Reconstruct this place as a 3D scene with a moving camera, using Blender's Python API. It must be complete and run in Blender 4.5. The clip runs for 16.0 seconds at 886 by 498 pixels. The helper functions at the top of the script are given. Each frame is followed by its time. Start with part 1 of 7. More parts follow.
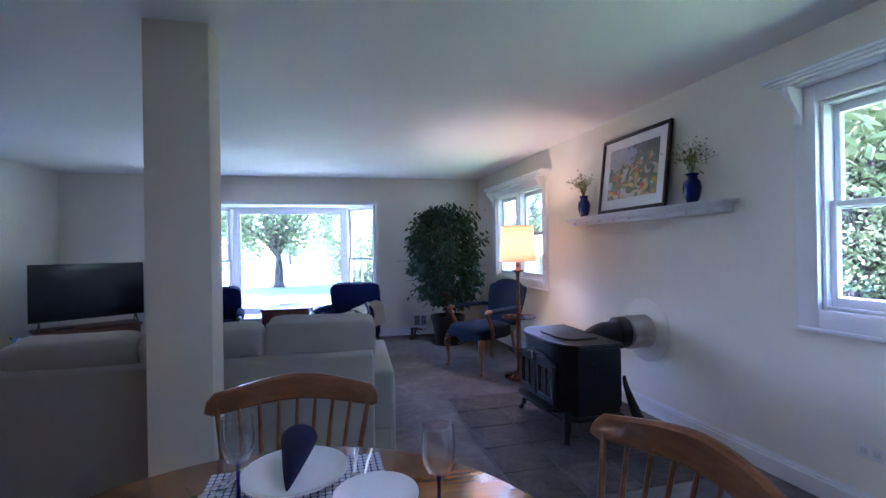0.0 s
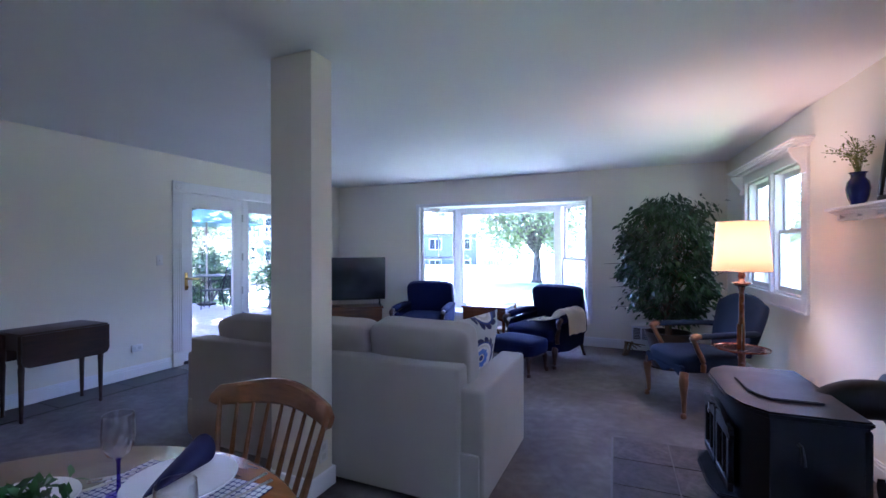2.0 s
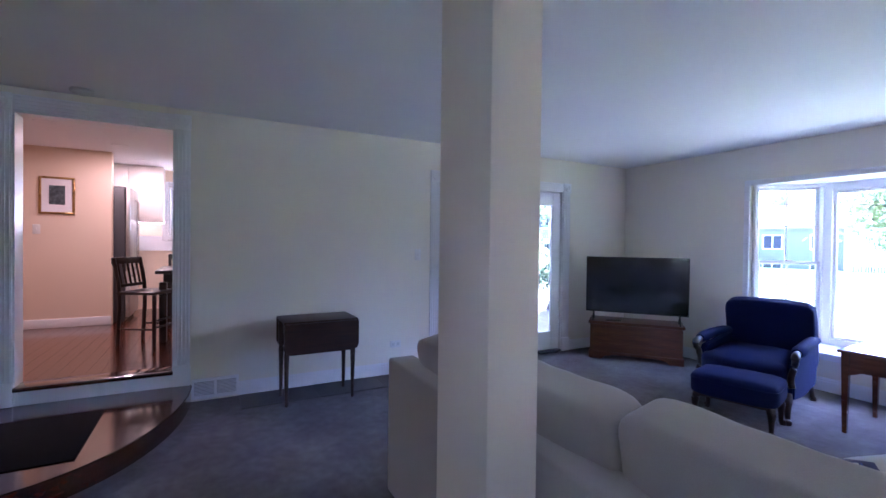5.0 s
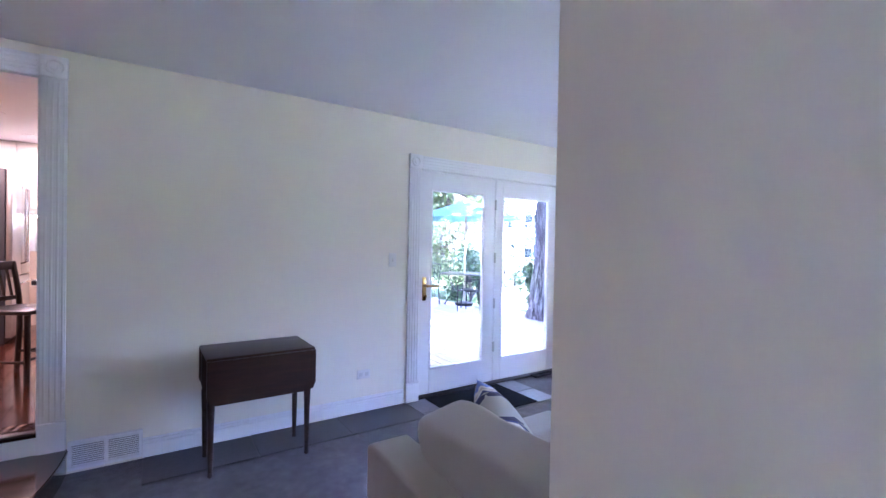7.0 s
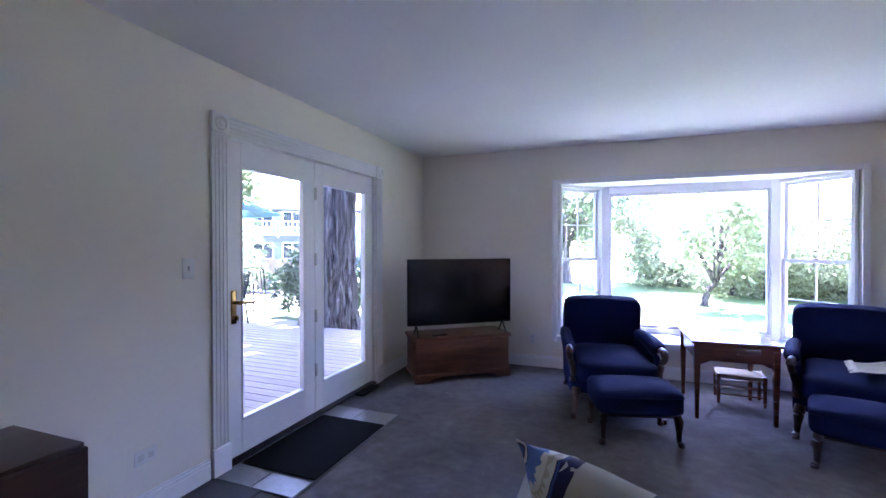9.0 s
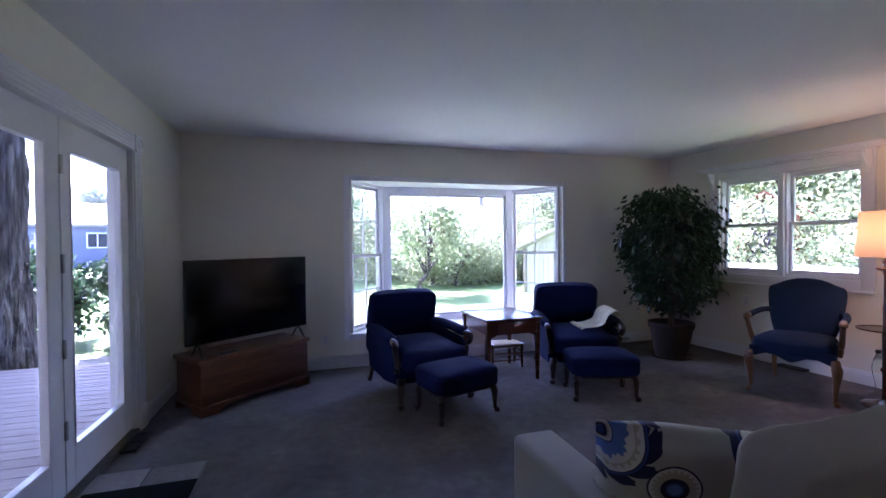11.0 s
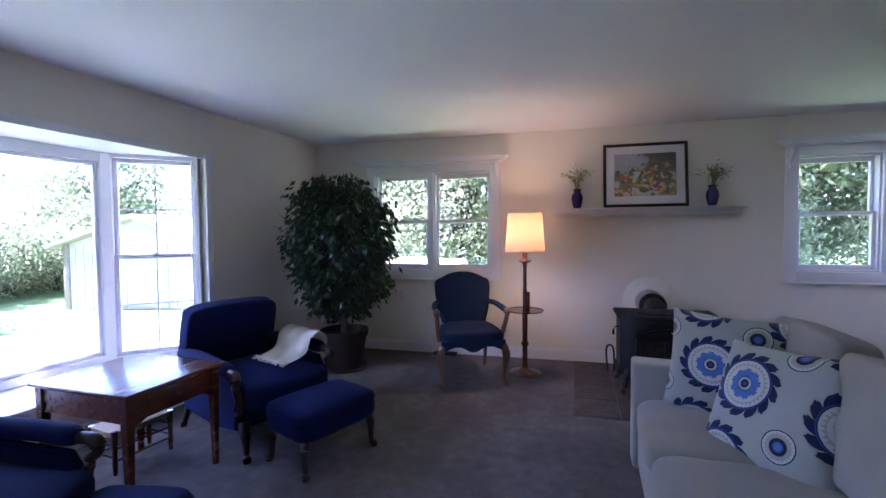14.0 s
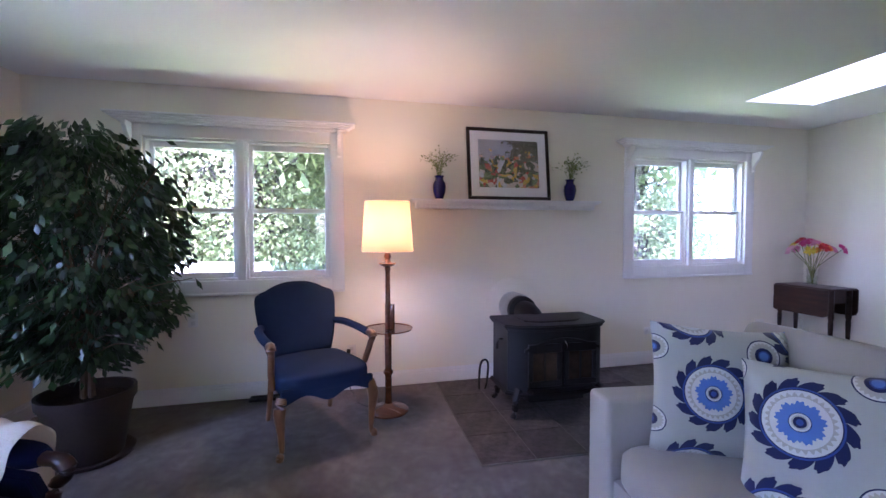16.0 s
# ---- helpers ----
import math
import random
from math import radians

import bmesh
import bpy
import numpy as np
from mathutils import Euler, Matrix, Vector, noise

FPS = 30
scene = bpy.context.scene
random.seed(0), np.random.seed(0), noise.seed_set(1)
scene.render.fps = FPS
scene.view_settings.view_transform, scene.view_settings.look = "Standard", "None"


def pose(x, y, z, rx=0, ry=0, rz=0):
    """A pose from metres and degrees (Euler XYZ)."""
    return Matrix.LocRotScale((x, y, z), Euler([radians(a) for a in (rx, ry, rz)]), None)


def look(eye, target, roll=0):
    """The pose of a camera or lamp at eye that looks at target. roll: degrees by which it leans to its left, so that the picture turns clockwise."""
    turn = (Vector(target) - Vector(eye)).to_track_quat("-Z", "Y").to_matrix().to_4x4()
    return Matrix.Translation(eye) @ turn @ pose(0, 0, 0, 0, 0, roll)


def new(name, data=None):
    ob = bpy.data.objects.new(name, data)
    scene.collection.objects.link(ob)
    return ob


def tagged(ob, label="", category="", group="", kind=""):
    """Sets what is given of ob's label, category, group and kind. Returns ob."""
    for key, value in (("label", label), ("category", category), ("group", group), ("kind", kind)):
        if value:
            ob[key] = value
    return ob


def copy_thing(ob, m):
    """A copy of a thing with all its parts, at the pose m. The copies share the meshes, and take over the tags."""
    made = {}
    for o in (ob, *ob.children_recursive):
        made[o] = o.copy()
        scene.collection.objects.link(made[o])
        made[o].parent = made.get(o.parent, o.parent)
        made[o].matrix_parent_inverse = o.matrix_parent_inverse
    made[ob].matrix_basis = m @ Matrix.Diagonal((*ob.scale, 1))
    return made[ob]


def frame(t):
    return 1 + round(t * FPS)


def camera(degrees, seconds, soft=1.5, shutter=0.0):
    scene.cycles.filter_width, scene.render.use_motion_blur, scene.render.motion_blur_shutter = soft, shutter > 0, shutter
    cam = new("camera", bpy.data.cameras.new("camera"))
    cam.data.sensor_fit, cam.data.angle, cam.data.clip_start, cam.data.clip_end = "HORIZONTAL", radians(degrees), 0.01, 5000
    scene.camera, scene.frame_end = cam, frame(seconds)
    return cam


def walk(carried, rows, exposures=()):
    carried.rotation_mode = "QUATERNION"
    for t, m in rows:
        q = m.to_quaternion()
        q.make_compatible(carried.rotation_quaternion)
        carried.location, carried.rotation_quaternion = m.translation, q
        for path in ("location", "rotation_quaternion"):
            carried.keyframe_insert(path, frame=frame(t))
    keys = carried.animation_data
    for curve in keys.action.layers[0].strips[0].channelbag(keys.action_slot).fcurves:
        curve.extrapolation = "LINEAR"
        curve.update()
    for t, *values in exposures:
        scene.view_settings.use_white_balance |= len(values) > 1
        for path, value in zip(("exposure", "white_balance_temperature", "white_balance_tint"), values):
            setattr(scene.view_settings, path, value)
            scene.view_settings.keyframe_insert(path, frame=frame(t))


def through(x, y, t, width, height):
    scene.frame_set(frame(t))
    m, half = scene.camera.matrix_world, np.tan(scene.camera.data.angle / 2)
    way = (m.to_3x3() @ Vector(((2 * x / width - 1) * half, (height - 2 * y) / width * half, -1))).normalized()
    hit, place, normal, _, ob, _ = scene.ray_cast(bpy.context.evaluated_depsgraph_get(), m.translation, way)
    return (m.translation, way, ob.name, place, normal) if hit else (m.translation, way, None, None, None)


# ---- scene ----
cam = camera(90.8, 16.0)
PATH = [
    (0, (0.725, 0.925, 1.322), (1.12, 2.886, 1.325), -0.9),
    (0.5, (1.023, 0.912, 1.326), (1.099, 2.91, 1.332), -0.7),
    (1, (1.282, 0.991, 1.322), (1.011, 2.973, 1.33), -0.3),
    (1.5, (1.46, 1.172, 1.337), (0.915, 3.096, 1.34), -0.3),
    (2, (1.65, 1.344, 1.358), (0.843, 3.174, 1.356), -0.1),
    (2.5, (1.725, 1.551, 1.34), (0.701, 3.269, 1.341), 0.0),
    (3, (1.725, 1.816, 1.352), (0.555, 3.438, 1.339), 0.3),
    (3.5, (1.698, 2.074, 1.36), (0.313, 3.517, 1.338), 0.4),
    (4, (1.587, 2.302, 1.352), (-0.046, 3.457, 1.334), 0.5),
    (4.5, (1.31, 2.443, 1.353), (-0.452, 3.389, 1.328), 0.7),
    (7, (0.096, 2.844, 1.377), (-1.571, 3.949, 1.354), 1.1),
    (7.5, (-0.106, 2.85, 1.345), (-1.609, 4.169, 1.342), 0.4),
    (8, (-0.408, 2.83, 1.382), (-1.692, 4.364, 1.373), 0.2),
    (10.5, (-1.781, 2.757, 1.324), (-1.507, 4.738, 1.306), -0.7),
    (11, (-1.972, 2.901, 1.338), (-1.396, 4.816, 1.31), -0.6),
    (11.5, (-2.077, 3.03, 1.35), (-1.193, 4.823, 1.315), -0.8),
    (12, (-2.129, 3.326, 1.356), (-0.964, 4.951, 1.3), -0.8),
    (12.5, (-2.101, 3.614, 1.363), (-0.699, 5.038, 1.3), -0.8),
    (13, (-2.087, 3.995, 1.37), (-0.466, 5.165, 1.31), -0.6),
    (13.5, (-1.987, 4.302, 1.373), (-0.207, 5.211, 1.298), -0.6),
    (14, (-1.866, 4.563, 1.381), (0.023, 5.214, 1.303), -0.5),
    (14.5, (-1.706, 4.804, 1.345), (0.252, 5.208, 1.283), -0.3),
    (15, (-1.471, 4.983, 1.286), (0.521, 5.154, 1.233), -0.3),
    (15.5, (-1.173, 5.148, 1.348), (0.823, 5.062, 1.264), -0.2),
    (16, (-0.861, 5.307, 1.336), (1.111, 4.982, 1.254), -0.1),
]
EXPOSURES = [(0, 4.7, 4750, 35), (2, 4.82, 4800, 40), (4.5, 4.92, 4900, 43), (7, 5.85, 5050, 44), (8, 5.6, 5100, 46), (10.5, 3.9, 5250, 45), (12.5, 4.1, 5150, 43), (14.5, 4.28, 5150, 42), (15.5, 4.66, 5300, 42), (16, 4.82, 5300, 43)]
walk(cam, [(t, look(eye, target, roll)) for t, eye, target, roll in PATH], EXPOSURES)

# ---- world, sun and large lights ----
L, R, F, H, NEAR = -3.194, 2.69, 7.73, 2.44, 0.57
GROUND, KITCHEN = -0.4, 0.28
# the right wall runs a little askew: it is built along y at x = R and turned about the far corner
ASKEW = Matrix.Translation((R, F, 0)) @ Matrix.Rotation(radians(4.6), 4, "Z") @ Matrix.Translation((-R, -F, 0))
SUN_ELEV, SUN_AZ = radians(60), radians(-22)      # azimuth from +y towards -x is negative

world = bpy.data.worlds.new("world")
scene.world = world
world.use_nodes = True
wt = world.node_tree
sky = wt.nodes.new("ShaderNodeTexSky")
sky.sky_type, sky.sun_disc = "NISHITA", False
sky.sun_elevation, sky.sun_rotation = SUN_ELEV, SUN_AZ
wt.nodes["Background"].inputs["Strength"].default_value = 0.15
wt.links.new(sky.outputs[0], wt.nodes["Background"].inputs["Color"])

sun_data = bpy.data.lights.new("sun", "SUN")
sun_data.energy, sun_data.angle, sun_data.color = 4.5, radians(0.5), (1, 0.95, 0.87)
sun = new("sun", sun_data)
sun_dir = Vector((math.sin(SUN_AZ) * math.cos(SUN_ELEV), math.cos(SUN_AZ) * math.cos(SUN_ELEV), math.sin(SUN_ELEV)))
sun.matrix_world = look(tuple(sun_dir * 60), (0, 0, 0))


def lamp(name, place, watts, color, radius=0.05, kind="POINT", target=None, size=0.2):
    d = bpy.data.lights.new(name, kind)
    d.energy, d.color = watts, color
    if kind == "AREA":
        d.shape, d.size = "DISK", size
    else:
        d.shadow_soft_size = radius
    o = new(name, d)
    o.matrix_world = look(place, target) if target else Matrix.Translation(place)
    return o


# ---- materials ----
def nodes_of(m):
    m.use_nodes = True
    t = m.node_tree
    return t, t.nodes["Principled BSDF"]


def link(t, a, b):
    t.links.new(a, b)


def noise_node(t, scale, detail=4, vec=None, rough=0.55):
    n = t.nodes.new("ShaderNodeTexNoise")
    n.inputs["Scale"].default_value, n.inputs["Detail"].default_value, n.inputs["Roughness"].default_value = scale, detail, rough
    if vec:
        link(t, vec, n.inputs["Vector"])
    return n.outputs["Fac"]


def mixc(t, fac, a, b):
    n = t.nodes.new("ShaderNodeMix")
    n.data_type = "RGBA"
    if isinstance(fac, float):
        n.inputs[0].default_value = fac
    else:
        link(t, fac, n.inputs[0])
    for k, v in ((6, a), (7, b)):
        if isinstance(v, tuple):
            n.inputs[k].default_value = (*v, 1)
        else:
            link(t, v, n.inputs[k])
    return n.outputs[2]


def ramp(t, fac, stops):
    n = t.nodes.new("ShaderNodeValToRGB")
    e = n.color_ramp.elements
    while len(e) < len(stops):
        e.new(0.5)
    for k, (p, c) in enumerate(stops):
        e[k].position, e[k].color = p, (*c, 1)
    link(t, fac, n.inputs[0])
    return n.outputs[0]


def mathn(t, op, a, b=None, c=None):
    n = t.nodes.new("ShaderNodeMath")
    n.operation = op
    for k, v in enumerate((a, b, c)):
        if v is None:
            continue
        if isinstance(v, (int, float)):
            n.inputs[k].default_value = v
        else:
            link(t, v, n.inputs[k])
    return n.outputs[0]


def bump(t, bsdf, height, strength, dist=0.005):
    n = t.nodes.new("ShaderNodeBump")
    n.inputs["Strength"].default_value, n.inputs["Distance"].default_value = strength, dist
    link(t, height, n.inputs["Height"])
    link(t, n.outputs[0], bsdf.inputs["Normal"])


def coords(t, kind="Object", scale=(1, 1, 1)):
    c = t.nodes.new("ShaderNodeTexCoord").outputs[kind]
    m = t.nodes.new("ShaderNodeMapping")
    m.inputs["Scale"].default_value = scale
    link(t, c, m.inputs["Vector"])
    return m.outputs[0]


def tint(c, k):
    return tuple(min(1.0, v * k) for v in c)


def plain(name, c, rough=0.6, metal=0.0, var=0.12, coarse=2.5, fine=60, strength=0.15, dist=0.003, spec=0.5, sheen=0.0, island=0.0, each=0.0):
    """A surface of one colour with stains, grain and relief."""
    m = bpy.data.materials.new(name)
    t, b = nodes_of(m)
    v = coords(t)
    big, small = noise_node(t, coarse, 5, v), noise_node(t, fine, 3, v)
    f = mathn(t, "ADD", mathn(t, "MULTIPLY", big, 0.6), mathn(t, "MULTIPLY", small, 0.4))
    col = ramp(t, f, [(0.3, tint(c, 1 - var)), (0.7, tint(c, 1 + var))])
    if island or each:
        src = t.nodes.new("ShaderNodeNewGeometry").outputs["Random Per Island"] if island else t.nodes.new("ShaderNodeObjectInfo").outputs["Random"]
        col = mixc(t, mathn(t, "MULTIPLY", src, island or each), col, tint(c, 0.35))
    link(t, col, b.inputs["Base Color"])
    b.inputs["Metallic"].default_value = metal
    b.inputs["Specular IOR Level"].default_value = spec
    link(t, mathn(t, "MULTIPLY_ADD", big, 0.2, rough - 0.1), b.inputs["Roughness"])
    if sheen:
        b.inputs["Sheen Weight"].default_value = sheen
    bump(t, b, small, strength, dist)
    return m


def wood(name, dark, light, rough=0.35, scale=(1.5, 14, 14), strength=0.08, each=0.0, coat=0.0):
    """Grain that runs along the object's x axis."""
    m = bpy.data.materials.new(name)
    t, b = nodes_of(m)
    v = coords(t, scale=scale)
    n1 = noise_node(t, 2.2, 6, v, 0.6)
    n2 = noise_node(t, 9, 3, v)
    f = mathn(t, "ADD", mathn(t, "MULTIPLY", n1, 0.75), mathn(t, "MULTIPLY", n2, 0.25))
    col = ramp(t, f, [(0.33, dark), (0.55, tuple((p + q) / 2 for p, q in zip(dark, light))), (0.7, light)])
    if each:
        col = mixc(t, mathn(t, "MULTIPLY", t.nodes.new("ShaderNodeObjectInfo").outputs["Random"], each), col, tint(dark, 0.7))
    link(t, col, b.inputs["Base Color"])
    link(t, mathn(t, "MULTIPLY_ADD", n1, 0.15, rough - 0.07), b.inputs["Roughness"])
    b.inputs["Coat Weight"].default_value, b.inputs["Coat Roughness"].default_value = coat, 0.12
    bump(t, b, f, strength, 0.002)
    return m


def glass_mat(name, gloss=1.0, c=(1, 1, 1)):
    m = bpy.data.materials.new(name)
    m.use_nodes = True
    t = m.node_tree
    t.nodes.clear()
    tr, gl, mx, fr = (t.nodes.new("ShaderNode" + k) for k in ("BsdfTransparent", "BsdfGlossy", "MixShader", "LayerWeight"))
    tr.inputs[0].default_value = (*c, 1)
    gl.inputs["Roughness"].default_value = 0.02
    edge = mathn(t, "POWER", fr.outputs["Facing"], 5)
    link(t, mathn(t, "MULTIPLY", mathn(t, "MULTIPLY_ADD", edge, 0.9, 0.035), gloss), mx.inputs[0])
    link(t, tr.outputs[0], mx.inputs[1])
    link(t, gl.outputs[0], mx.inputs[2])
    link(t, mx.outputs[0], t.nodes.new("ShaderNodeOutputMaterial").inputs[0])
    return m


def glow(name, c, strength):
    m = bpy.data.materials.new(name)
    t, b = nodes_of(m)
    b.inputs["Base Color"].default_value = (*c, 1)
    b.inputs["Emission Color"].default_value, b.inputs["Emission Strength"].default_value = (*c, 1), strength
    return m


def leafy(name, dark, light, rough=0.45, through=0.3):
    m = bpy.data.materials.new(name)
    t, b = nodes_of(m)
    r = t.nodes.new("ShaderNodeNewGeometry").outputs["Random Per Island"]
    col = ramp(t, r, [(0.0, dark), (0.6, tuple((p + q) / 2 for p, q in zip(dark, light))), (1.0, light)])
    link(t, col, b.inputs["Base Color"])
    b.inputs["Roughness"].default_value = rough
    tl = t.nodes.new("ShaderNodeBsdfTranslucent")
    link(t, col, tl.inputs[0])
    mx = t.nodes.new("ShaderNodeMixShader")
    mx.inputs[0].default_value = through
    link(t, b.outputs[0], mx.inputs[1])
    link(t, tl.outputs[0], mx.inputs[2])
    link(t, mx.outputs[0], t.nodes["Material Output"].inputs[0])
    return m


WALL = plain("cream_wall_paint", (0.80, 0.76, 0.665), 0.75, var=0.02, coarse=1.2, fine=180, strength=0.06, dist=0.001)
CEIL = plain("ceiling_paint", (0.85, 0.85, 0.865), 0.85, var=0.02, coarse=1.5, fine=140, strength=0.12, dist=0.002)
TRIM = plain("white_trim_paint", (0.80, 0.80, 0.82), 0.35, var=0.02, coarse=3, fine=90, strength=0.04, dist=0.001)
PEACH = plain("peach_wall_paint", (0.78, 0.63, 0.48), 0.7, var=0.02, coarse=1.2, fine=160, strength=0.05, dist=0.001)
PLASTER = plain("grey_patch", (0.62, 0.62, 0.60), 0.8, var=0.04)
GLASS = glass_mat("window_glass", 0.8)


def carpet_mat():
    m = bpy.data.materials.new("grey_carpet")
    t, b = nodes_of(m)
    v = coords(t)
    paths = noise_node(t, 1.7, 5, v, 0.6)
    tufts = noise_node(t, 260, 2, v)
    brush = noise_node(t, 14, 4, v)
    f = mathn(t, "ADD", mathn(t, "MULTIPLY", paths, 0.5), mathn(t, "ADD", mathn(t, "MULTIPLY", brush, 0.25), mathn(t, "MULTIPLY", tufts, 0.25)))
    link(t, ramp(t, f, [(0.36, (0.066, 0.058, 0.056)), (0.52, (0.128, 0.115, 0.112)), (0.66, (0.215, 0.196, 0.19))]), b.inputs["Base Color"])
    b.inputs["Roughness"].default_value, b.inputs["Sheen Weight"].default_value = 0.95, 0.08
    b.inputs["Specular IOR Level"].default_value = 0.1
    bump(t, b, mathn(t, "ADD", tufts, brush), 0.6, 0.006)
    return m


CARPET = carpet_mat()
SLATE = plain("slate_tile", (0.070, 0.060, 0.056), 0.6, var=0.85, coarse=7, fine=32, strength=0.45, dist=0.005, each=0.5, spec=0.25)
GROUT = plain("grout", (0.12, 0.113, 0.105), 0.9)
SILVERTILE = plain("grey_tile", (0.22, 0.21, 0.21), 0.32, var=0.3, coarse=6, fine=30, strength=0.2, each=0.2)
DARKTILE = plain("dark_floor_tile", (0.06, 0.054, 0.052), 0.55, var=0.3, coarse=5, fine=40, strength=0.2, each=0.4)
RUBBER = plain("black_mat", (0.008, 0.008, 0.009), 0.95, var=0.3, fine=200, strength=0.5, spec=0.08)
SOFA = plain("oatmeal_upholstery", (0.35, 0.33, 0.30), 0.9, var=0.07, coarse=3, fine=260, strength=0.35, dist=0.002, sheen=0.2)
BLUE = plain("royal_blue_upholstery", (0.0035, 0.008, 0.052), 0.9, var=0.2, coarse=4, fine=240, strength=0.3, dist=0.002, spec=0.15)
DENIM = plain("slate_blue_weave", (0.011, 0.021, 0.050), 0.9, var=0.18, coarse=5, fine=300, strength=0.35, dist=0.002, spec=0.15)
MAHOG = wood("dark_mahogany", (0.018, 0.006, 0.004), (0.054, 0.018, 0.009), 0.42, coat=0.12)
CHERRY = wood("cherry_wood", (0.075, 0.022, 0.010), (0.17, 0.058, 0.026), 0.25, coat=0.4)
CEDAR = wood("cedar_wood", (0.055, 0.015, 0.006), (0.175, 0.060, 0.022), 0.4, scale=(1.2, 9, 9), coat=0.1)
MAPLE = wood("maple_wood", (0.115, 0.042, 0.012), (0.25, 0.105, 0.036), 0.32, coat=0.3)
TABLEWOOD = wood("honey_table_wood", (0.20, 0.075, 0.020), (0.36, 0.16, 0.052), 0.22, scale=(1.5, 10, 10), coat=0.5)
LEGWOOD = wood("fruitwood", (0.11, 0.045, 0.016), (0.25, 0.115, 0.045), 0.35, scale=(10, 10, 2), coat=0.2)
REDFLOOR = wood("red_oak_floor", (0.06, 0.012, 0.005), (0.16, 0.042, 0.016), 0.18, scale=(1, 12, 12), each=0.4, coat=0.5)
STEPWOOD = wood("dark_cherry_step", (0.026, 0.006, 0.003), (0.075, 0.020, 0.009), 0.12, scale=(10, 1, 10), coat=0.6)
DARKOAK = wood("espresso_wood", (0.006, 0.003, 0.003), (0.022, 0.010, 0.007), 0.35)
IRON = plain("black_cast_iron", (0.006, 0.006, 0.007), 0.5, metal=0.0, var=0.3, coarse=6, fine=120, strength=0.25, dist=0.002, spec=0.3)
STEEL = plain("galvanised_steel", (0.50, 0.50, 0.48), 0.35, metal=0.9, var=0.12, coarse=8, fine=30)
DULLSTEEL = plain("dull_edge_metal", (0.16, 0.155, 0.15), 0.75, metal=0.3, var=0.2, spec=0.2)
CHROME = plain("polished_metal", (0.75, 0.75, 0.76), 0.15, metal=1.0, var=0.03)
BRASS = plain("aged_brass", (0.42, 0.27, 0.09), 0.28, metal=1.0, var=0.15)
BLACKPL = plain("black_plastic", (0.008, 0.008, 0.009), 0.35, var=0.2)
SCREEN = plain("dark_screen", (0.006, 0.006, 0.007), 0.12, var=0.05, strength=0.0)
WHITEPL = plain("white_plastic", (0.75, 0.74, 0.72), 0.4, var=0.02)
COBALT = plain("cobalt_glaze", (0.006, 0.006, 0.12), 0.08, var=0.2, strength=0.02, spec=0.7)
CHINA = plain("white_china", (0.80, 0.80, 0.82), 0.12, var=0.02, strength=0.01)
NAVY = plain("navy_cloth", (0.012, 0.014, 0.06), 0.85, var=0.2, fine=300, strength=0.3)
WHITECLOTH = plain("grey_white_cloth", (0.62, 0.62, 0.68), 0.85, var=0.06, fine=300, strength=0.3)
THROW = plain("cream_wool_throw", (0.80, 0.74, 0.62), 0.95, var=0.1, coarse=8, fine=160, strength=0.8, dist=0.006, sheen=0.4)
POT = plain("dark_brown_pot", (0.035, 0.022, 0.017), 0.6, var=0.3, coarse=6, fine=60, strength=0.3)
SOIL = plain("potting_soil", (0.03, 0.02, 0.014), 0.95, var=0.4, fine=80, strength=1.0, dist=0.01)
BARK = plain("ficus_bark", (0.13, 0.09, 0.06), 0.9, var=0.3, fine=40, strength=0.5)
FICUS = leafy("ficus_leaf", (0.010, 0.028, 0.013), (0.045, 0.10, 0.036), 0.33, 0.2)
CLEAR = glass_mat("clear_glass", 2.6, (0.975, 0.98, 0.985))
COBALTGLASS = glass_mat("cobalt_glass", 1.2, (0.30, 0.24, 0.80))


# ---- mesh helpers ----
def box(bm, x0, x1, y0, y1, z0, z1, bevel=0.0, seg=2, m=None):
    vs = bmesh.ops.create_cube(bm, size=1)["verts"]
    bmesh.ops.scale(bm, verts=vs, vec=(abs(x1 - x0), abs(y1 - y0), abs(z1 - z0)))
    bmesh.ops.translate(bm, verts=vs, vec=((x0 + x1) / 2, (y0 + y1) / 2, (z0 + z1) / 2))
    if bevel > 0:
        es = list({e for v in vs for e in v.link_edges})
        out = bmesh.ops.bevel(bm, geom=es, offset=min(bevel, 0.49 * min(abs(x1 - x0), abs(y1 - y0), abs(z1 - z0))), segments=seg, affect="EDGES", profile=0.5)
        vs = out["verts"]
    if m is not None:
        bmesh.ops.transform(bm, matrix=m, verts=vs)
    return vs


def cbox(x0, x1, y0, y1, z0, z1, bevel=0.0, seg=2, m=None):
    bm = bmesh.new()
    box(bm, x0, x1, y0, y1, z0, z1, bevel, seg, m)
    return bm


def lathe(bm, profile, n=24, m=None, cap=True):
    """Turns (radius, height) pairs round z."""
    rings = []
    for r, z in profile:
        rings.append([bm.verts.new((r * math.cos(2 * math.pi * k / n), r * math.sin(2 * math.pi * k / n), z)) for k in range(n)])
    for a, b in zip(rings, rings[1:]):
        for k in range(n):
            bm.faces.new((a[k], a[(k + 1) % n], b[(k + 1) % n], b[k]))
    if cap:
        bm.faces.new(list(reversed(rings[0])))
        bm.faces.new(rings[-1])
    vs = [v for r in rings for v in r]
    if m is not None:
        bmesh.ops.transform(bm, matrix=m, verts=vs)
    return vs


def turned(profile, n=24, m=None, cap=True):
    bm = bmesh.new()
    lathe(bm, profile, n, m, cap)
    return bm


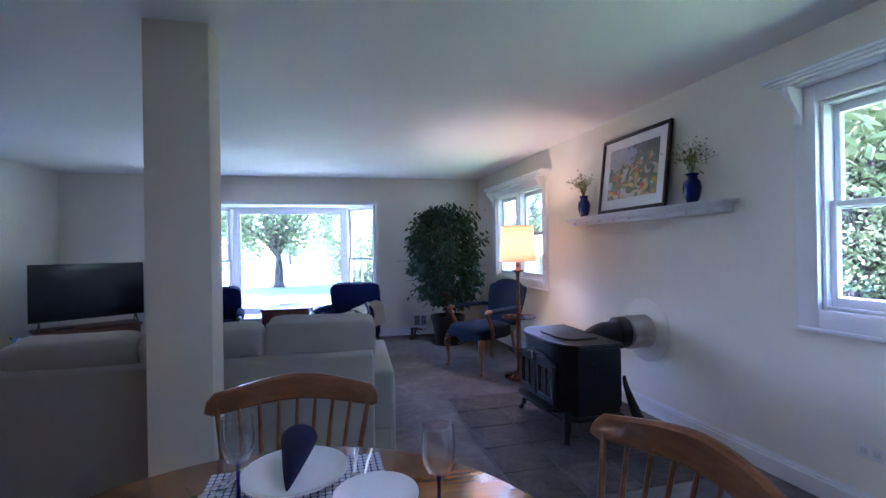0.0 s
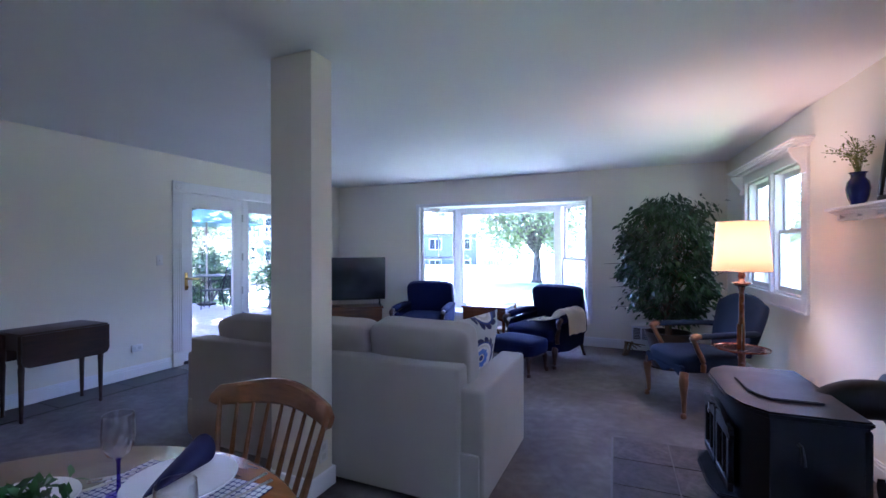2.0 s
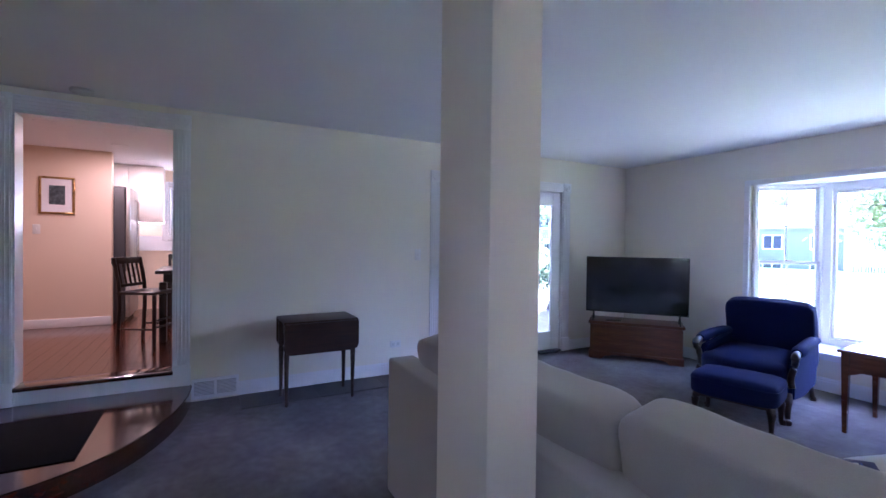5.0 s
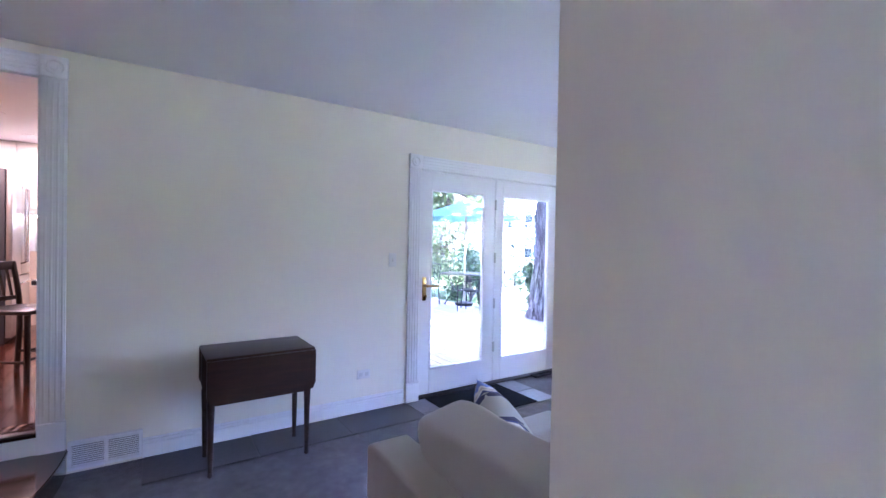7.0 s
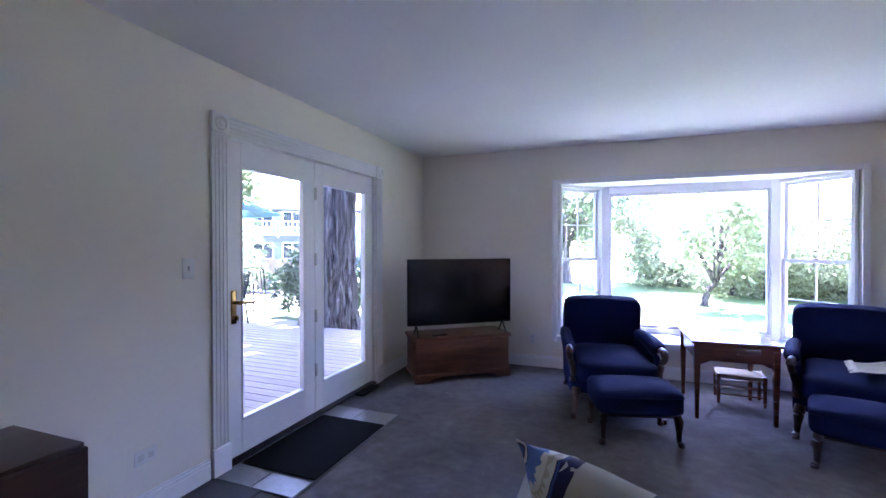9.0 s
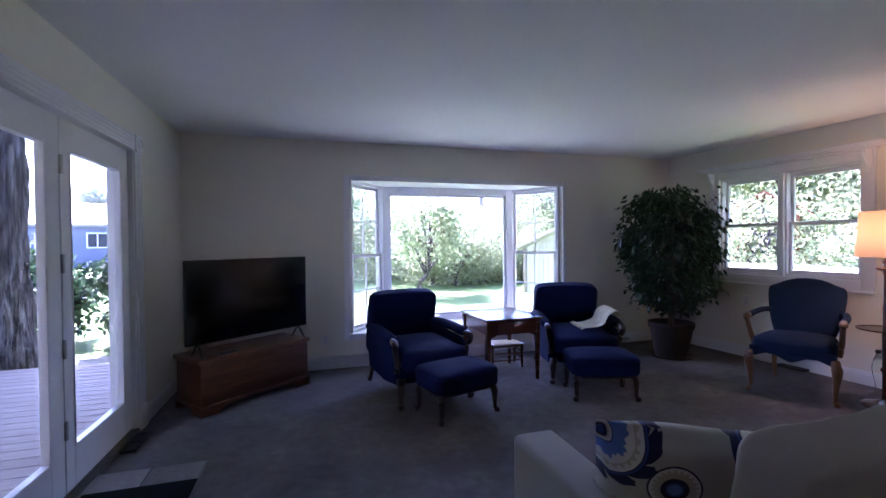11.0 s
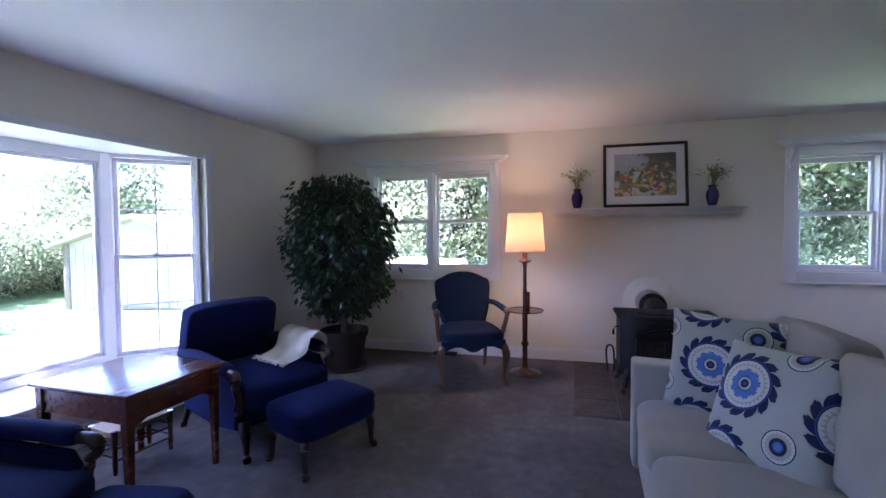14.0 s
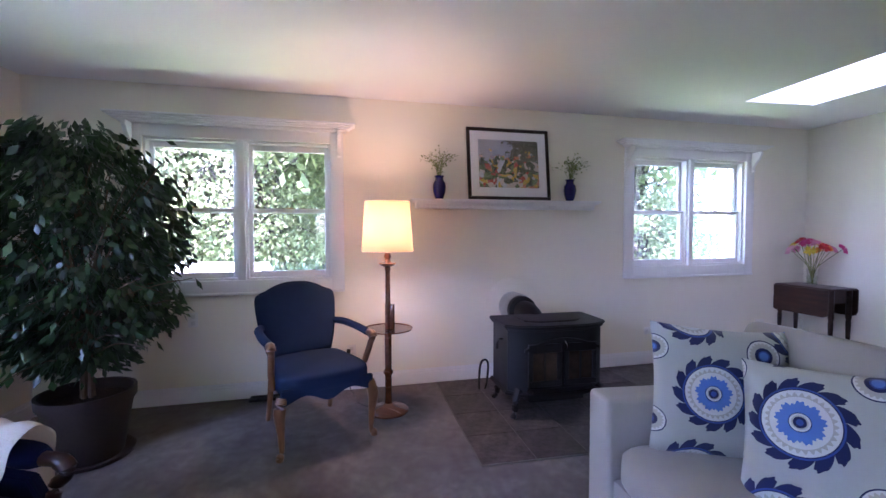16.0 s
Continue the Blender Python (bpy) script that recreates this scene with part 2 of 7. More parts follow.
def tube(bm, pts, radii, n=10, flat=1.0, cap=True, up=(0, 0, 1)):
    """A rod along the points; flat squeezes it across."""
    pts = [Vector(p) for p in pts]
    rings = []
    for k, p in enumerate(pts):
        d = (pts[min(k + 1, len(pts) - 1)] - pts[max(k - 1, 0)]).normalized()
        ref = Vector(up) if abs(d.dot(Vector(up))) < 0.95 else Vector((1, 0, 0))
        s = d.cross(ref).normalized()
        u = s.cross(d).normalized()
        r = radii[k] if isinstance(radii, (list, tuple)) else radii
        rings.append([bm.verts.new(p + s * r * math.cos(2 * math.pi * j / n) + u * r * flat * math.sin(2 * math.pi * j / n)) for j in range(n)])
    for a, b in zip(rings, rings[1:]):
        for j in range(n):
            bm.faces.new((a[j], a[(j + 1) % n], b[(j + 1) % n], b[j]))
    if cap:
        bm.faces.new(list(reversed(rings[0])))
        bm.faces.new(rings[-1])
    return [v for r in rings for v in r]


def rod(pts, radii, n=10, flat=1.0, up=(0, 0, 1)):
    bm = bmesh.new()
    tube(bm, pts, radii, n, flat, up=up)
    return bm


def smooth_path(pts, k=5):
    """A Catmull-Rom curve through the points."""
    pts = [Vector(p) for p in pts]
    out = []
    for i in range(len(pts) - 1):
        p0, p1, p2, p3 = pts[max(i - 1, 0)], pts[i], pts[i + 1], pts[min(i + 2, len(pts) - 1)]
        for j in range(k):
            t = j / k
            out.append(0.5 * ((2 * p1) + (p2 - p0) * t + (2 * p0 - 5 * p1 + 4 * p2 - p3) * t * t + (3 * p1 - p0 - 3 * p2 + p3) * t ** 3))
    return out + [pts[-1]]


def cushion(bm, sx, sy, sz, e=5.0, n=12, puff=0.0, m=None, wrinkle=0.0):
    """A soft rounded block in a fresh bmesh, sx by sy by sz about its centre; puff swells its broad faces (+-z)."""
    vs = bmesh.ops.create_cube(bm, size=2)["verts"]
    es = list({ed for v in vs for ed in v.link_edges})
    bmesh.ops.subdivide_edges(bm, edges=es, cuts=n, use_grid_fill=True)
    allv = list(bm.verts)
    for v in allv:
        x, y, z = v.co
        k = (abs(x) ** e + abs(y) ** e + abs(z) ** e) ** (1 / e)
        x, y, z = x / k, y / k, z / k
        z *= 1 + puff * (1 - x * x) * (1 - y * y)
        w = wrinkle * noise.noise(Vector((x * 2.3 + sx * 7, y * 2.3, z * 2 + sy * 5))) if wrinkle else 0
        v.co = (x * sx / 2, y * sy / 2, z * sz / 2 + w)
    if m is not None:
        bmesh.ops.transform(bm, matrix=m, verts=allv)
    return allv


def soft(sx, sy, sz, e=5.0, n=12, puff=0.0, m=None, wrinkle=0.0):
    bm = bmesh.new()
    cushion(bm, sx, sy, sz, e, n, puff, m, wrinkle)
    return bm


def sheet(bm, pts, depth, axis="y"):
    """A flat outline of (a, z) pairs thickened by depth along y (or of (x, y) pairs along z)."""
    vs = [bm.verts.new((a, 0, b) if axis == "y" else (a, b, 0)) for a, b in pts]
    f = bm.faces.new(vs)
    out = bmesh.ops.extrude_face_region(bm, geom=[f])
    ev = [g for g in out["geom"] if isinstance(g, bmesh.types.BMVert)]
    bmesh.ops.translate(bm, verts=ev, vec=(0, depth, 0) if axis == "y" else (0, 0, depth))
    bmesh.ops.recalc_face_normals(bm, faces=bm.faces)
    return vs + ev


def outline(pts, depth, axis="y", bevel=0.0, m=None):
    bm = bmesh.new()
    sheet(bm, pts, depth, axis)
    if bevel:
        bmesh.ops.bevel(bm, geom=[e for e in bm.edges if len(e.link_faces) == 2 and e.calc_face_angle(0) > 1.0], offset=bevel, segments=2, affect="EDGES")
    if m is not None:
        bmesh.ops.transform(bm, matrix=m, verts=bm.verts)
    return bm


def part(name, bm, material, parent=None, label="", angle=40):
    me = bpy.data.meshes.new(name)
    bmesh.ops.recalc_face_normals(bm, faces=bm.faces)
    bm.to_mesh(me)
    bm.free()
    me.materials.append(material)
    for p in me.polygons:
        p.use_smooth = True
    me.set_sharp_from_angle(angle=radians(angle))
    o = new(name, me)
    if parent:
        o.parent = parent
    return tagged(o, label) if label else o


def thing(name, label, category, group="", kind=""):
    o = new(name)
    o.empty_display_size = 0.1
    return tagged(o, label, category, group, kind)


def merged(*bms):
    bm = bmesh.new()
    for b in bms:
        me = bpy.data.meshes.new("tmp")
        b.to_mesh(me)
        b.free()
        bm.from_mesh(me)
        bpy.data.meshes.remove(me)
    return bm


# ---- the shell of the room ----
def wall(name, along, a0, a1, b0, b1, z0, z1, holes, material=WALL, label=""):
    """A wall that runs along x or y from a0 to a1, b0..b1 thick, with holes (a0, a1, z0, z1) through it."""
    bm = bmesh.new()
    xs = sorted({a0, a1, *[v for h in holes for v in h[:2]]})
    for p, q in zip(xs, xs[1:]):
        spans = sorted((h[2], h[3]) for h in holes if h[0] < (p + q) / 2 < h[1])
        z = z0
        for lo, hi in spans + [(z1, z1)]:
            if lo > z + 1e-4:
                box(bm, *((p, q, b0, b1) if along == "x" else (b0, b1, p, q)), z, lo)
            z = hi
    bmesh.ops.remove_doubles(bm, verts=bm.verts, dist=0.0005)
    return tagged(part(name, bm, material, angle=20), label or "cream painted plaster wall", "wall", kind="structure")


BAYX0, BAYX1, BAYZ0, BAYZ1, BAYD = -1.594, 1.055, 0.36, 2.035, 0.48
DOOR = (4.765, 6.565, 0.0, 2.05)
OPEN = (1.325, 2.313, 0.0, 2.27)
WIN_A = (5.625, 6.985, 0.95, 2.05)
WIN_B = (1.385, 2.745, 0.98, 2.06)
T = 0.16
PLAN = [(L - T, NEAR - T), (3.42, NEAR - T), (R + T, F + T), (L - T, F + T)]
tagged(part("floor", outline(PLAN, 0.2, "z", 0, Matrix.Translation((0, 0, -0.2))), CARPET), "grey-brown cut-pile carpet with traffic marks", "carpet", kind="structure")
SKX0, SKX1, SKY0, SKY1 = 1.28, 2.46, 1.44, 2.14
bm = bmesh.new()
for x0, x1, y0, y1 in ((L - T, SKX0, NEAR - T, F + T), (SKX0, SKX1, NEAR - T, SKY0), (SKX0, SKX1, SKY1, F + T)):
    box(bm, x0, x1, y0, y1, H, H + 0.14)
sheet_v = sheet(bm, [(SKX1, NEAR - T), (3.42, NEAR - T), (R + T, F + T), (SKX1, F + T)], 0.14, "z")
bmesh.ops.translate(bm, verts=sheet_v, vec=(0, 0, H))
for x0, x1, y0, y1 in ((SKX0 - 0.02, SKX0, SKY0, SKY1), (SKX1, SKX1 + 0.02, SKY0, SKY1), (SKX0, SKX1, SKY0 - 0.02, SKY0), (SKX0, SKX1, SKY1, SKY1 + 0.02)):
    box(bm, x0, x1, y0, y1, H + 0.14, H + 0.5)
tagged(part("ceiling", bm, CEIL), "white matt ceiling with a skylight shaft", "ceiling", kind="structure")
wall("wall_right", "y", NEAR - 0.12, F + T, R, R + T, 0, H, [WIN_A, WIN_B]).matrix_basis = ASKEW
wall("wall_left", "y", NEAR - T, F + T, L - T, L, 0, H, [DOOR, (OPEN[0], OPEN[1], 0.0, OPEN[3])])
wall("wall_far", "x", L, R, F, F + T, 0, H, [(BAYX0, BAYX1, BAYZ0, BAYZ1)])
wall("wall_near", "x", L, 3.26, NEAR - T, NEAR, 0, H, [])

# square column, with its own skirting and outlet
CX0, CX1, CY0, CY1 = -0.248, 0.043, 3.222, 3.396
col = thing("column", "square cream painted column with a white skirting", "column", kind="structure")
part("shaft", cbox(CX0, CX1, CY0, CY1, 0, H, 0.004), WALL, col)
for nm, bb in (("baseboard", (CX0 - 0.016, CX1 + 0.016, CY0 - 0.016, CY1 + 0.016, 0, 0.105)),):
    part(nm, cbox(*bb, 0.006), TRIM, col, "white painted skirting")


def skirting(name, along, a0, a1, face, out, gap=()):
    """Baseboard 0.125 high; out is the way into the room."""
    bm = bmesh.new()
    runs, p = [], a0
    for g0, g1 in gap:
        runs.append((p, g0))
        p = g1
    runs.append((p, a1))
    for p, q in runs:
        for th, z0, z1 in ((0.016, 0.0, 0.095), (0.012, 0.095, 0.115), (0.006, 0.115, 0.128)):
            b0, b1 = sorted((face, face + out * th))
            box(bm, *((p, q, b0, b1) if along == "x" else (b0, b1, p, q)), z0, z1, 0.002, 1)
    return tagged(part(name, bm, TRIM), "white painted wooden baseboard", "baseboard", kind="structure")


skirting("baseboard", "y", NEAR - 0.05, F, R, -1).matrix_basis = ASKEW
skirting("baseboard", "x", L, R, F, -1)
skirting("baseboard", "y", NEAR, F, L, 1, [(0.58, 2.80), (DOOR[0] - 0.12, DOOR[1] + 0.12)])
skirting("baseboard", "x", L + 1.3, 3.26, NEAR, 1)


# ---- windows and doors ----
def place(ob, m):
    ob.matrix_basis = m
    return ob


def sash_window(win, w, h, m, grid=False, fr=0.03, s=0.034, top=0.034):
    """A double-hung unit, w by h from its lower left corner, y outwards; parts hang under win."""
    def put(nm, bm, mat, label="", parent=None):
        bmesh.ops.transform(bm, matrix=m, verts=bm.verts)
        return part(nm, bm, mat, parent or win, label)
    bm = bmesh.new()
    for b in ((0, fr, -0.02, 0.10, 0, h), (w - fr, w, -0.02, 0.10, 0, h), (fr, w - fr, -0.02, 0.10, h - fr, h), (fr, w - fr, -0.02, 0.10, 0, fr)):
        box(bm, *b, 0.003, 1)
    put("window_frame", bm, TRIM)
    mid = h * 0.5
    for nm, z0, z1, y0 in (("upper_sash", mid - 0.02, h - fr, 0.05), ("lower_sash", fr, mid + 0.02, 0.012)):
        hi, lo = (top, s) if nm == "upper_sash" else (s, top)
        bm = bmesh.new()
        for b in ((fr, fr + s, z0, z1), (w - fr - s, w - fr, z0, z1), (fr + s, w - fr - s, z1 - hi, z1), (fr + s, w - fr - s, z0, z0 + lo)):
            box(bm, b[0], b[1], y0, y0 + 0.034, b[2], b[3], 0.004, 1)
        if grid:
            box(bm, w / 2 - 0.006, w / 2 + 0.006, y0 + 0.008, y0 + 0.026, z0 + lo, z1 - hi)
            zm = (z0 + z1) / 2
            box(bm, fr + s, w / 2 - 0.006, y0 + 0.008, y0 + 0.026, zm - 0.006, zm + 0.006)
            box(bm, w / 2 + 0.006, w - fr - s, y0 + 0.008, y0 + 0.026, zm - 0.006, zm + 0.006)
        sash = put(nm, bm, TRIM)
        pane = put("pane", cbox(fr + s - 0.004, w - fr - s + 0.004, y0 + 0.015, y0 + 0.019, z0 + lo - 0.004, z1 - hi + 0.004), GLASS, "clear glass pane", sash)
        pane.visible_shadow = False
    lk = bmesh.new()
    box(lk, w / 2 - 0.025, w / 2 + 0.025, -0.002, 0.02, mid + 0.02, mid + 0.03, 0.003)
    put("sash_lock", lk, BRASS, "small dark metal sash lock")


def right_window(name, y0, y1, z0, z1, label):
    """A pair of double-hung sashes in the right wall, with casing, apron, shelf cornice and brackets."""
    win = thing(name, label, "window", kind="structure")
    mul = 0.052
    half = (y1 - y0 - mul) / 2
    for a in (y0 + half, y1):
        # local x runs towards -y, local y towards +x
        sash_window(win, half, z1 - z0, Matrix.Translation((R + 0.035, a, z0)) @ Matrix.Rotation(radians(-90), 4, "Z"), False, 0.018, 0.030, 0.046)
    part("mullion", cbox(R - 0.012, R + 0.12, y0 + half, y1 - half, z0, z1, 0.004), TRIM, win)
    ca = 0.105
    for a, b in ((y0 - ca, y0), (y1, y1 + ca)):
        part("casing", cbox(R - 0.02, R + 0.03, a, b, z0 - 0.11, z1 + 0.11, 0.005), TRIM, win)
    part("head_casing", cbox(R - 0.02, R + 0.03, y0, y1, z1, z1 + 0.11, 0.005), TRIM, win)
    bm = cbox(R - 0.02, R + 0.03, y0, y1, z0 - 0.11, z0, 0.005)
    box(bm, R - 0.03, R - 0.018, y0 - ca, y1 + ca, z0 - 0.115, z0 - 0.095, 0.004)
    part("apron", bm, TRIM, win)
    # liners close the gap between unit and wall
    bm = bmesh.new()
    for b in ((y0, y1, z1 - 0.004, z1), (y0, y1, z0, z0 + 0.004)):
        box(bm, R + 0.03, R + T, b[0], b[1], b[2], b[3])
    part("liner", bm, TRIM, win)
    # cornice shelf
    c0, c1, zt = y0 - 0.20, y1 + 0.20, z1 + 0.135
    bm = bmesh.new()
    for d, a, b in ((0.145, 0.0, 0.016), (0.125, -0.014, 0.0), (0.105, -0.026, -0.014), (0.075, -0.046, -0.026)):
        box(bm, R - d, R, c0 + (0.145 - d), c1 - (0.145 - d), zt + a, zt + b, 0.003, 1)
    part("cornice_shelf", bm, TRIM, win, "white moulded cornice shelf")
    for a in (y0 - ca + 0.02, y1 + ca - 0.05):
        prof = [(0, 0), (0, -0.20), (0.02, -0.205), (0.03, -0.19), (0.022, -0.165), (0.03, -0.14), (0.055, -0.105), (0.085, -0.075), (0.095, -0.045), (0.11, -0.035), (0.11, 0)]
        bm = outline([(-p, q) for p, q in prof], 0.03, "y", 0.003, Matrix.Translation((R - 0.02, a, zt - 0.046)))
        part("bracket", bm, TRIM, win, "scrolled white bracket")
    win.matrix_basis = ASKEW
    return win


right_window("window_1", *WIN_A, "pair of white double-hung sashes under a moulded cornice shelf")
right_window("window_2", *WIN_B, "smaller pair of white double-hung sashes under a cornice shelf")

# bay window
bay = thing("window_3", "white bay window with a picture pane and angled double-hung sides", "bay window", kind="structure")
bx0, bx1, by = BAYX0 + BAYD, BAYX1 - BAYD, F + BAYD + 0.04
part("seat_board", outline([(BAYX0 + 0.002, F - 0.03), (BAYX1 - 0.002, F - 0.03), (BAYX1 + 0.12, F + T), (bx1 + 0.06, by + 0.12), (bx0 - 0.06, by + 0.12), (BAYX0 - 0.12, F + T)], 0.06, "z", 0.0, Matrix.Translation((0, 0, BAYZ0 - 0.062))), TRIM, bay)
part("head_board", outline([(BAYX0 + 0.002, F + 0.002), (BAYX1 - 0.002, F + 0.002), (BAYX1 + 0.12, F + T), (bx1 + 0.06, by + 0.12), (bx0 - 0.06, by + 0.12), (BAYX0 - 0.12, F + T)], 0.08, "z", 0.0, Matrix.Translation((0, 0, BAYZ1 - 0.002))), TRIM, bay)
zb, zt = BAYZ0 + 0.0, BAYZ1 - 0.002
bm = bmesh.new()
for b in ((bx0 - 0.03, bx0 + 0.055, zb, zt), (bx1 - 0.055, bx1 + 0.03, zb, zt), (bx0 + 0.055, bx1 - 0.055, zt - 0.08, zt), (bx0 + 0.055, bx1 - 0.055, zb, zb + 0.06)):
    box(bm, b[0], b[1], by - 0.02, by + 0.08, b[2], b[3], 0.004, 1)
for b in ((bx0 + 0.055, bx0 + 0.085, zb + 0.06, zt - 0.08), (bx1 - 0.085, bx1 - 0.055, zb + 0.06, zt - 0.08), (bx0 + 0.085, bx1 - 0.085, zt - 0.11, zt - 0.08), (bx0 + 0.085, bx1 - 0.085, zb + 0.06, zb + 0.09)):
    box(bm, b[0], b[1], by + 0.01, by + 0.05, b[2], b[3], 0.006, 1)
part("picture_frame_sash", bm, TRIM, bay)
pane = part("pane", cbox(bx0 + 0.08, bx1 - 0.08, by + 0.028, by + 0.034, zb + 0.085, zt - 0.105), GLASS, bay, "large clear picture pane")
pane.visible_shadow = False
sw = math.hypot(BAYD, by - F) - 0.06
ang = math.degrees(math.atan2(by - F, BAYD))
sash_window(bay, sw, zt - zb, pose(BAYX0 + 0.03, F + 0.05, zb, 0, 0, ang), True)
sash_window(bay, sw, zt - zb, Matrix.Translation((bx1 + 0.012, by + 0.012, zb)) @ Matrix.Rotation(radians(-ang), 4, "Z"), True)
bm = bmesh.new()
for x0, x1, z0, z1 in ((BAYX0 - 0.045, BAYX0 + 0.012, BAYZ0 - 0.045, BAYZ1 + 0.045), (BAYX1 - 0.012, BAYX1 + 0.045, BAYZ0 - 0.045, BAYZ1 + 0.045), (BAYX0 + 0.012, BAYX1 - 0.012, BAYZ1 - 0.012, BAYZ1 + 0.045), (BAYX0 + 0.012, BAYX1 - 0.012, BAYZ0 - 0.045, BAYZ0 + 0.002)):
    box(bm, x0, x1, F - 0.018, F + 0.001, z0, z1, 0.005)
part("casing", bm, TRIM, bay)
part("outer_roof", outline([(BAYX0 - 0.2, F + T), (BAYX1 + 0.2, F + T), (bx1 + 0.12, by + 0.2), (bx0 - 0.12, by + 0.2)], 0.2, "z", 0.0, Matrix.Translation((0, 0, BAYZ1 + 0.08))), PLASTER, bay)
part("outer_base", outline([(BAYX0 - 0.1, F + T), (BAYX1 + 0.1, F + T), (bx1 + 0.05, by + 0.1), (bx0 - 0.05, by + 0.1)], 0.25, "z", 0.0, Matrix.Translation((0, 0, BAYZ0 - 0.32))), PLASTER, bay)

# glazed patio doors in the left wall
def reeded(y0, y1, z0, z1, along, face, out):
    """Fluted casing board."""
    bm = bmesh.new()
    a, b = sorted((face, face + out * 0.018))
    box(bm, a, b, y0, y1, z0, z1, 0.003, 1)
    n = 4
    for k in range(n):
        if along == "z":
            p = y0 + (y1 - y0) * (k + 0.7) / (n + 0.4)
            a2, b2 = sorted((face + out * 0.018, face + out * 0.024))
            box(bm, a2, b2, p, p + 0.012, z0 + 0.01, z1 - 0.01, 0.003, 1)
        else:
            p = z0 + (z1 - z0) * (k + 0.7) / (n + 0.4)
            a2, b2 = sorted((face + out * 0.018, face + out * 0.024))
            box(bm, a2, b2, y0 + 0.01, y1 - 0.01, p, p + 0.012, 0.003, 1)
    return bm


def cased(parent, y0, y1, ztop, zbase, w=0.115):
    """Fluted casing with corner rosettes and plinth blocks."""
    for a in (y0 - w, y1):
        part("casing", reeded(a, a + w, zbase + 0.17, ztop, "z", L, 1), TRIM, parent)
        part("plinth_block", cbox(L, L + 0.03, a - 0.006, a + w + 0.006, zbase, zbase + 0.17, 0.005), TRIM, parent)
        bm = cbox(L, L + 0.028, a - 0.004, a + w + 0.004, ztop, ztop + w + 0.004, 0.004)
        lathe(bm, [(0.001, 0.008), (0.015, 0.008), (0.018, 0.002), (0.03, 0.002), (0.034, 0.01), (0.042, 0.006), (0.045, 0.0)], 20, Matrix.Translation((L + 0.027, a + w / 2, ztop + w / 2)) @ Matrix.Rotation(radians(90), 4, "Y"), False)
        part("rosette_block", bm, TRIM, parent, "white corner block with a turned rosette")
    part("head_casing", reeded(y0 + 0.004, y1 - 0.004, ztop, ztop + w, "y", L, 1), TRIM, parent)


doors = thing("door_1", "white glazed patio doors, closed, with a brass handle", "patio door", kind="structure")
cased(doors, DOOR[0] + 0.01, DOOR[1] - 0.01, 2.025, 0.0)
bm = bmesh.new()
for b in ((DOOR[0], DOOR[0] + 0.02, 0.02, 2.05), (DOOR[1] - 0.02, DOOR[1], 0.02, 2.05), (DOOR[0] + 0.02, DOOR[1] - 0.02, 2.028, 2.05)):
    box(bm, L - T, L + 0.001, b[0], b[1], b[2], b[3])
part("jamb", bm, TRIM, doors)
part("threshold", cbox(L - T - 0.04, L + 0.012, DOOR[0], DOOR[1], 0.0, 0.022, 0.006), DARKOAK, doors, "dark wooden threshold")


def leaf(y0, y1, g0, g1):
    d = part("door_leaf", merged(*[cbox(L - 0.075, L - 0.03, *b, 0.003, 1) for b in ((y0, g0, 0.03, 2.02), (g1, y1, 0.03, 2.02), (g0, g1, 1.865, 2.02), (g0, g1, 0.03, 0.245))]), TRIM, doors)
    bm = bmesh.new()
    for b in ((g0, g0 + 0.014, 0.245, 1.865), (g1 - 0.014, g1, 0.245, 1.865), (g0 + 0.014, g1 - 0.014, 1.851, 1.865), (g0 + 0.014, g1 - 0.014, 0.245, 0.259)):
        box(bm, L - 0.07, L - 0.026, *b, 0.004, 1)
    part("glazing_bead", bm, TRIM, d)
    p = part("pane", cbox(L - 0.056, L - 0.05, g0 + 0.01, g1 - 0.01, 0.255, 1.855), GLASS, d, "clear glass pane")
    p.visible_shadow = False
    return d


la = leaf(4.787, 5.654, 4.915, 5.53)
lb = leaf(5.662, 6.543, 5.755, 6.42)
bm = cbox(L - 0.03, L - 0.022, 4.83, 4.87, 0.87, 1.08, 0.006)
lathe(bm, [(0.011, 0), (0.011, 0.05), (0.014, 0.055), (0.012, 0.06)], 12, Matrix.Translation((L - 0.024, 4.85, 1.005)) @ Matrix.Rotation(radians(90), 4, "Y"))
tube(bm, [(L + 0.03, 4.85, 1.005), (L + 0.034, 4.895, 1.004), (L + 0.034, 4.945, 0.998), (L + 0.03, 4.975, 1.003)], [0.009, 0.011, 0.009, 0.007], 10)
tube(bm, [(L - 0.022, 4.85, 0.91), (L - 0.004, 4.85, 0.91)], 0.016, 12)
box(bm, L - 0.004, L + 0.012, 4.846, 4.854, 0.895, 0.925, 0.003)
part("handle", bm, BRASS, la, "brass lever handle with a lock knob")
for z in (0.32, 0.75, 1.2, 1.72):
    part("hinge", cbox(L - 0.032, L - 0.016, 5.648, 5.668, z, z + 0.1, 0.004), STEEL, lb, "dark metal hinge")

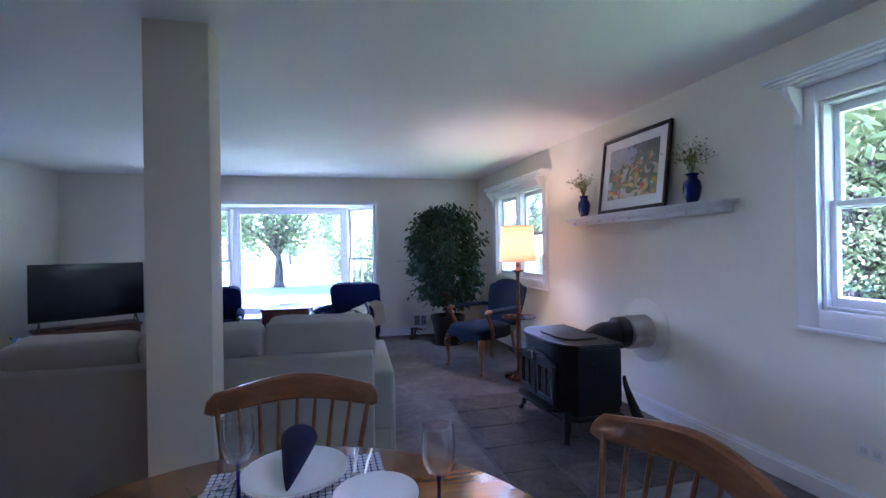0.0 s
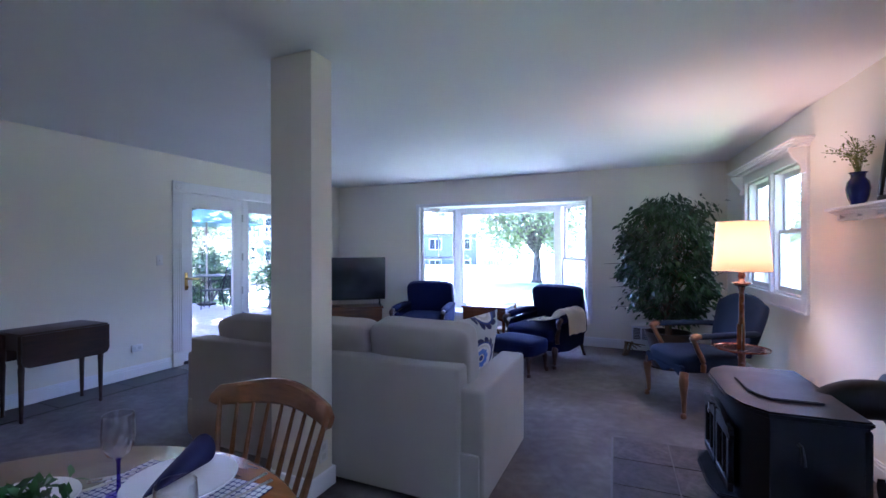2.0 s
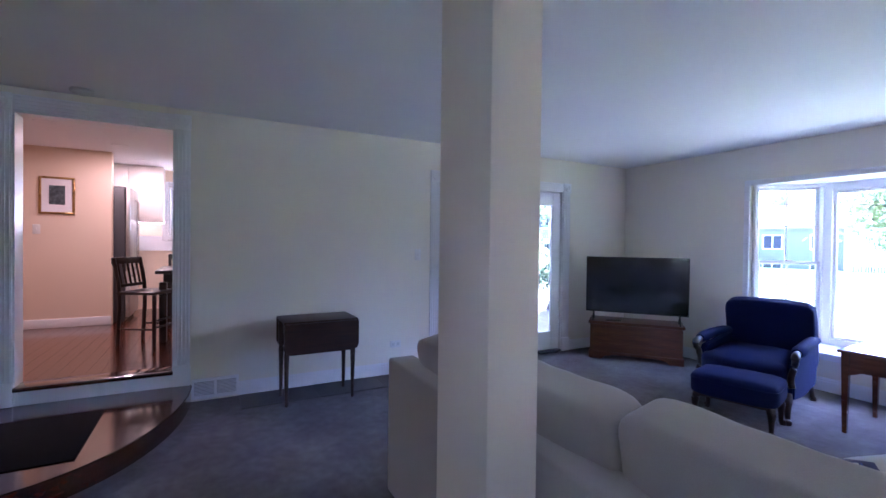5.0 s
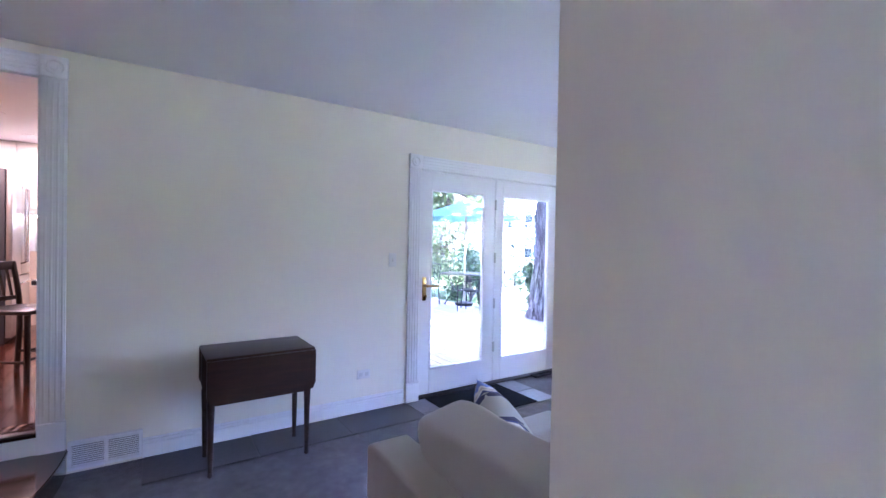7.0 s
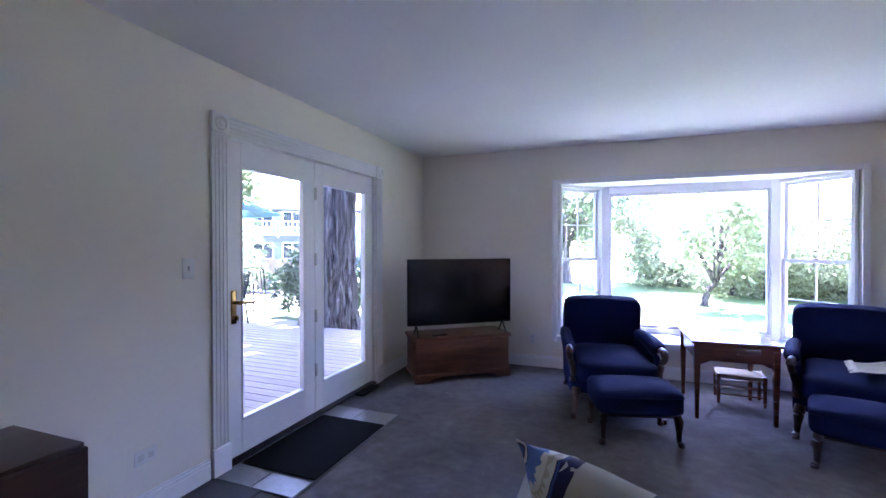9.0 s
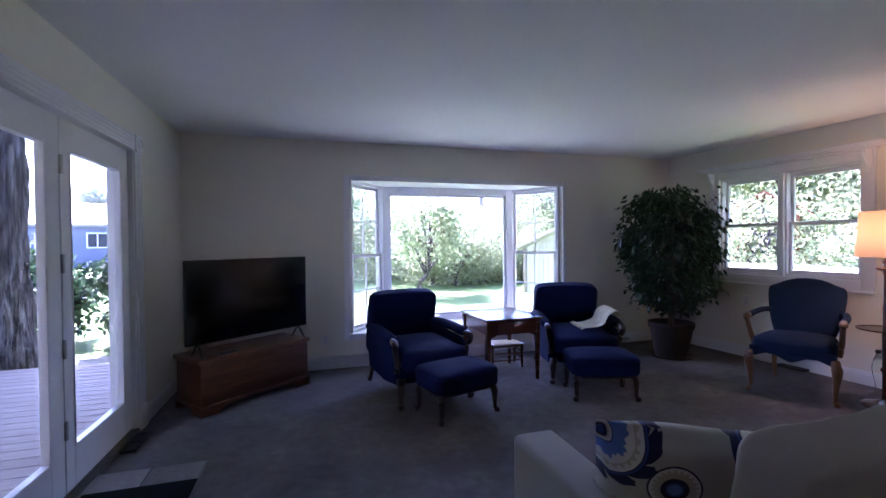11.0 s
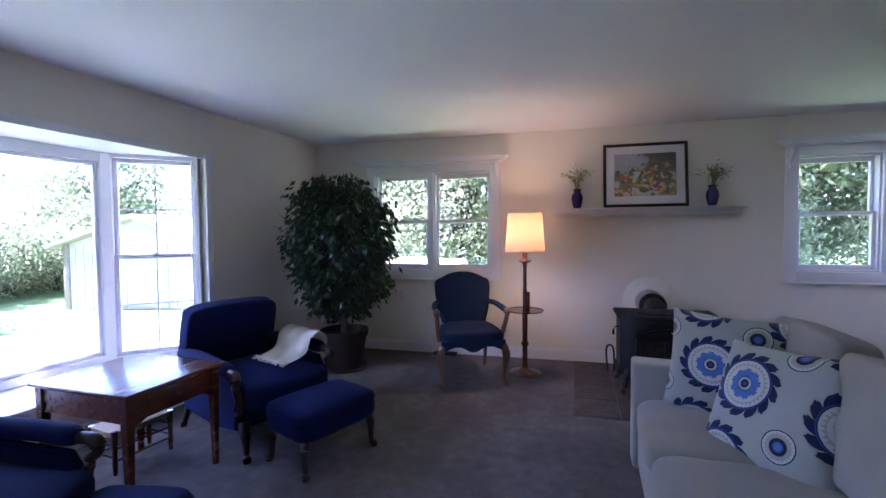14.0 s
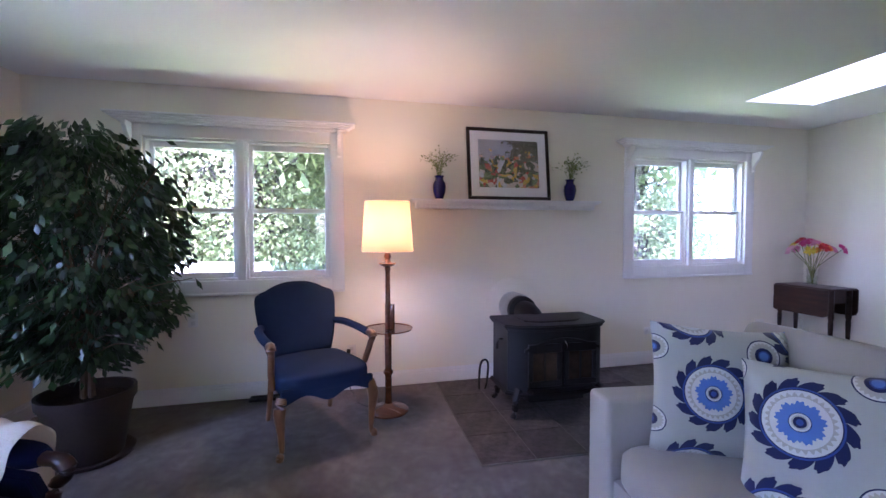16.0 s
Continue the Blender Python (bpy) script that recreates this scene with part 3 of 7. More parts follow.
# opening to the kitchen
kd = thing("door_2", "white cased opening up to the kitchen", "doorway", kind="structure")
cased(kd, OPEN[0], OPEN[1], OPEN[3], 0.15)
bm = bmesh.new()
for b in ((OPEN[0] - 0.0, OPEN[0] + 0.012, KITCHEN, OPEN[3]), (OPEN[1] - 0.012, OPEN[1], KITCHEN, OPEN[3]), (OPEN[0] + 0.012, OPEN[1] - 0.012, OPEN[3] - 0.012, OPEN[3])):
    box(bm, L - T - 0.002, L + 0.002, *b)
part("jamb", bm, TRIM, kd)
part("riser", cbox(L - T, L + 0.012, OPEN[0] + 0.001, OPEN[1] - 0.001, 0.15, KITCHEN - 0.03), TRIM, kd, "white painted riser")
part("nosing", cbox(L - T, L + 0.03, OPEN[0] + 0.001, OPEN[1] - 0.001, KITCHEN - 0.03, KITCHEN + 0.003, 0.01), STEPWOOD, kd, "dark wooden nosing")

# ---- floor coverings, step and vents ----
def tiles(parent, x0, y0, nx, ny, w, h, gap, material, z=0.004, thick=0.006, name="tile"):
    meshes = []
    for k in range(3):
        bm = bmesh.new()
        vs = box(bm, gap / 2, w - gap / 2, gap / 2, h - gap / 2, 0, thick)
        for v in bm.verts:
            if v.co.z > thick / 2:
                v.co.z += random.uniform(-0.0012, 0.0012)
        me = bpy.data.meshes.new(name)
        bm.to_mesh(me)
        bm.free()
        me.materials.append(material)
        meshes.append(me)
    for i in range(nx):
        for j in range(ny):
            o = new(name, random.choice(meshes))
            o.parent = parent
            o.location = (x0 + i * w, y0 + j * h, z)


hearth = thing("hearth", "brown-grey slate tile hearth laid in the carpet", "hearth", kind="structure")
part("bed", cbox(0, 1.40, 0, 1.68, 0.0, 0.006), GROUT, hearth, "dark grout bed")
part("edge_strip", cbox(-0.009, 0.0, 0, 1.68, 0.0, 0.009, 0.002), DULLSTEEL, hearth, "thin metal carpet edge")
tiles(hearth, 0.0, 0.0, 4, 5, 0.35, 0.336, 0.009, SLATE)
hearth.matrix_basis = pose(1.565, 3.02, 0, 0, 0, 2.2)

strip = thing("tile_border", "dark slate tiles along the wall beside the carpet", "floor tiles", kind="structure")
part("bed", cbox(L, L + 0.37, 2.80, 4.66, 0.0, 0.004), GROUT, strip)
tiles(strip, L, 2.80, 1, 3, 0.37, 0.62, 0.01, DARKTILE, 0.003, 0.005)
entry = thing("entry_tiles", "pale grey tiles inside the patio door", "floor tiles", kind="structure")
part("bed", cbox(L, L + 0.58, 4.66, 5.90, 0.0, 0.004), GROUT, entry)
tiles(entry, L, 4.66, 2, 4, 0.29, 0.31, 0.008, SILVERTILE, 0.003, 0.005)
part("edge_strip", cbox(L + 0.58, L + 0.592, 4.66, 5.90, 0, 0.01, 0.003), DULLSTEEL, entry)

mat = thing("door_mat", "thin black ribbed door mat on grey tiles", "mat")
bm = cbox(-0.275, 0.275, -0.41, 0.41, 0, 0.010, 0.004)
part("pad", bm, RUBBER, mat)
mat.matrix_basis = pose(L + 0.31, 5.255, 0.009)

step = thing("step", "curved dark cherry step below the kitchen opening", "step", kind="structure")
arc = [(L + 1.44 * math.cos(a), 1.52 + 0.915 * math.sin(a)) for a in [radians(-90 + 180 * k / 40) for k in range(41)]]
part("riser", outline([(x - 0.02 * (x > L + 0.03), y) for x, y in arc], 0.122, "z"), STEPWOOD, step)
arc2 = [(L + 1.465 * math.cos(a), 1.52 + 0.925 * math.sin(a)) for a in [radians(-90 + 180 * k / 40) for k in range(41)]]
part("tread", outline(arc2, 0.026, "z", 0.006, Matrix.Translation((0, 0, 0.122))), STEPWOOD, step)
smat = thing("step_mat", "black fabric mat lying on the curved step", "mat")
part("pad", cbox(-0.40, 0.40, -0.47, 0.47, 0, 0.007, 0.003), RUBBER, smat)
smat.matrix_basis = pose(-2.42, 1.45, 0.1485, 0, 0, 0)


# dark grey that paints the shade inside a wall vent's duct
DUCT_SHADE = plain("duct_shade_grey", (0.11, 0.11, 0.115), 0.6, var=0.2)


def register(name, w, h, m, label, kind="wall", slats=11):
    """A louvred vent: a white frame round two banks of slats, in its local xz plane, front towards -y."""
    v = thing(name, label, "vent")
    bm = bmesh.new()
    for b in ((-w / 2, w / 2, h - 0.02, h), (-w / 2, w / 2, 0, 0.02), (-w / 2, -w / 2 + 0.02, 0.02, h - 0.02), (w / 2 - 0.02, w / 2, 0.02, h - 0.02), (-0.01, 0.01, 0.02, h - 0.02)):
        box(bm, b[0], b[1], -0.022, 0, b[2], b[3], 0.003, 1)
    mt = TRIM if kind == "wall" else IRON
    part("frame", bm, mt, v)
    # flat dark sheet in place of the shaded depth behind the slats
    part("backing", cbox(-w / 2 + 0.02, w / 2 - 0.02, -0.004, -0.001, 0.02, h - 0.02), DUCT_SHADE if kind == "wall" else BLACKPL, v, "dark sheet painted as the shade inside the duct")
    for k in range(slats):
        z = 0.026 + (h - 0.052) * k / (slats - 1)
        part("slat", merged(cbox(-w / 2 + 0.02, -0.01, -0.016, -0.004, z - 0.002, z + 0.002, 0, 1), cbox(0.01, w / 2 - 0.02, -0.016, -0.004, z - 0.002, z + 0.002, 0, 1)), mt, v)
    v.matrix_basis = m
    return v


register("wall_vent", 0.36, 0.17, pose(L + 0.001, 2.62, 0.02, 0, 0, 90), "white louvred wall vent above the floor")
register("wall_vent", 0.23, 0.20, pose(1.715, F - 0.001, 0.118, 0, 0, 0), "white louvred wall vent beside the bay window", slats=8)
register("floor_vent", 0.28, 0.09, pose(-3.06, 6.25, 0.024, -90, 0, 90), "dark metal floor register in the carpet", "floor", 7)
register("floor_vent", 0.26, 0.09, ASKEW @ pose(2.60, 6.12, 0.024, -90, 0, 90), "dark metal floor register near the wall", "floor", 7)


def plate_cover(name, m, label, sockets=1, kind="outlet", wide=False):
    """A switch or outlet plate, front towards -y."""
    v = thing(name, label, kind)
    w, h = (0.115, 0.072) if wide else (0.072, 0.115)
    part("cover_plate", cbox(-w / 2, w / 2, -0.006, 0, -h / 2, h / 2, 0.003), WHITEPL, v)
    if kind == "switch":
        part("toggle", cbox(-0.005, 0.005, -0.016, -0.006, -0.012, 0.012, 0.002), WHITEPL, v)
    else:
        for d in (-0.026, 0.026):
            dx, dz = (d, 0) if wide else (0, d)
            part("socket", cbox(dx - 0.015, dx + 0.015, -0.0075, -0.006, dz - 0.015, dz + 0.015, 0.004), PLASTER, v)
    v.matrix_basis = m
    return v


plate_cover("wall_switch", pose(L, 4.517, 1.235, 0, 0, 90), "white toggle switch beside the patio door", kind="switch")
plate_cover("wall_switch", pose(L, 0.98, 1.22, 0, 0, 90), "white toggle switch beside the kitchen opening", kind="switch")
plate_cover("wall_outlet", pose(L, 4.275, 0.31, 0, 0, 90), "white outlet plate low on the cream wall", wide=True)
plate_cover("wall_outlet", pose(L, 0.98, 0.36, 0, 0, 90), "white outlet plate low on the cream wall", wide=True)
plate_cover("wall_switch", pose(1.60, F, 1.105), "white toggle switch beside the bay window", kind="switch")
plate_cover("wall_outlet", pose(-1.852, F, 0.31), "white outlet plate beside the blue armchair")
plate_cover("wall_outlet", ASKEW @ pose(R, 6.67, 0.65, 0, 0, -90), "white outlet plate under the window")
plate_cover("wall_outlet", ASKEW @ pose(R, 5.47, 0.32, 0, 0, -90), "white outlet plate with a lamp plug")
plate_cover("wall_outlet", ASKEW @ pose(R, 2.54, 0.33, 0, 0, -90), "white outlet plate low on the cream wall", wide=True)
plate_cover("wall_outlet", ASKEW @ pose(R, 1.14, 0.34, 0, 0, -90), "white outlet plate low on the cream wall", wide=True)
plate_cover("wall_outlet", pose(CX1, 3.315, 0.22, 0, 0, 90), "white outlet plate low on the column")

sd = thing("smoke_detector", "round white smoke detector on the ceiling", "smoke detector")
part("housing", turned([(0.055, 0), (0.07, 0.01), (0.07, 0.022), (0.066, 0.03)], 28), WHITEPL, sd)
part("grille", turned([(0.03, -0.006), (0.045, -0.004), (0.05, 0.0)], 24), WHITEPL, sd)
sd.matrix_basis = pose(-3.03, 1.745, H - 0.03)


# ---- upholstery ----
def medallion_mat(shift):
    """Printed cotton: blue suzani medallions on a pale ground, drawn in the UV map."""
    m = bpy.data.materials.new("suzani_print")
    t, b = nodes_of(m)
    uv = t.nodes.new("ShaderNodeTexCoord").outputs["UV"]
    sep = t.nodes.new("ShaderNodeSeparateXYZ")
    link(t, uv, sep.inputs[0])
    ground = (0.44, 0.455, 0.435)
    col = mixc(t, noise_node(t, 6, 3, uv), tint(ground, 0.94), tint(ground, 1.06))
    navy, royal, sky_blue, chalk, sand = (0.008, 0.014, 0.085), (0.035, 0.075, 0.30), (0.10, 0.21, 0.58), (0.66, 0.66, 0.66), (0.46, 0.45, 0.40)
    large = [(0.40, 0.50, 0.205), (0.30, 1.10, 0.205), (0.30, -0.10, 0.205), (1.06, 0.99, 0.205), (1.12, 0.38, 0.205)]
    small = [(0.74, 0.80, 0.115), (0.75, 0.13, 0.115), (0.0, 0.26, 0.10), (0.01, 0.80, 0.10)]
    for cx, cy, r in large + small:
        dx = mathn(t, "SUBTRACT", sep.outputs[0], cx + shift[0])
        dy = mathn(t, "SUBTRACT", sep.outputs[1], cy + shift[1])
        ang = mathn(t, "ARCTAN2", dy, dx)
        d = mathn(t, "DIVIDE", mathn(t, "SQRT", mathn(t, "ADD", mathn(t, "MULTIPLY", dx, dx), mathn(t, "MULTIPLY", dy, dy))), r)
        beads = mathn(t, "SINE", mathn(t, "MULTIPLY", ang, 30 if r > 0.15 else 22))
        if r > 0.15:
            # flame-like leaves that curl round the rim, and a lobed flower in the middle
            curl = mathn(t, "ABSOLUTE", mathn(t, "SINE", mathn(t, "MULTIPLY", mathn(t, "ADD", ang, mathn(t, "MULTIPLY", d, 0.75)), 6.5)))
            nick = mathn(t, "SINE", mathn(t, "MULTIPLY", mathn(t, "ADD", ang, d), 39))
            flame = mathn(t, "ADD", mathn(t, "MULTIPLY_ADD", mathn(t, "POWER", curl, 0.6), 0.30, 1.0), mathn(t, "MULTIPLY", nick, 0.02))
            lobes = mathn(t, "ADD", mathn(t, "MULTIPLY", mathn(t, "SINE", mathn(t, "MULTIPLY", ang, 9)), 0.04), mathn(t, "MULTIPLY", mathn(t, "SINE", mathn(t, "MULTIPLY", ang, 27)), 0.03))
            bands = ((flame, navy), (1.0, royal), (0.95, navy), (0.92, chalk), (mathn(t, "MULTIPLY_ADD", beads, 0.05, 0.80), sand), (0.72, chalk), (mathn(t, "ADD", lobes, 0.56), sky_blue), (mathn(t, "MULTIPLY_ADD", beads, 0.012, 0.27), navy), (0.25, chalk), (mathn(t, "MULTIPLY_ADD", beads, 0.012, 0.20), sand), (0.16, navy), (0.09, royal))
        else:
            bands = ((1.0, navy), (0.93, chalk), (mathn(t, "MULTIPLY_ADD", beads, 0.06, 0.80), sand), (0.52, navy), (0.34, royal), (0.26, sky_blue))
        for lim, c in bands:
            col = mixc(t, mathn(t, "LESS_THAN", d, lim), col, c)
    link(t, col, b.inputs["Base Color"])
    b.inputs["Roughness"].default_value, b.inputs["Sheen Weight"].default_value = 0.9, 0.15
    bump(t, b, noise_node(t, 380, 2, coords(t)), 0.3, 0.002)
    return m


def uv_front(ob, s):
    """UV from the local x and z of the cushion's broad side."""
    me = ob.data
    lay = me.uv_layers.new(name="print")
    for lp in me.loops:
        c = me.vertices[lp.vertex_index].co
        lay.data[lp.index].uv = (0.5 - c.x / s, c.z / s + 0.5)


def throw_pillow(m, shift, s=0.5):
    p = thing("throw_pillow", "square cushion printed with blue suzani medallions", "cushion", "cushions on the sofa")
    bm = bmesh.new()
    n = 18
    rows = []
    for side in (-1, 1):
        grid = []
        for i in range(n + 1):
            row = []
            for j in range(n + 1):
                u, v = 2 * i / n - 1, 2 * j / n - 1
                th = 0.085 * (max(0, (1 - u ** 4) * (1 - v ** 4))) ** 0.55
                pinch = 1 - 0.07 * ((1 - u * u) * (v * v) + (1 - v * v) * (u * u))
                wob = 0.006 * noise.noise(Vector((u * 2 + shift[0] * 9, v * 2, side)))
                row.append(bm.verts.new((u * pinch * s / 2, side * (th + wob * (th > 0.01)), v * pinch * s / 2)))
            grid.append(row)
        for i in range(n):
            for j in range(n):
                bm.faces.new((grid[i][j], grid[i + 1][j], grid[i + 1][j + 1], grid[i][j + 1]))
    bmesh.ops.remove_doubles(bm, verts=bm.verts, dist=0.0015)
    body = part("cover", bm, medallion_mat(shift), p, angle=80)
    uv_front(body, s)
    p.matrix_basis = m
    return p


def sofa():
    s = thing("sofa", "oatmeal upholstered three-seat sofa with track arms", "sofa")
    x0, x1, y0, y1 = -1.28, 0.94, 3.412, 4.35
    aw = 0.165
    part("base", cbox(x0 + 0.02, x1 - 0.02, y0 + 0.03, y1 - 0.03, 0.05, 0.30, 0.015), SOFA, s)
    for a, b in ((x0, x0 + aw), (x1 - aw, x1)):
        bm = cbox(a, b, y0 + 0.045, y1, 0.03, 0.625, 0.022, 4)
        for v in bm.verts:
            if v.co.z > 0.5:
                v.co.z += 0.012 * (v.co.y - y0) / (y1 - y0) - 0.006 * noise.noise(v.co * 4)
        part("arm", bm, SOFA, s)
    bm = cbox(x0 + 0.10, x1 - aw + 0.045, y0, y0 + 0.15, 0.03, 0.742, 0.016, 3)
    part("back_frame", bm, SOFA, s)
    w = (x1 - x0 - 2 * aw) / 3
    wb = 0.63
    for k in range(3):
        cx = x0 + aw + w * (k + 0.5)
        part("seat_cushion", soft(w - 0.006, 0.74, 0.165, 7, 12, 0.18, Matrix.Translation((cx, y1 - 0.38, 0.375)), 0.010), SOFA, s)
        bx = x1 - 0.10 - wb * (2.5 - k)
        bm = soft(wb - 0.008, 0.46, 0.18, 10, 18, 0.16, Matrix.Translation((bx, y0 + 0.215, 0.66 + 0.024 * k)) @ Matrix.Rotation(radians(0.8 * (k - 1)), 4, "Y") @ Matrix.Rotation(radians(101), 4, "X"), 0.014)
        part("back_cushion", bm, SOFA, s)
    for x in (x0 + 0.08, x1 - 0.08):
        for y in (y0 + 0.08, y1 - 0.08):
            part("foot", turned([(0.02, 0), (0.028, 0.04)], 12, Matrix.Translation((x, y, 0))), DARKOAK, s, "short dark wooden foot")
    return s


sofa()
throw_pillow(pose(0.665, 3.93, 0.685, 13, -3, 69), (0.0, 0.0), 0.53)
throw_pillow(pose(0.27, 3.845, 0.625, 26, 4, 36), (-0.07, 0.12), 0.55)
throw_pillow(pose(-0.94, 3.885, 0.59, 26, 2, -27), (-0.08, -0.04), 0.585)


def cabriole(top, foot, r0=0.026, r1=0.013, bow=0.035, material=MAHOG, parent=None, n=10):
    """A leg that swells at the knee and ends in a pad foot."""
    top, foot = Vector(top), Vector(foot)
    out = Vector((foot.x - top.x, foot.y - top.y, 0))
    out = out.normalized() if out.length > 1e-4 else Vector((0, -1, 0))
    h = top.z - foot.z
    pts = [top, top + out * bow * 0.6 - Vector((0, 0, h * 0.22)), top.lerp(foot, 0.55) + out * bow * 0.1, foot + Vector((0, 0, h * 0.12)) - out * bow * 0.25, foot + Vector((0, 0, 0.022)) + out * 0.006, foot + Vector((0, 0, 0.001)) + out * 0.008]
    rr = [r0, r0 * 1.08, (r0 + r1) / 2 * 0.9, r1 * 0.95, r1 * 1.55, r1 * 1.35]
    path = smooth_path(pts, 4)
    rad = [rr[min(int(i / 4), 5)] + (rr[min(int(i / 4) + 1, 5)] - rr[min(int(i / 4), 5)]) * ((i % 4) / 4) for i in range(len(path))]
    return part("leg", rod(path, rad, n), material, parent, "carved dark wooden cabriole leg" if material is MAHOG else "")


def blue_armchair(m, label):
    """Front towards -y."""
    c = thing("armchair", label, "armchair", "blue armchairs by the bay window")
    part("seat_rail", soft(0.66, 0.80, 0.16, 8, 10, 0.0, Matrix.Translation((0, 0.07, 0.245))), BLUE, c)
    bm = soft(0.56, 0.70, 0.17, 6, 14, 0.2, Matrix.Translation((0, -0.085, 0.375)) @ Matrix.Rotation(radians(2.5), 4, "X"), 0.004)
    for v in bm.verts:
        if v.co.y < -0.30:
            v.co.x *= 1.10
    part("seat_cushion", bm, BLUE, c)
    bm = soft(0.685, 0.63, 0.14, 9, 20, 0.12, Matrix.Translation((0, 0.43, 0.56)) @ Matrix.Rotation(radians(104), 4, "X"))
    for v in bm.verts:
        if v.co.z > 0.75:
            v.co.z += 0.010 * math.cos(v.co.x * 5)
        v.co.y -= 0.018 * (abs(v.co.x) / 0.33) ** 2
    back = part("backrest", bm, BLUE, c)
    edge = smooth_path([(-0.332, 0.30, 0.32), (-0.338, 0.37, 0.60), (-0.325, 0.405, 0.80), (-0.29, 0.417, 0.845), (0.0, 0.445, 0.862), (0.29, 0.417, 0.845), (0.325, 0.405, 0.80), (0.338, 0.37, 0.60), (0.332, 0.30, 0.32)], 5)
    part("piping", rod(edge, 0.006, 6), BLUE, back)
    for s in (-1, 1):
        part("side_panel", outline([(0.40, 0.16), (0.47, 0.54), (0.30, 0.53), (-0.24, 0.49), (-0.30, 0.40), (-0.29, 0.17), (0.0, 0.135)], 0.05, "y", 0.012, Matrix.Translation((s * 0.318 - (0.025 if s > 0 else 0.025), 0, 0)) @ Matrix(((0, 1, 0, 0), (1, 0, 0, 0), (0, 0, 1, 0), (0, 0, 0, 1)))), BLUE, c)
        pad = smooth_path([(s * 0.322, 0.42, 0.545), (s * 0.337, 0.18, 0.555), (s * 0.347, -0.05, 0.55), (s * 0.347, -0.25, 0.535)], 4)
        part("arm_pad", rod(pad, [0.045] * 3 + [0.05] * (len(pad) - 6) + [0.053, 0.05, 0.035], 14, 0.85), BLUE, c)
        kn = smooth_path([(s * 0.347, -0.22, 0.53), (s * 0.352, -0.30, 0.528), (s * 0.355, -0.335, 0.50), (s * 0.352, -0.325, 0.468), (s * 0.343, -0.30, 0.44), (s * 0.322, -0.30, 0.34), (s * 0.335, -0.315, 0.27)], 4)
        part("arm_scroll", rod(kn, [0.026] * 5 + [0.03] * 4 + [0.024] * (len(kn) - 9), 10), MAHOG, c, "carved dark wooden arm scroll")
        cabriole((s * 0.30, -0.31, 0.22), (s * 0.325, -0.375, 0.0), 0.034, 0.018, 0.04, MAHOG, c)
        cabriole((s * 0.29, 0.40, 0.24), (s * 0.31, 0.47, 0.0), 0.028, 0.017, 0.01, MAHOG, c)
    c.matrix_basis = m
    return c


def ottoman(m, label):
    o = thing("ottoman", label, "ottoman", "blue ottomans before the armchairs")
    top = part("seat", soft(0.58, 0.42, 0.17, 7, 14, 0.28, Matrix.Translation((0, 0, 0.285)), 0.003), BLUE, o)
    part("piping", rod([(0.288 * math.copysign(min(1, abs(math.cos(a)) ** 0.25), math.cos(a)), 0.208 * math.copysign(min(1, abs(math.sin(a)) ** 0.25), math.sin(a)), 0.325) for a in [2 * math.pi * k / 60 for k in range(61)]], 0.005, 6), BLUE, top)
    part("rail", cbox(-0.255, 0.255, -0.175, 0.175, 0.185, 0.225, 0.006), MAHOG, o, "dark wooden rail")
    for sx in (-1, 1):
        for sy in (-1, 1):
            cabriole((sx * 0.235, sy * 0.155, 0.21), (sx * 0.253, sy * 0.18, 0), 0.028, 0.016, 0.03, MAHOG, o)
    o.matrix_basis = m
    return o


blue_armchair(pose(-1.047, 6.785, 0, 0, 0, 10.5), "royal blue upholstered armchair with carved dark arms beside the chest")
blue_armchair(pose(0.610, 6.80, 0, 0, 0, -17), "royal blue upholstered armchair with a cream throw over its arm")
ottoman(pose(-0.878, 6.198, 0, 0, 0, 15), "royal blue ottoman on carved dark legs")
ottoman(pose(0.438, 6.165, 0, 0, 0, -19), "royal blue ottoman on carved dark legs")


def throw_blanket(m):
    t = thing("throw_blanket", "cream wool throw with a fringe, draped over the arm", "throw")
    bm = bmesh.new()
    nu, nv = 22, 16
    base = smooth_path([(0.448, -0.02, 0.36), (0.442, -0.03, 0.50), (0.425, -0.05, 0.605), (0.345, -0.05, 0.652), (0.265, -0.04, 0.615), (0.215, -0.05, 0.535), (0.12, -0.08, 0.507), (0.0, -0.13, 0.502)], 4)
    grid = []
    for i, p in enumerate(base):
        f = i / (len(base) - 1)
        row = []
        for j in range(nv + 1):
            v = j / nv - 0.5
            wdt = 0.36 + 0.05 * math.sin(f * 3)
            z = 0.009 * math.sin(v * 17 + f * 3) * (0.4 + f) + 0.008 * noise.noise(Vector((f * 6, v * 8, 0)))
            row.append(bm.verts.new((p.x + 0.05 * v * (1 - f), p.y + v * wdt + 0.02 * math.sin(f * 5), p.z + z + 0.004)))
        grid.append(row)
    for a, b in zip(grid, grid[1:]):
        for j in range(nv):
            bm.faces.new((a[j], a[j + 1], b[j + 1], b[j]))
    out = bmesh.ops.solidify(bm, geom=list(bm.faces), thickness=-0.012)
    part("cloth", bm, THROW, t, angle=180)
    fr = bmesh.new()
    last = [base[-1] + Vector((0, (j / 40 - 0.5) * 0.37 + 0.02 * math.sin(5), 0.012)) for j in range(41)]
    for p in last:
        q = p + Vector((random.uniform(-0.05, -0.03), random.uniform(-0.015, 0.01), -0.012))
        tube(fr, [p, (p + q) / 2 + Vector((0, 0, 0.004)), q], [0.003, 0.003, 0.002], 5)
    part("fringe", fr, THROW, t, "knotted cream fringe")
    t.matrix_basis = m


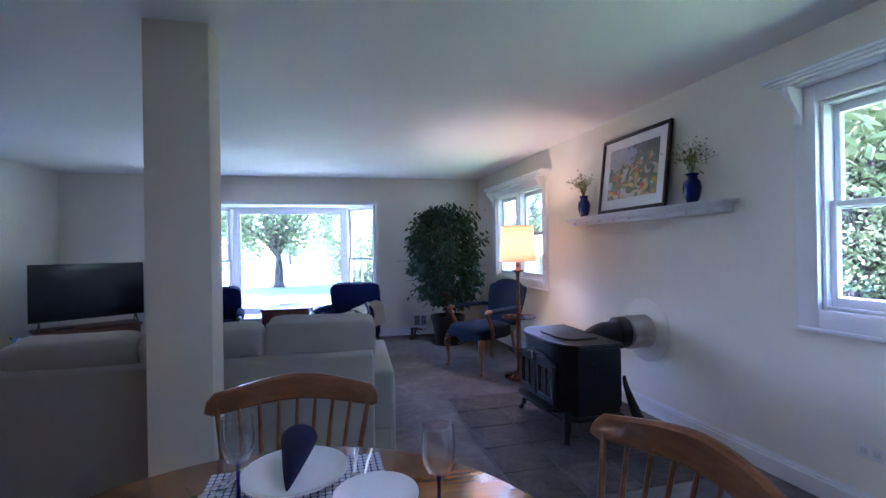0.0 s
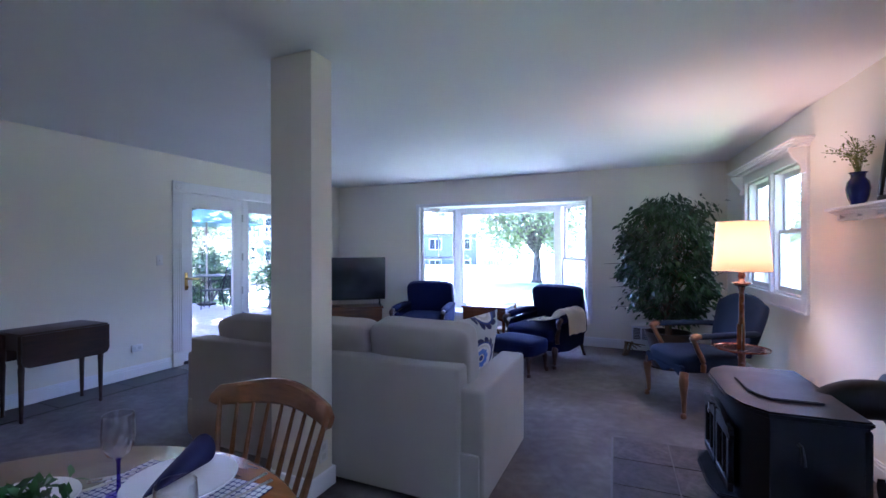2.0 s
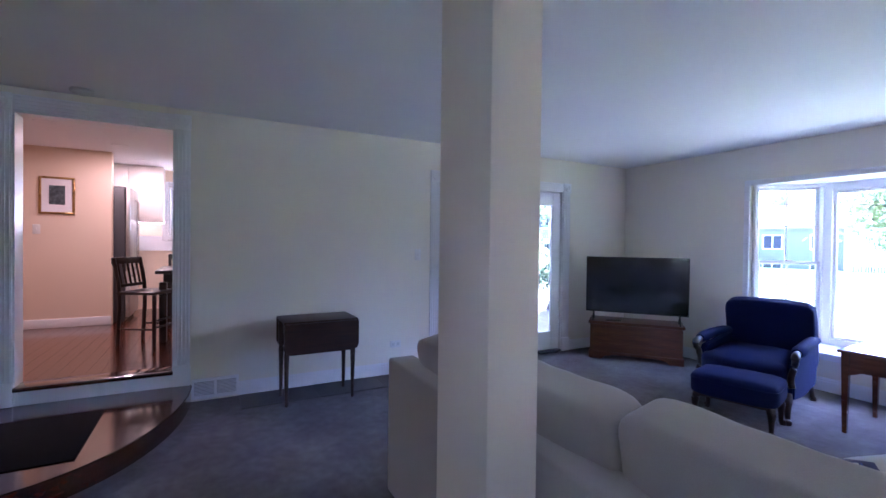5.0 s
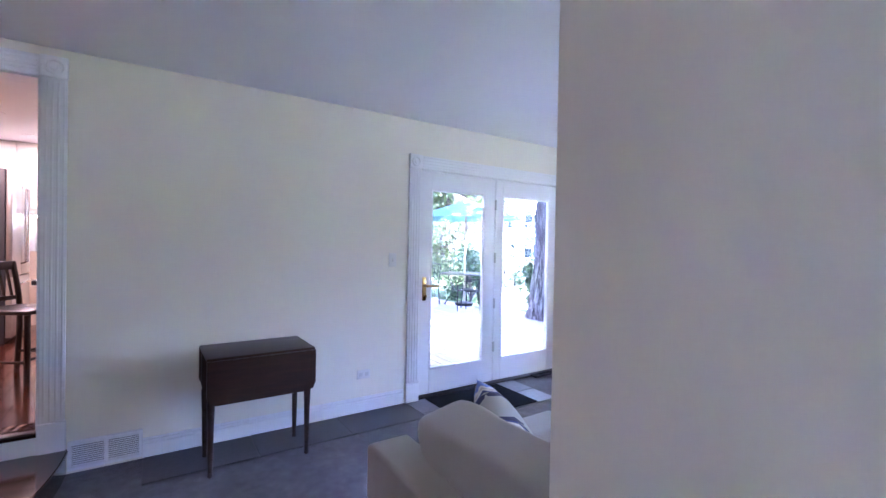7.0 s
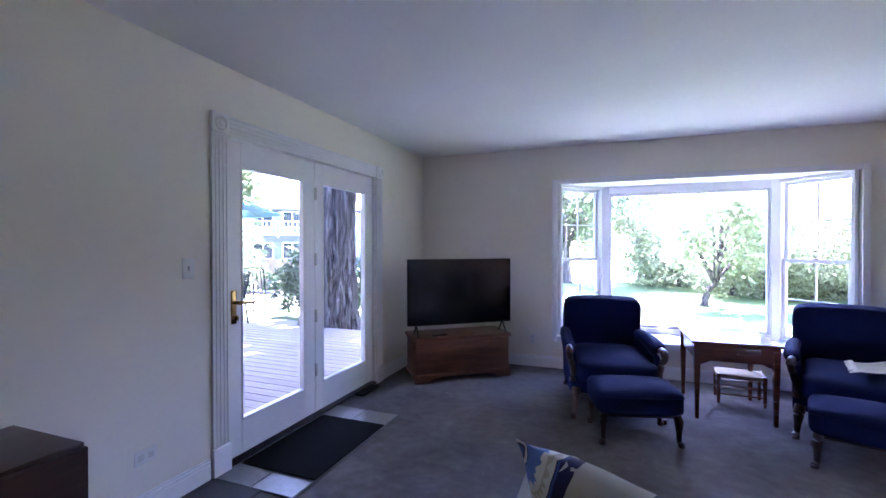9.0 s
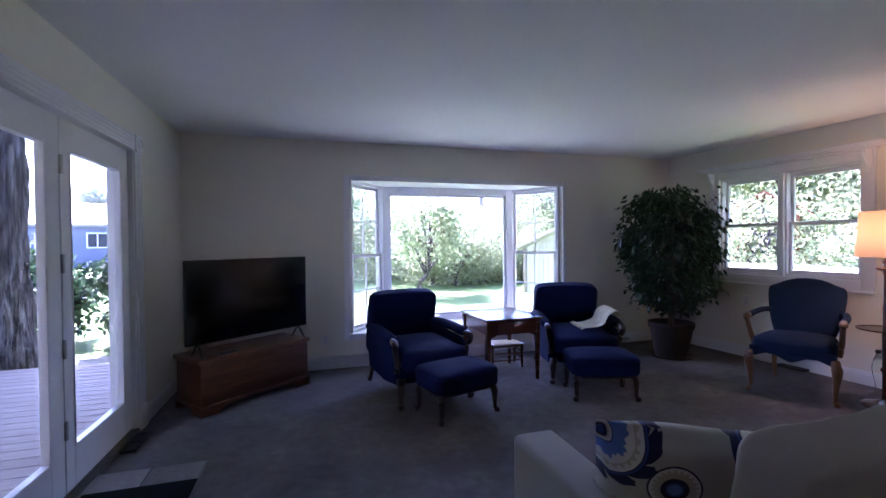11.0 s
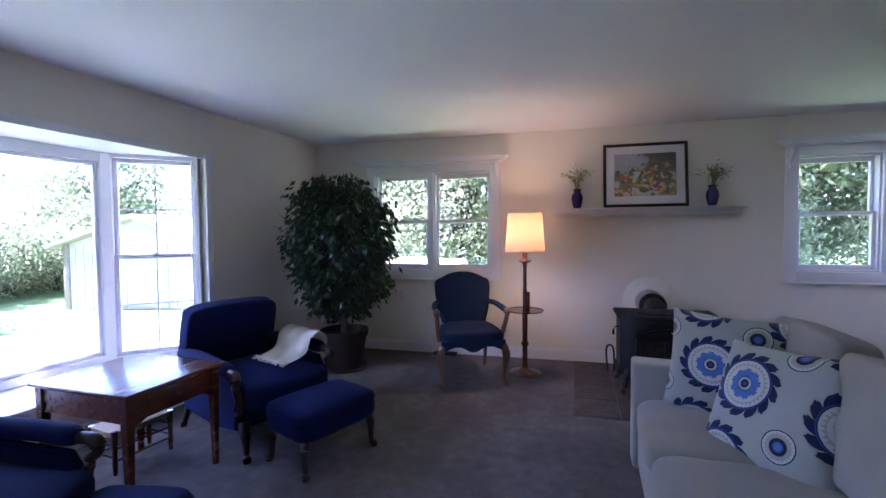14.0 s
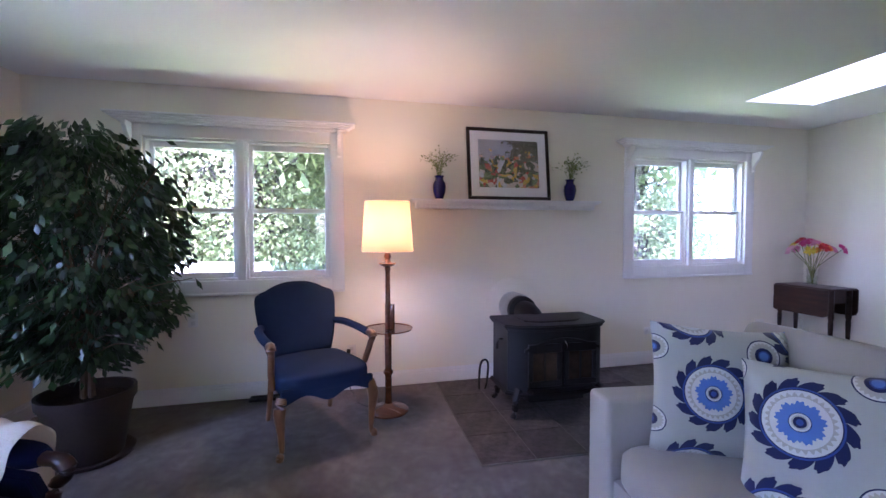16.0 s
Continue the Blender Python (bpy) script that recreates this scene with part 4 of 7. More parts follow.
throw_blanket(pose(0.610, 6.80, 0, 0, 0, -17))


def open_armchair(m):
    c = thing("armchair", "slate blue upholstered open armchair with fruitwood cabriole legs", "armchair")
    bm = soft(0.60, 0.56, 0.15, 5, 14, 0.28, Matrix.Translation((0, -0.03, 0.415)), 0.003)
    for v in bm.verts:
        v.co.x *= 1.0 - 0.16 * (v.co.y + 0.03 + 0.28) / 0.56
    part("seat", bm, DENIM, c)
    fr = [(-0.29 + 0.58 * k / 24, 0.335 - 0.02 * math.cos(4 * math.pi * (k / 24 - 0.5)) - 0.012 * math.exp(-((k - 12) / 2.5) ** 2)) for k in range(25)]
    part("front_apron", outline([(-0.29, 0.41), (0.29, 0.41)] + list(reversed([(x, z) for x, z in fr])), 0.03, "y", 0.005, Matrix.Translation((0, -0.305, 0))), DENIM, c, "scalloped upholstered apron")
    # shield-shaped back with a serpentine top
    half = [(0.0, 0.985), (0.08, 0.98), (0.16, 0.955), (0.215, 0.925), (0.265, 0.905), (0.285, 0.87), (0.285, 0.78), (0.265, 0.62), (0.235, 0.50), (0.2, 0.455), (0.0, 0.445)]
    sm = [(p.x, p.z) for p in smooth_path([(x, 0, z) for x, z in half], 4)]
    full = sm + [(-x, z) for x, z in reversed(sm[1:-1])]
    bm = bmesh.new()
    cen = (0, 0.72)
    layers = []
    for f, y in ((1.0, 0.03), (1.0, 0.0), (0.97, -0.022), (0.88, -0.036), (0.6, -0.044), (0.25, -0.047)):
        layers.append([bm.verts.new((cen[0] + (x - cen[0]) * f, y, cen[1] + (z - cen[1]) * f)) for x, z in full])
    for a, b in zip(layers, layers[1:]):
        for k in range(len(full)):
            bm.faces.new((a[k], a[(k + 1) % len(full)], b[(k + 1) % len(full)], b[k]))
    bm.faces.new(layers[0])
    bm.faces.new(layers[-1])
    bmesh.ops.transform(bm, matrix=Matrix.Translation((0, 0.275, 0.45)) @ Matrix.Rotation(radians(-15), 4, "X") @ Matrix.Translation((0, 0, -0.45)), verts=bm.verts)
    part("backrest", bm, DENIM, c, angle=60)
    for s in (-1, 1):
        arm = smooth_path([(s * 0.25, 0.345, 0.66), (s * 0.30, 0.22, 0.665), (s * 0.32, 0.0, 0.66), (s * 0.318, -0.17, 0.655)], 4)
        part("arm_pad", rod(arm, [0.028] * len(arm), 10, 0.9), DENIM, c)
        scr = smooth_path([(s * 0.32, -0.13, 0.652), (s * 0.322, -0.20, 0.655), (s * 0.325, -0.235, 0.635), (s * 0.32, -0.215, 0.605), (s * 0.315, -0.19, 0.55), (s * 0.305, -0.14, 0.45), (s * 0.29, -0.13, 0.37)], 4)
        part("arm_scroll", rod(scr, [0.022] * 4 + [0.03] * 5 + [0.02] * (len(scr) - 9), 10), LEGWOOD, c, "carved fruitwood arm support")
        cabriole((s * 0.275, -0.275, 0.36), (s * 0.293, -0.29, 0.0), 0.034, 0.016, 0.045, LEGWOOD, c)
        part("rear_leg", rod([(s * 0.215, 0.24, 0.40), (s * 0.22, 0.27, 0.2), (s * 0.225, 0.33, 0.0)], [0.022, 0.02, 0.016], 8), LEGWOOD, c)
    c.matrix_basis = m
    return c


open_armchair(pose(2.138, 5.693, 0, 0, 0, -65))

# ---- tables and chests ----
def tapered_leg(x, y, h, r0, r1, material, parent):
    bm = bmesh.new()
    lo = [bm.verts.new((x + sx * r1, y + sy * r1, 0)) for sx, sy in ((-1, -1), (1, -1), (1, 1), (-1, 1))]
    hi = [bm.verts.new((x + sx * r0, y + sy * r0, h)) for sx, sy in ((-1, -1), (1, -1), (1, 1), (-1, 1))]
    for k in range(4):
        bm.faces.new((lo[k], lo[(k + 1) % 4], hi[(k + 1) % 4], hi[k]))
    bm.faces.new(list(reversed(lo)))
    bm.faces.new(hi)
    bmesh.ops.bevel(bm, geom=[e for e in bm.edges], offset=0.002, segments=1, affect="EDGES")
    return part("leg", bm, material, parent)


def end_table(m):
    t = thing("end_table", "cherry end table with a drawer and tapered legs", "side table")
    w, d, h = 0.60, 0.70, 0.615
    part("tabletop", cbox(-w / 2, w / 2, -d / 2, d / 2, h - 0.022, h, 0.006, 3), CHERRY, t)
    aw, ad = w / 2 - 0.04, d / 2 - 0.05
    for s in (-1, 1):
        part("apron", outline([(-aw, h - 0.022), (aw, h - 0.022), (aw, h - 0.19), (aw - 0.05, h - 0.175), (aw - 0.09, h - 0.155), (-aw + 0.09, h - 0.155), (-aw + 0.05, h - 0.175), (-aw, h - 0.19)], 0.02, "y", 0, Matrix.Translation((0, s * ad - 0.01, 0))), CHERRY, t)
        part("apron", cbox(s * aw - 0.01, s * aw + 0.01, -ad + 0.012, ad - 0.012, h - 0.155, h - 0.022), CHERRY, t)
    dr = part("drawer", cbox(-aw + 0.1, aw - 0.1, -ad - 0.018, -ad - 0.01, h - 0.14, h - 0.04, 0.004), CHERRY, t)
    part("knob", turned([(0.006, 0), (0.006, 0.01), (0.012, 0.016), (0.012, 0.022), (0.006, 0.026)], 14, Matrix.Translation((0, -ad - 0.018, h - 0.09)) @ Matrix.Rotation(radians(90), 4, "X")), CHERRY, dr, "small turned wooden knob")
    for sx in (-1, 1):
        for sy in (-1, 1):
            tapered_leg(sx * aw, sy * ad, h - 0.022, 0.024, 0.013, CHERRY, t)
    t.matrix_basis = m
    return t


end_table(pose(-0.144, 7.002, 0, 0, 0, 1.5))

fs = thing("footstool", "low wooden stool with a woven rush seat", "stool")
part("seat", soft(0.36, 0.24, 0.04, 8, 8, 0.2, Matrix.Translation((0, 0, 0.235))), plain("rush_seat", (0.30, 0.22, 0.12), 0.85, var=0.25, fine=90, strength=0.6), fs, "woven rush seat")
for sx in (-1, 1):
    for sy in (-1, 1):
        part("leg", turned([(0.011, 0), (0.015, 0.06), (0.013, 0.12), (0.016, 0.2), (0.017, 0.255)], 10, Matrix.Translation((sx * 0.165, sy * 0.105, 0))), CHERRY, fs)
for z in (0.08, 0.15):
    for sy in (-1, 1):
        part("rung", rod([(-0.165, sy * 0.105, z), (0.165, sy * 0.105, z)], 0.007, 8), CHERRY, fs)
    for sx in (-1, 1):
        part("rung", rod([(sx * 0.165, -0.105, z + 0.02), (sx * 0.165, 0.105, z + 0.02)], 0.007, 8), CHERRY, fs)
fs.matrix_basis = pose(0.013, 7.245, 0, 0, 0, -4)


def drop_leaf(m, w=0.61, d=0.40, h=0.70, leaf=0.25, label="", material=MAHOG):
    """A table with both leaves down; long side along x, front towards -y."""
    t = thing("drop_leaf_table", label, "table")
    part("tabletop", cbox(-w / 2, w / 2, -d / 2, d / 2, h - 0.018, h, 0.005, 3), material, t)
    for s in (-1, 1):
        r = 0.05
        pts = [(-w / 2, 0), (-w / 2, -leaf + r), (-w / 2 + r * 0.3, -leaf + r * 0.3), (-w / 2 + r, -leaf), (w / 2 - r, -leaf), (w / 2 - r * 0.3, -leaf + r * 0.3), (w / 2, -leaf + r), (w / 2, 0)]
        part("drop_leaf", outline(pts, 0.016, "y", 0.003, Matrix.Translation((0, s * (d / 2 + 0.004) - (0.016 if s < 0 else 0), h - 0.012))), material, t, "hanging table leaf with rounded corners")
        part("end_apron", cbox(s * (w / 2 - 0.05) - 0.009, s * (w / 2 - 0.05) + 0.009, -d / 2 + 0.07, d / 2 - 0.07, h - 0.15, h - 0.018), material, t)
    for sx in (-1, 1):
        for sy in (-1, 1):
            lx, ly = sx * (w / 2 - 0.03), sy * (d / 2 - 0.06)
            part("leg", turned([(0.010, 0), (0.016, 0.012), (0.012, 0.03), (0.015, 0.1), (0.018, 0.3), (0.022, 0.42), (0.018, 0.45), (0.024, 0.47), (0.024, h - 0.018)], 12, Matrix.Translation((lx, ly, 0))), material, t)
    t.matrix_basis = m
    return t


drop_leaf(pose(-2.87, 3.404, 0, 0, 0, 90.8), 0.615, 0.40, 0.702, 0.255, "dark mahogany drop-leaf table with its leaves down against the wall")
drop_leaf(pose(2.975, 0.775, 0, 0, 0, 182.5), 0.58, 0.34, 0.765, 0.27, "dark mahogany drop-leaf table holding a vase of flowers", MAHOG)

chest = thing("chest", "cedar blanket chest with bracket feet under the television", "chest")
part("body", cbox(-0.50, 0.50, -0.20, 0.20, 0.07, 0.41, 0.006), CEDAR, chest)
lid = part("lid", cbox(-0.52, 0.52, -0.215, 0.215, 0.412, 0.447, 0.008, 3), CEDAR, chest)
part("moulding", cbox(-0.515, 0.515, -0.21, 0.21, 0.05, 0.085, 0.008), CEDAR, chest)
for s in (-1, 1):
    br = [(0.51 * s, 0.0), (0.51 * s, 0.055), (0.24 * s, 0.055), (0.27 * s, 0.04), (0.33 * s, 0.035), (0.36 * s, 0.0)]
    for y in (-0.208, 0.188):
        part("bracket_foot", outline(br, 0.02, "y", 0, Matrix.Translation((0, y, 0))), CEDAR, chest)
    part("bracket_foot", cbox(s * 0.50 - 0.008, s * 0.50 + 0.008, -0.186, -0.06, 0, 0.052), CEDAR, chest)
for k in range(1, 3):
    part("board_seam", cbox(-0.497, 0.497, -0.2015, -0.1995, 0.07 + 0.113 * k, 0.0715 + 0.113 * k), DARKOAK, chest)
chest.matrix_basis = pose(-2.538, 7.128, 0, 0, 0, 38.4)

tv = thing("television", "flat black television, off, standing on a cedar chest", "television")
part("bezel", merged(cbox(-0.562, 0.562, -0.012, 0.018, 0.0, 0.672, 0.005)), BLACKPL, tv)
part("screen", cbox(-0.553, 0.553, -0.0135, -0.0115, 0.014, 0.662), SCREEN, tv, "dark glossy switched-off screen")
part("rear_housing", cbox(-0.40, 0.40, 0.018, 0.055, 0.03, 0.40, 0.015), BLACKPL, tv)
for s in (-1, 1):
    part("stand_foot", rod([(s * 0.47, -0.10, -0.098), (s * 0.47, 0.0, 0.012), (s * 0.47, 0.09, -0.098)], [0.008, 0.009, 0.008], 8), BLACKPL, tv)
tv.matrix_basis = pose(-2.48, 7.055, 0.548, 0, 0, 38.0)
box_ = thing("remote_control", "small black remote on the chest", "remote")
part("case", soft(0.17, 0.045, 0.02, 5, 6), BLACKPL, box_)
box_.matrix_basis = Matrix.Translation((-2.538, 7.128, 0)) @ Matrix.Rotation(radians(38.4), 4, "Z") @ pose(-0.24, -0.14, 0.457, 0, 0, 12)

# ---- floor lamp ----
lampx, lampy = 2.366, 5.188
fl = thing("floor_lamp", "turned wooden floor lamp with a tray and a lit cream shade", "floor lamp")
part("base", turned([(0.15, 0), (0.152, 0.012), (0.14, 0.022), (0.10, 0.03), (0.05, 0.045), (0.03, 0.06)], 32), CHERRY, fl)
part("lower_post", turned([(0.03, 0.05), (0.024, 0.1), (0.024, 0.27), (0.036, 0.285), (0.036, 0.3), (0.024, 0.315), (0.026, 0.58), (0.03, 0.6)], 16), CHERRY, fl)
tray = part("tray", turned([(0.02, 0.60), (0.15, 0.606), (0.178, 0.612), (0.182, 0.622), (0.176, 0.622), (0.172, 0.617), (0.02, 0.616)], 40), CHERRY, fl, "round wooden tray with a raised rim")
part("block", cbox(-0.05, -0.02, -0.015, 0.015, 0.617, 0.80, 0.004), CHERRY, fl)
part("upper_post", turned([(0.022, 0.616), (0.022, 0.8), (0.018, 0.82), (0.017, 1.04), (0.022, 1.06), (0.02, 1.075)], 16), CHERRY, fl)
part("bobeche", turned([(0.02, 1.07), (0.055, 1.088), (0.066, 1.10), (0.062, 1.105), (0.03, 1.10), (0.018, 1.13), (0.026, 1.15), (0.016, 1.19)], 28), CHERRY, fl)
part("socket", turned([(0.016, 1.18), (0.018, 1.26), (0.012, 1.27)], 14), BRASS, fl)
part("bulb", turned([(0.012, 1.27), (0.022, 1.30), (0.03, 1.335), (0.022, 1.365), (0.005, 1.375)], 16), glow("lit_bulb", (1, 0.75, 0.45), 4), fl, "lit frosted bulb").visible_shadow = False
shade_m = bpy.data.materials.new("lamp_shade_linen")
t_, b_ = nodes_of(shade_m)
tl_ = t_.nodes.new("ShaderNodeBsdfTranslucent")
mx_ = t_.nodes.new("ShaderNodeMixShader")
b_.inputs["Base Color"].default_value, b_.inputs["Roughness"].default_value = (0.56, 0.49, 0.40, 1), 0.9
tl_.inputs[0].default_value = (0.36, 0.23, 0.12, 1)
mx_.inputs[0].default_value = 0.4
link(t_, b_.outputs[0], mx_.inputs[1])
link(t_, tl_.outputs[0], mx_.inputs[2])
link(t_, mx_.outputs[0], t_.nodes["Material Output"].inputs[0])
bump(t_, b_, noise_node(t_, 160, 2, coords(t_)), 0.2, 0.001)
sh = part("shade", turned([(0.188, 1.19), (0.162, 1.552)], 48, None, False), shade_m, fl, "cream fabric drum shade, lit from within")
for r, z in ((0.188, 1.19), (0.162, 1.552)):
    part("shade_rim", rod([(r * math.cos(2 * math.pi * k / 48), r * math.sin(2 * math.pi * k / 48), z) for k in range(49)], 0.003, 6), THROW, sh)
fl.matrix_basis = pose(lampx, lampy, 0, 0, 0, 60)
lamp("lamp_bulb", (lampx, lampy, 1.43), 0.62, (1.0, 0.57, 0.27), 0.05)
cord = thing("lamp_cord", "dark lamp cord running to the wall outlet", "cord")
part("cable", rod(smooth_path([(2.43, 5.32, 0.006), (2.55, 5.42, 0.006), (2.70, 5.45, 0.006), (2.79, 5.49, 0.05), (2.80, 5.52, 0.2), (2.845, 5.50, 0.33)], 6), 0.003, 6), BLACKPL, cord)
part("plug", cbox(2.83, 2.868, 5.485, 5.515, 0.315, 0.345, 0.004), BLACKPL, cord)

# ---- stove ----
def stove(m):
    """Cast-iron stove; front towards -y, width along x."""
    s = thing("wood_stove", "black cast-iron wood stove with glazed double doors", "stove")
    hw, d0, d1 = 0.37, -0.20, 0.20
    prof = [(-hw, d1), (hw, d1), (hw, d0 + 0.08), (hw - 0.08, d0 + 0.01), (hw - 0.2, d0 - 0.025), (-hw + 0.2, d0 - 0.025), (-hw + 0.08, d0 + 0.01), (-hw, d0 + 0.08)]
    part("body", outline(prof, 0.45, "z", 0.006, Matrix.Translation((0, 0, 0.17))), IRON, s)
    top = [(x * 1.08, y * 1.1) for x, y in prof]
    tp = part("top_plate", outline(top, 0.028, "z", 0.008, Matrix.Translation((0, 0, 0.632))), IRON, s)
    part("cooking_lid", outline([(x * 0.62, y * 0.62) for x, y in prof], 0.012, "z", 0.004, Matrix.Translation((0, 0, 0.66))), IRON, tp)
    part("rim", outline([(x * 1.04, y * 1.05) for x, y in prof], 0.016, "z", 0.004, Matrix.Translation((0, 0, 0.617))), IRON, s)
    part("bottom_skirt", outline([(x * 1.06, y * 1.08) for x, y in prof], 0.03, "z", 0.008, Matrix.Translation((0, 0, 0.15))), IRON, s)
    part("ash_lip", outline([(-0.26, d0 - 0.0), (0.26, d0 - 0.0), (0.24, d0 - 0.085), (0.12, d0 - 0.11), (-0.12, d0 - 0.11), (-0.24, d0 - 0.085)], 0.022, "z", 0.006, Matrix.Translation((0, 0, 0.185))), IRON, s)
    part("ash_pan", cbox(-0.22, 0.22, -0.15, 0.16, 0.08, 0.15, 0.01), IRON, s)
    pane_m = plain("stove_glass", (0.045, 0.03, 0.02), 0.12, var=0.5, coarse=10, fine=20, strength=0.02)
    for sgn in (-1, 1):
        dr = part("fire_door", merged(*[cbox(*b, 0.004, 1) for b in ((sgn * 0.012 if sgn > 0 else -0.262, 0.262 if sgn > 0 else -0.012, d0 - 0.05, d0 - 0.025, 0.47, 0.53), (sgn * 0.012 if sgn > 0 else -0.262, 0.262 if sgn > 0 else -0.012, d0 - 0.05, d0 - 0.025, 0.23, 0.27), (0.012 if sgn > 0 else -0.045, 0.045 if sgn > 0 else -0.012, d0 - 0.05, d0 - 0.025, 0.27, 0.47), (0.228 if sgn > 0 else -0.262, 0.262 if sgn > 0 else -0.228, d0 - 0.05, d0 - 0.025, 0.27, 0.47))]), IRON, s)
        part("door_glass", cbox(0.045 if sgn > 0 else -0.228, 0.228 if sgn > 0 else -0.045, d0 - 0.038, d0 - 0.03, 0.27, 0.47), pane_m, dr, "smoke-stained stove glass")
        part("glazing_bar", cbox(sgn * 0.137 - 0.006, sgn * 0.137 + 0.006, d0 - 0.046, d0 - 0.036, 0.27, 0.47), IRON, dr)
        part("side_handle", rod([(sgn * hw, -0.02, 0.53), (sgn * (hw + 0.03), -0.02, 0.53), (sgn * (hw + 0.045), -0.02, 0.50), (sgn * (hw + 0.045), -0.02, 0.46)], [0.007, 0.007, 0.008, 0.012], 8), IRON, s)
        for y in (-0.16, 0.16):
            part("leg", rod(smooth_path([(sgn * 0.30, y, 0.19), (sgn * 0.335, y * 1.15, 0.12), (sgn * 0.34, y * 1.2, 0.05), (sgn * 0.365, y * 1.3, 0.006)], 3), [0.035, 0.033, 0.03, 0.027, 0.025, 0.022, 0.02, 0.02, 0.02, 0.022], 8), IRON, s, "splayed cast-iron leg")
    arch = [(-0.29 + 0.58 * k / 20, 0.50 + 0.07 * math.sin(math.pi * k / 20)) for k in range(21)]
    part("door_arch", outline(arch + [(x, z - 0.02) for x, z in reversed(arch)], 0.02, "y", 0, Matrix.Translation((0, d0 - 0.05, 0))), IRON, s)
    part("door_latch", rod([(0.0, d0 - 0.05, 0.545), (0.0, d0 - 0.075, 0.55), (0.008, d0 - 0.082, 0.525), (0.012, d0 - 0.08, 0.505)], [0.006, 0.008, 0.006, 0.005], 8), CHROME, s, "bright metal door latch")
    part("rear_shield", cbox(-0.33, 0.33, 0.215, 0.245, 0.20, 0.60, 0.01), IRON, s)
    s.matrix_basis = m
    return s


stove(pose(2.272, 3.98, 0.008, 0, 0, -90 + 3))
fp = thing("flue_pipe", "black stove pipe with a galvanised collar at the wall", "flue pipe")
part("pipe", rod(smooth_path([(2.44, 4.0, 0.55), (2.52, 4.005, 0.61), (2.60, 4.01, 0.645), (2.70, 4.02, 0.65)], 4), [0.085, 0.087, 0.09, 0.09] + [0.09] * 9, 28), IRON, fp)
xw = 2.69 + (7.73 - 4.03) * math.tan(radians(4.6))
part("pipe_ring", rod([(2.705, 4.02, 0.65), (2.72, 4.02, 0.65), (2.78, 4.02, 0.65), (2.795, 4.02, 0.65)], [0.10, 0.122, 0.122, 0.118], 36), IRON, fp, "flared black pipe end")
part("collar", rod([(2.795, 4.02, 0.65), (2.81, 4.022, 0.65), (xw - 0.002, 4.03, 0.65)], [0.124, 0.13, 0.13], 40), STEEL, fp, "galvanised steel collar")
wp = thing("wall_patch", "round painted patch around the flue in the wall", "wall plate")
part("plate", turned([(0.25, 0), (0.25, 0.004), (0.244, 0.007)], 48), WALL, wp)
wp.matrix_basis = ASKEW @ pose(R - 0.0005, 4.02, 0.66, 0, -90, 0)
ft = thing("fire_tools", "iron fire tools leaning behind the stove", "fire tools")
part("shovel", rod(smooth_path([(2.66, 3.60, 0.02), (2.64, 3.61, 0.10), (2.60, 3.64, 0.22), (2.565, 3.67, 0.36), (2.56, 3.68, 0.42)], 4), [0.05, 0.05, 0.05, 0.048, 0.045, 0.04, 0.038, 0.036, 0.034, 0.03, 0.026, 0.022, 0.02, 0.018, 0.016, 0.014, 0.012], 10, 0.35, (0, 1, 0)), IRON, ft)
part("tongs", rod(smooth_path([(2.66, 4.42, 0.012), (2.58, 4.44, 0.16), (2.53, 4.44, 0.27), (2.52, 4.41, 0.30), (2.53, 4.38, 0.26), (2.60, 4.37, 0.10), (2.66, 4.37, 0.012)], 4), 0.009, 8), IRON, ft)

# ---- picture shelf ----
shf = thing("picture_shelf", "white painted wall shelf with a peg rail", "shelf")
ys0, ys1 = 3.185, 4.965
bm = bmesh.new()
for d, a, b in ((0.135, 1.592, 1.61), (0.12, 1.58, 1.592), (0.10, 1.568, 1.58)):
    box(bm, R - d, R, ys0 + (0.135 - d), ys1 - (0.135 - d), a, b, 0.003, 1)
part("shelf_board", bm, TRIM, shf)
part("rail", cbox(R - 0.085, R, ys0 + 0.04, ys1 - 0.04, 1.53, 1.568, 0.004), TRIM, shf)
for k in range(9):
    y = ys0 + 0.13 + k * (ys1 - ys0 - 0.26) / 8
    part("peg", turned([(0.006, 0), (0.006, 0.012), (0.012, 0.02), (0.012, 0.026), (0.005, 0.03)], 12, Matrix.Translation((R - 0.083, y, 1.55)) @ Matrix.Rotation(radians(-90), 4, "Y")), TRIM, shf)
shf.matrix_basis = ASKEW


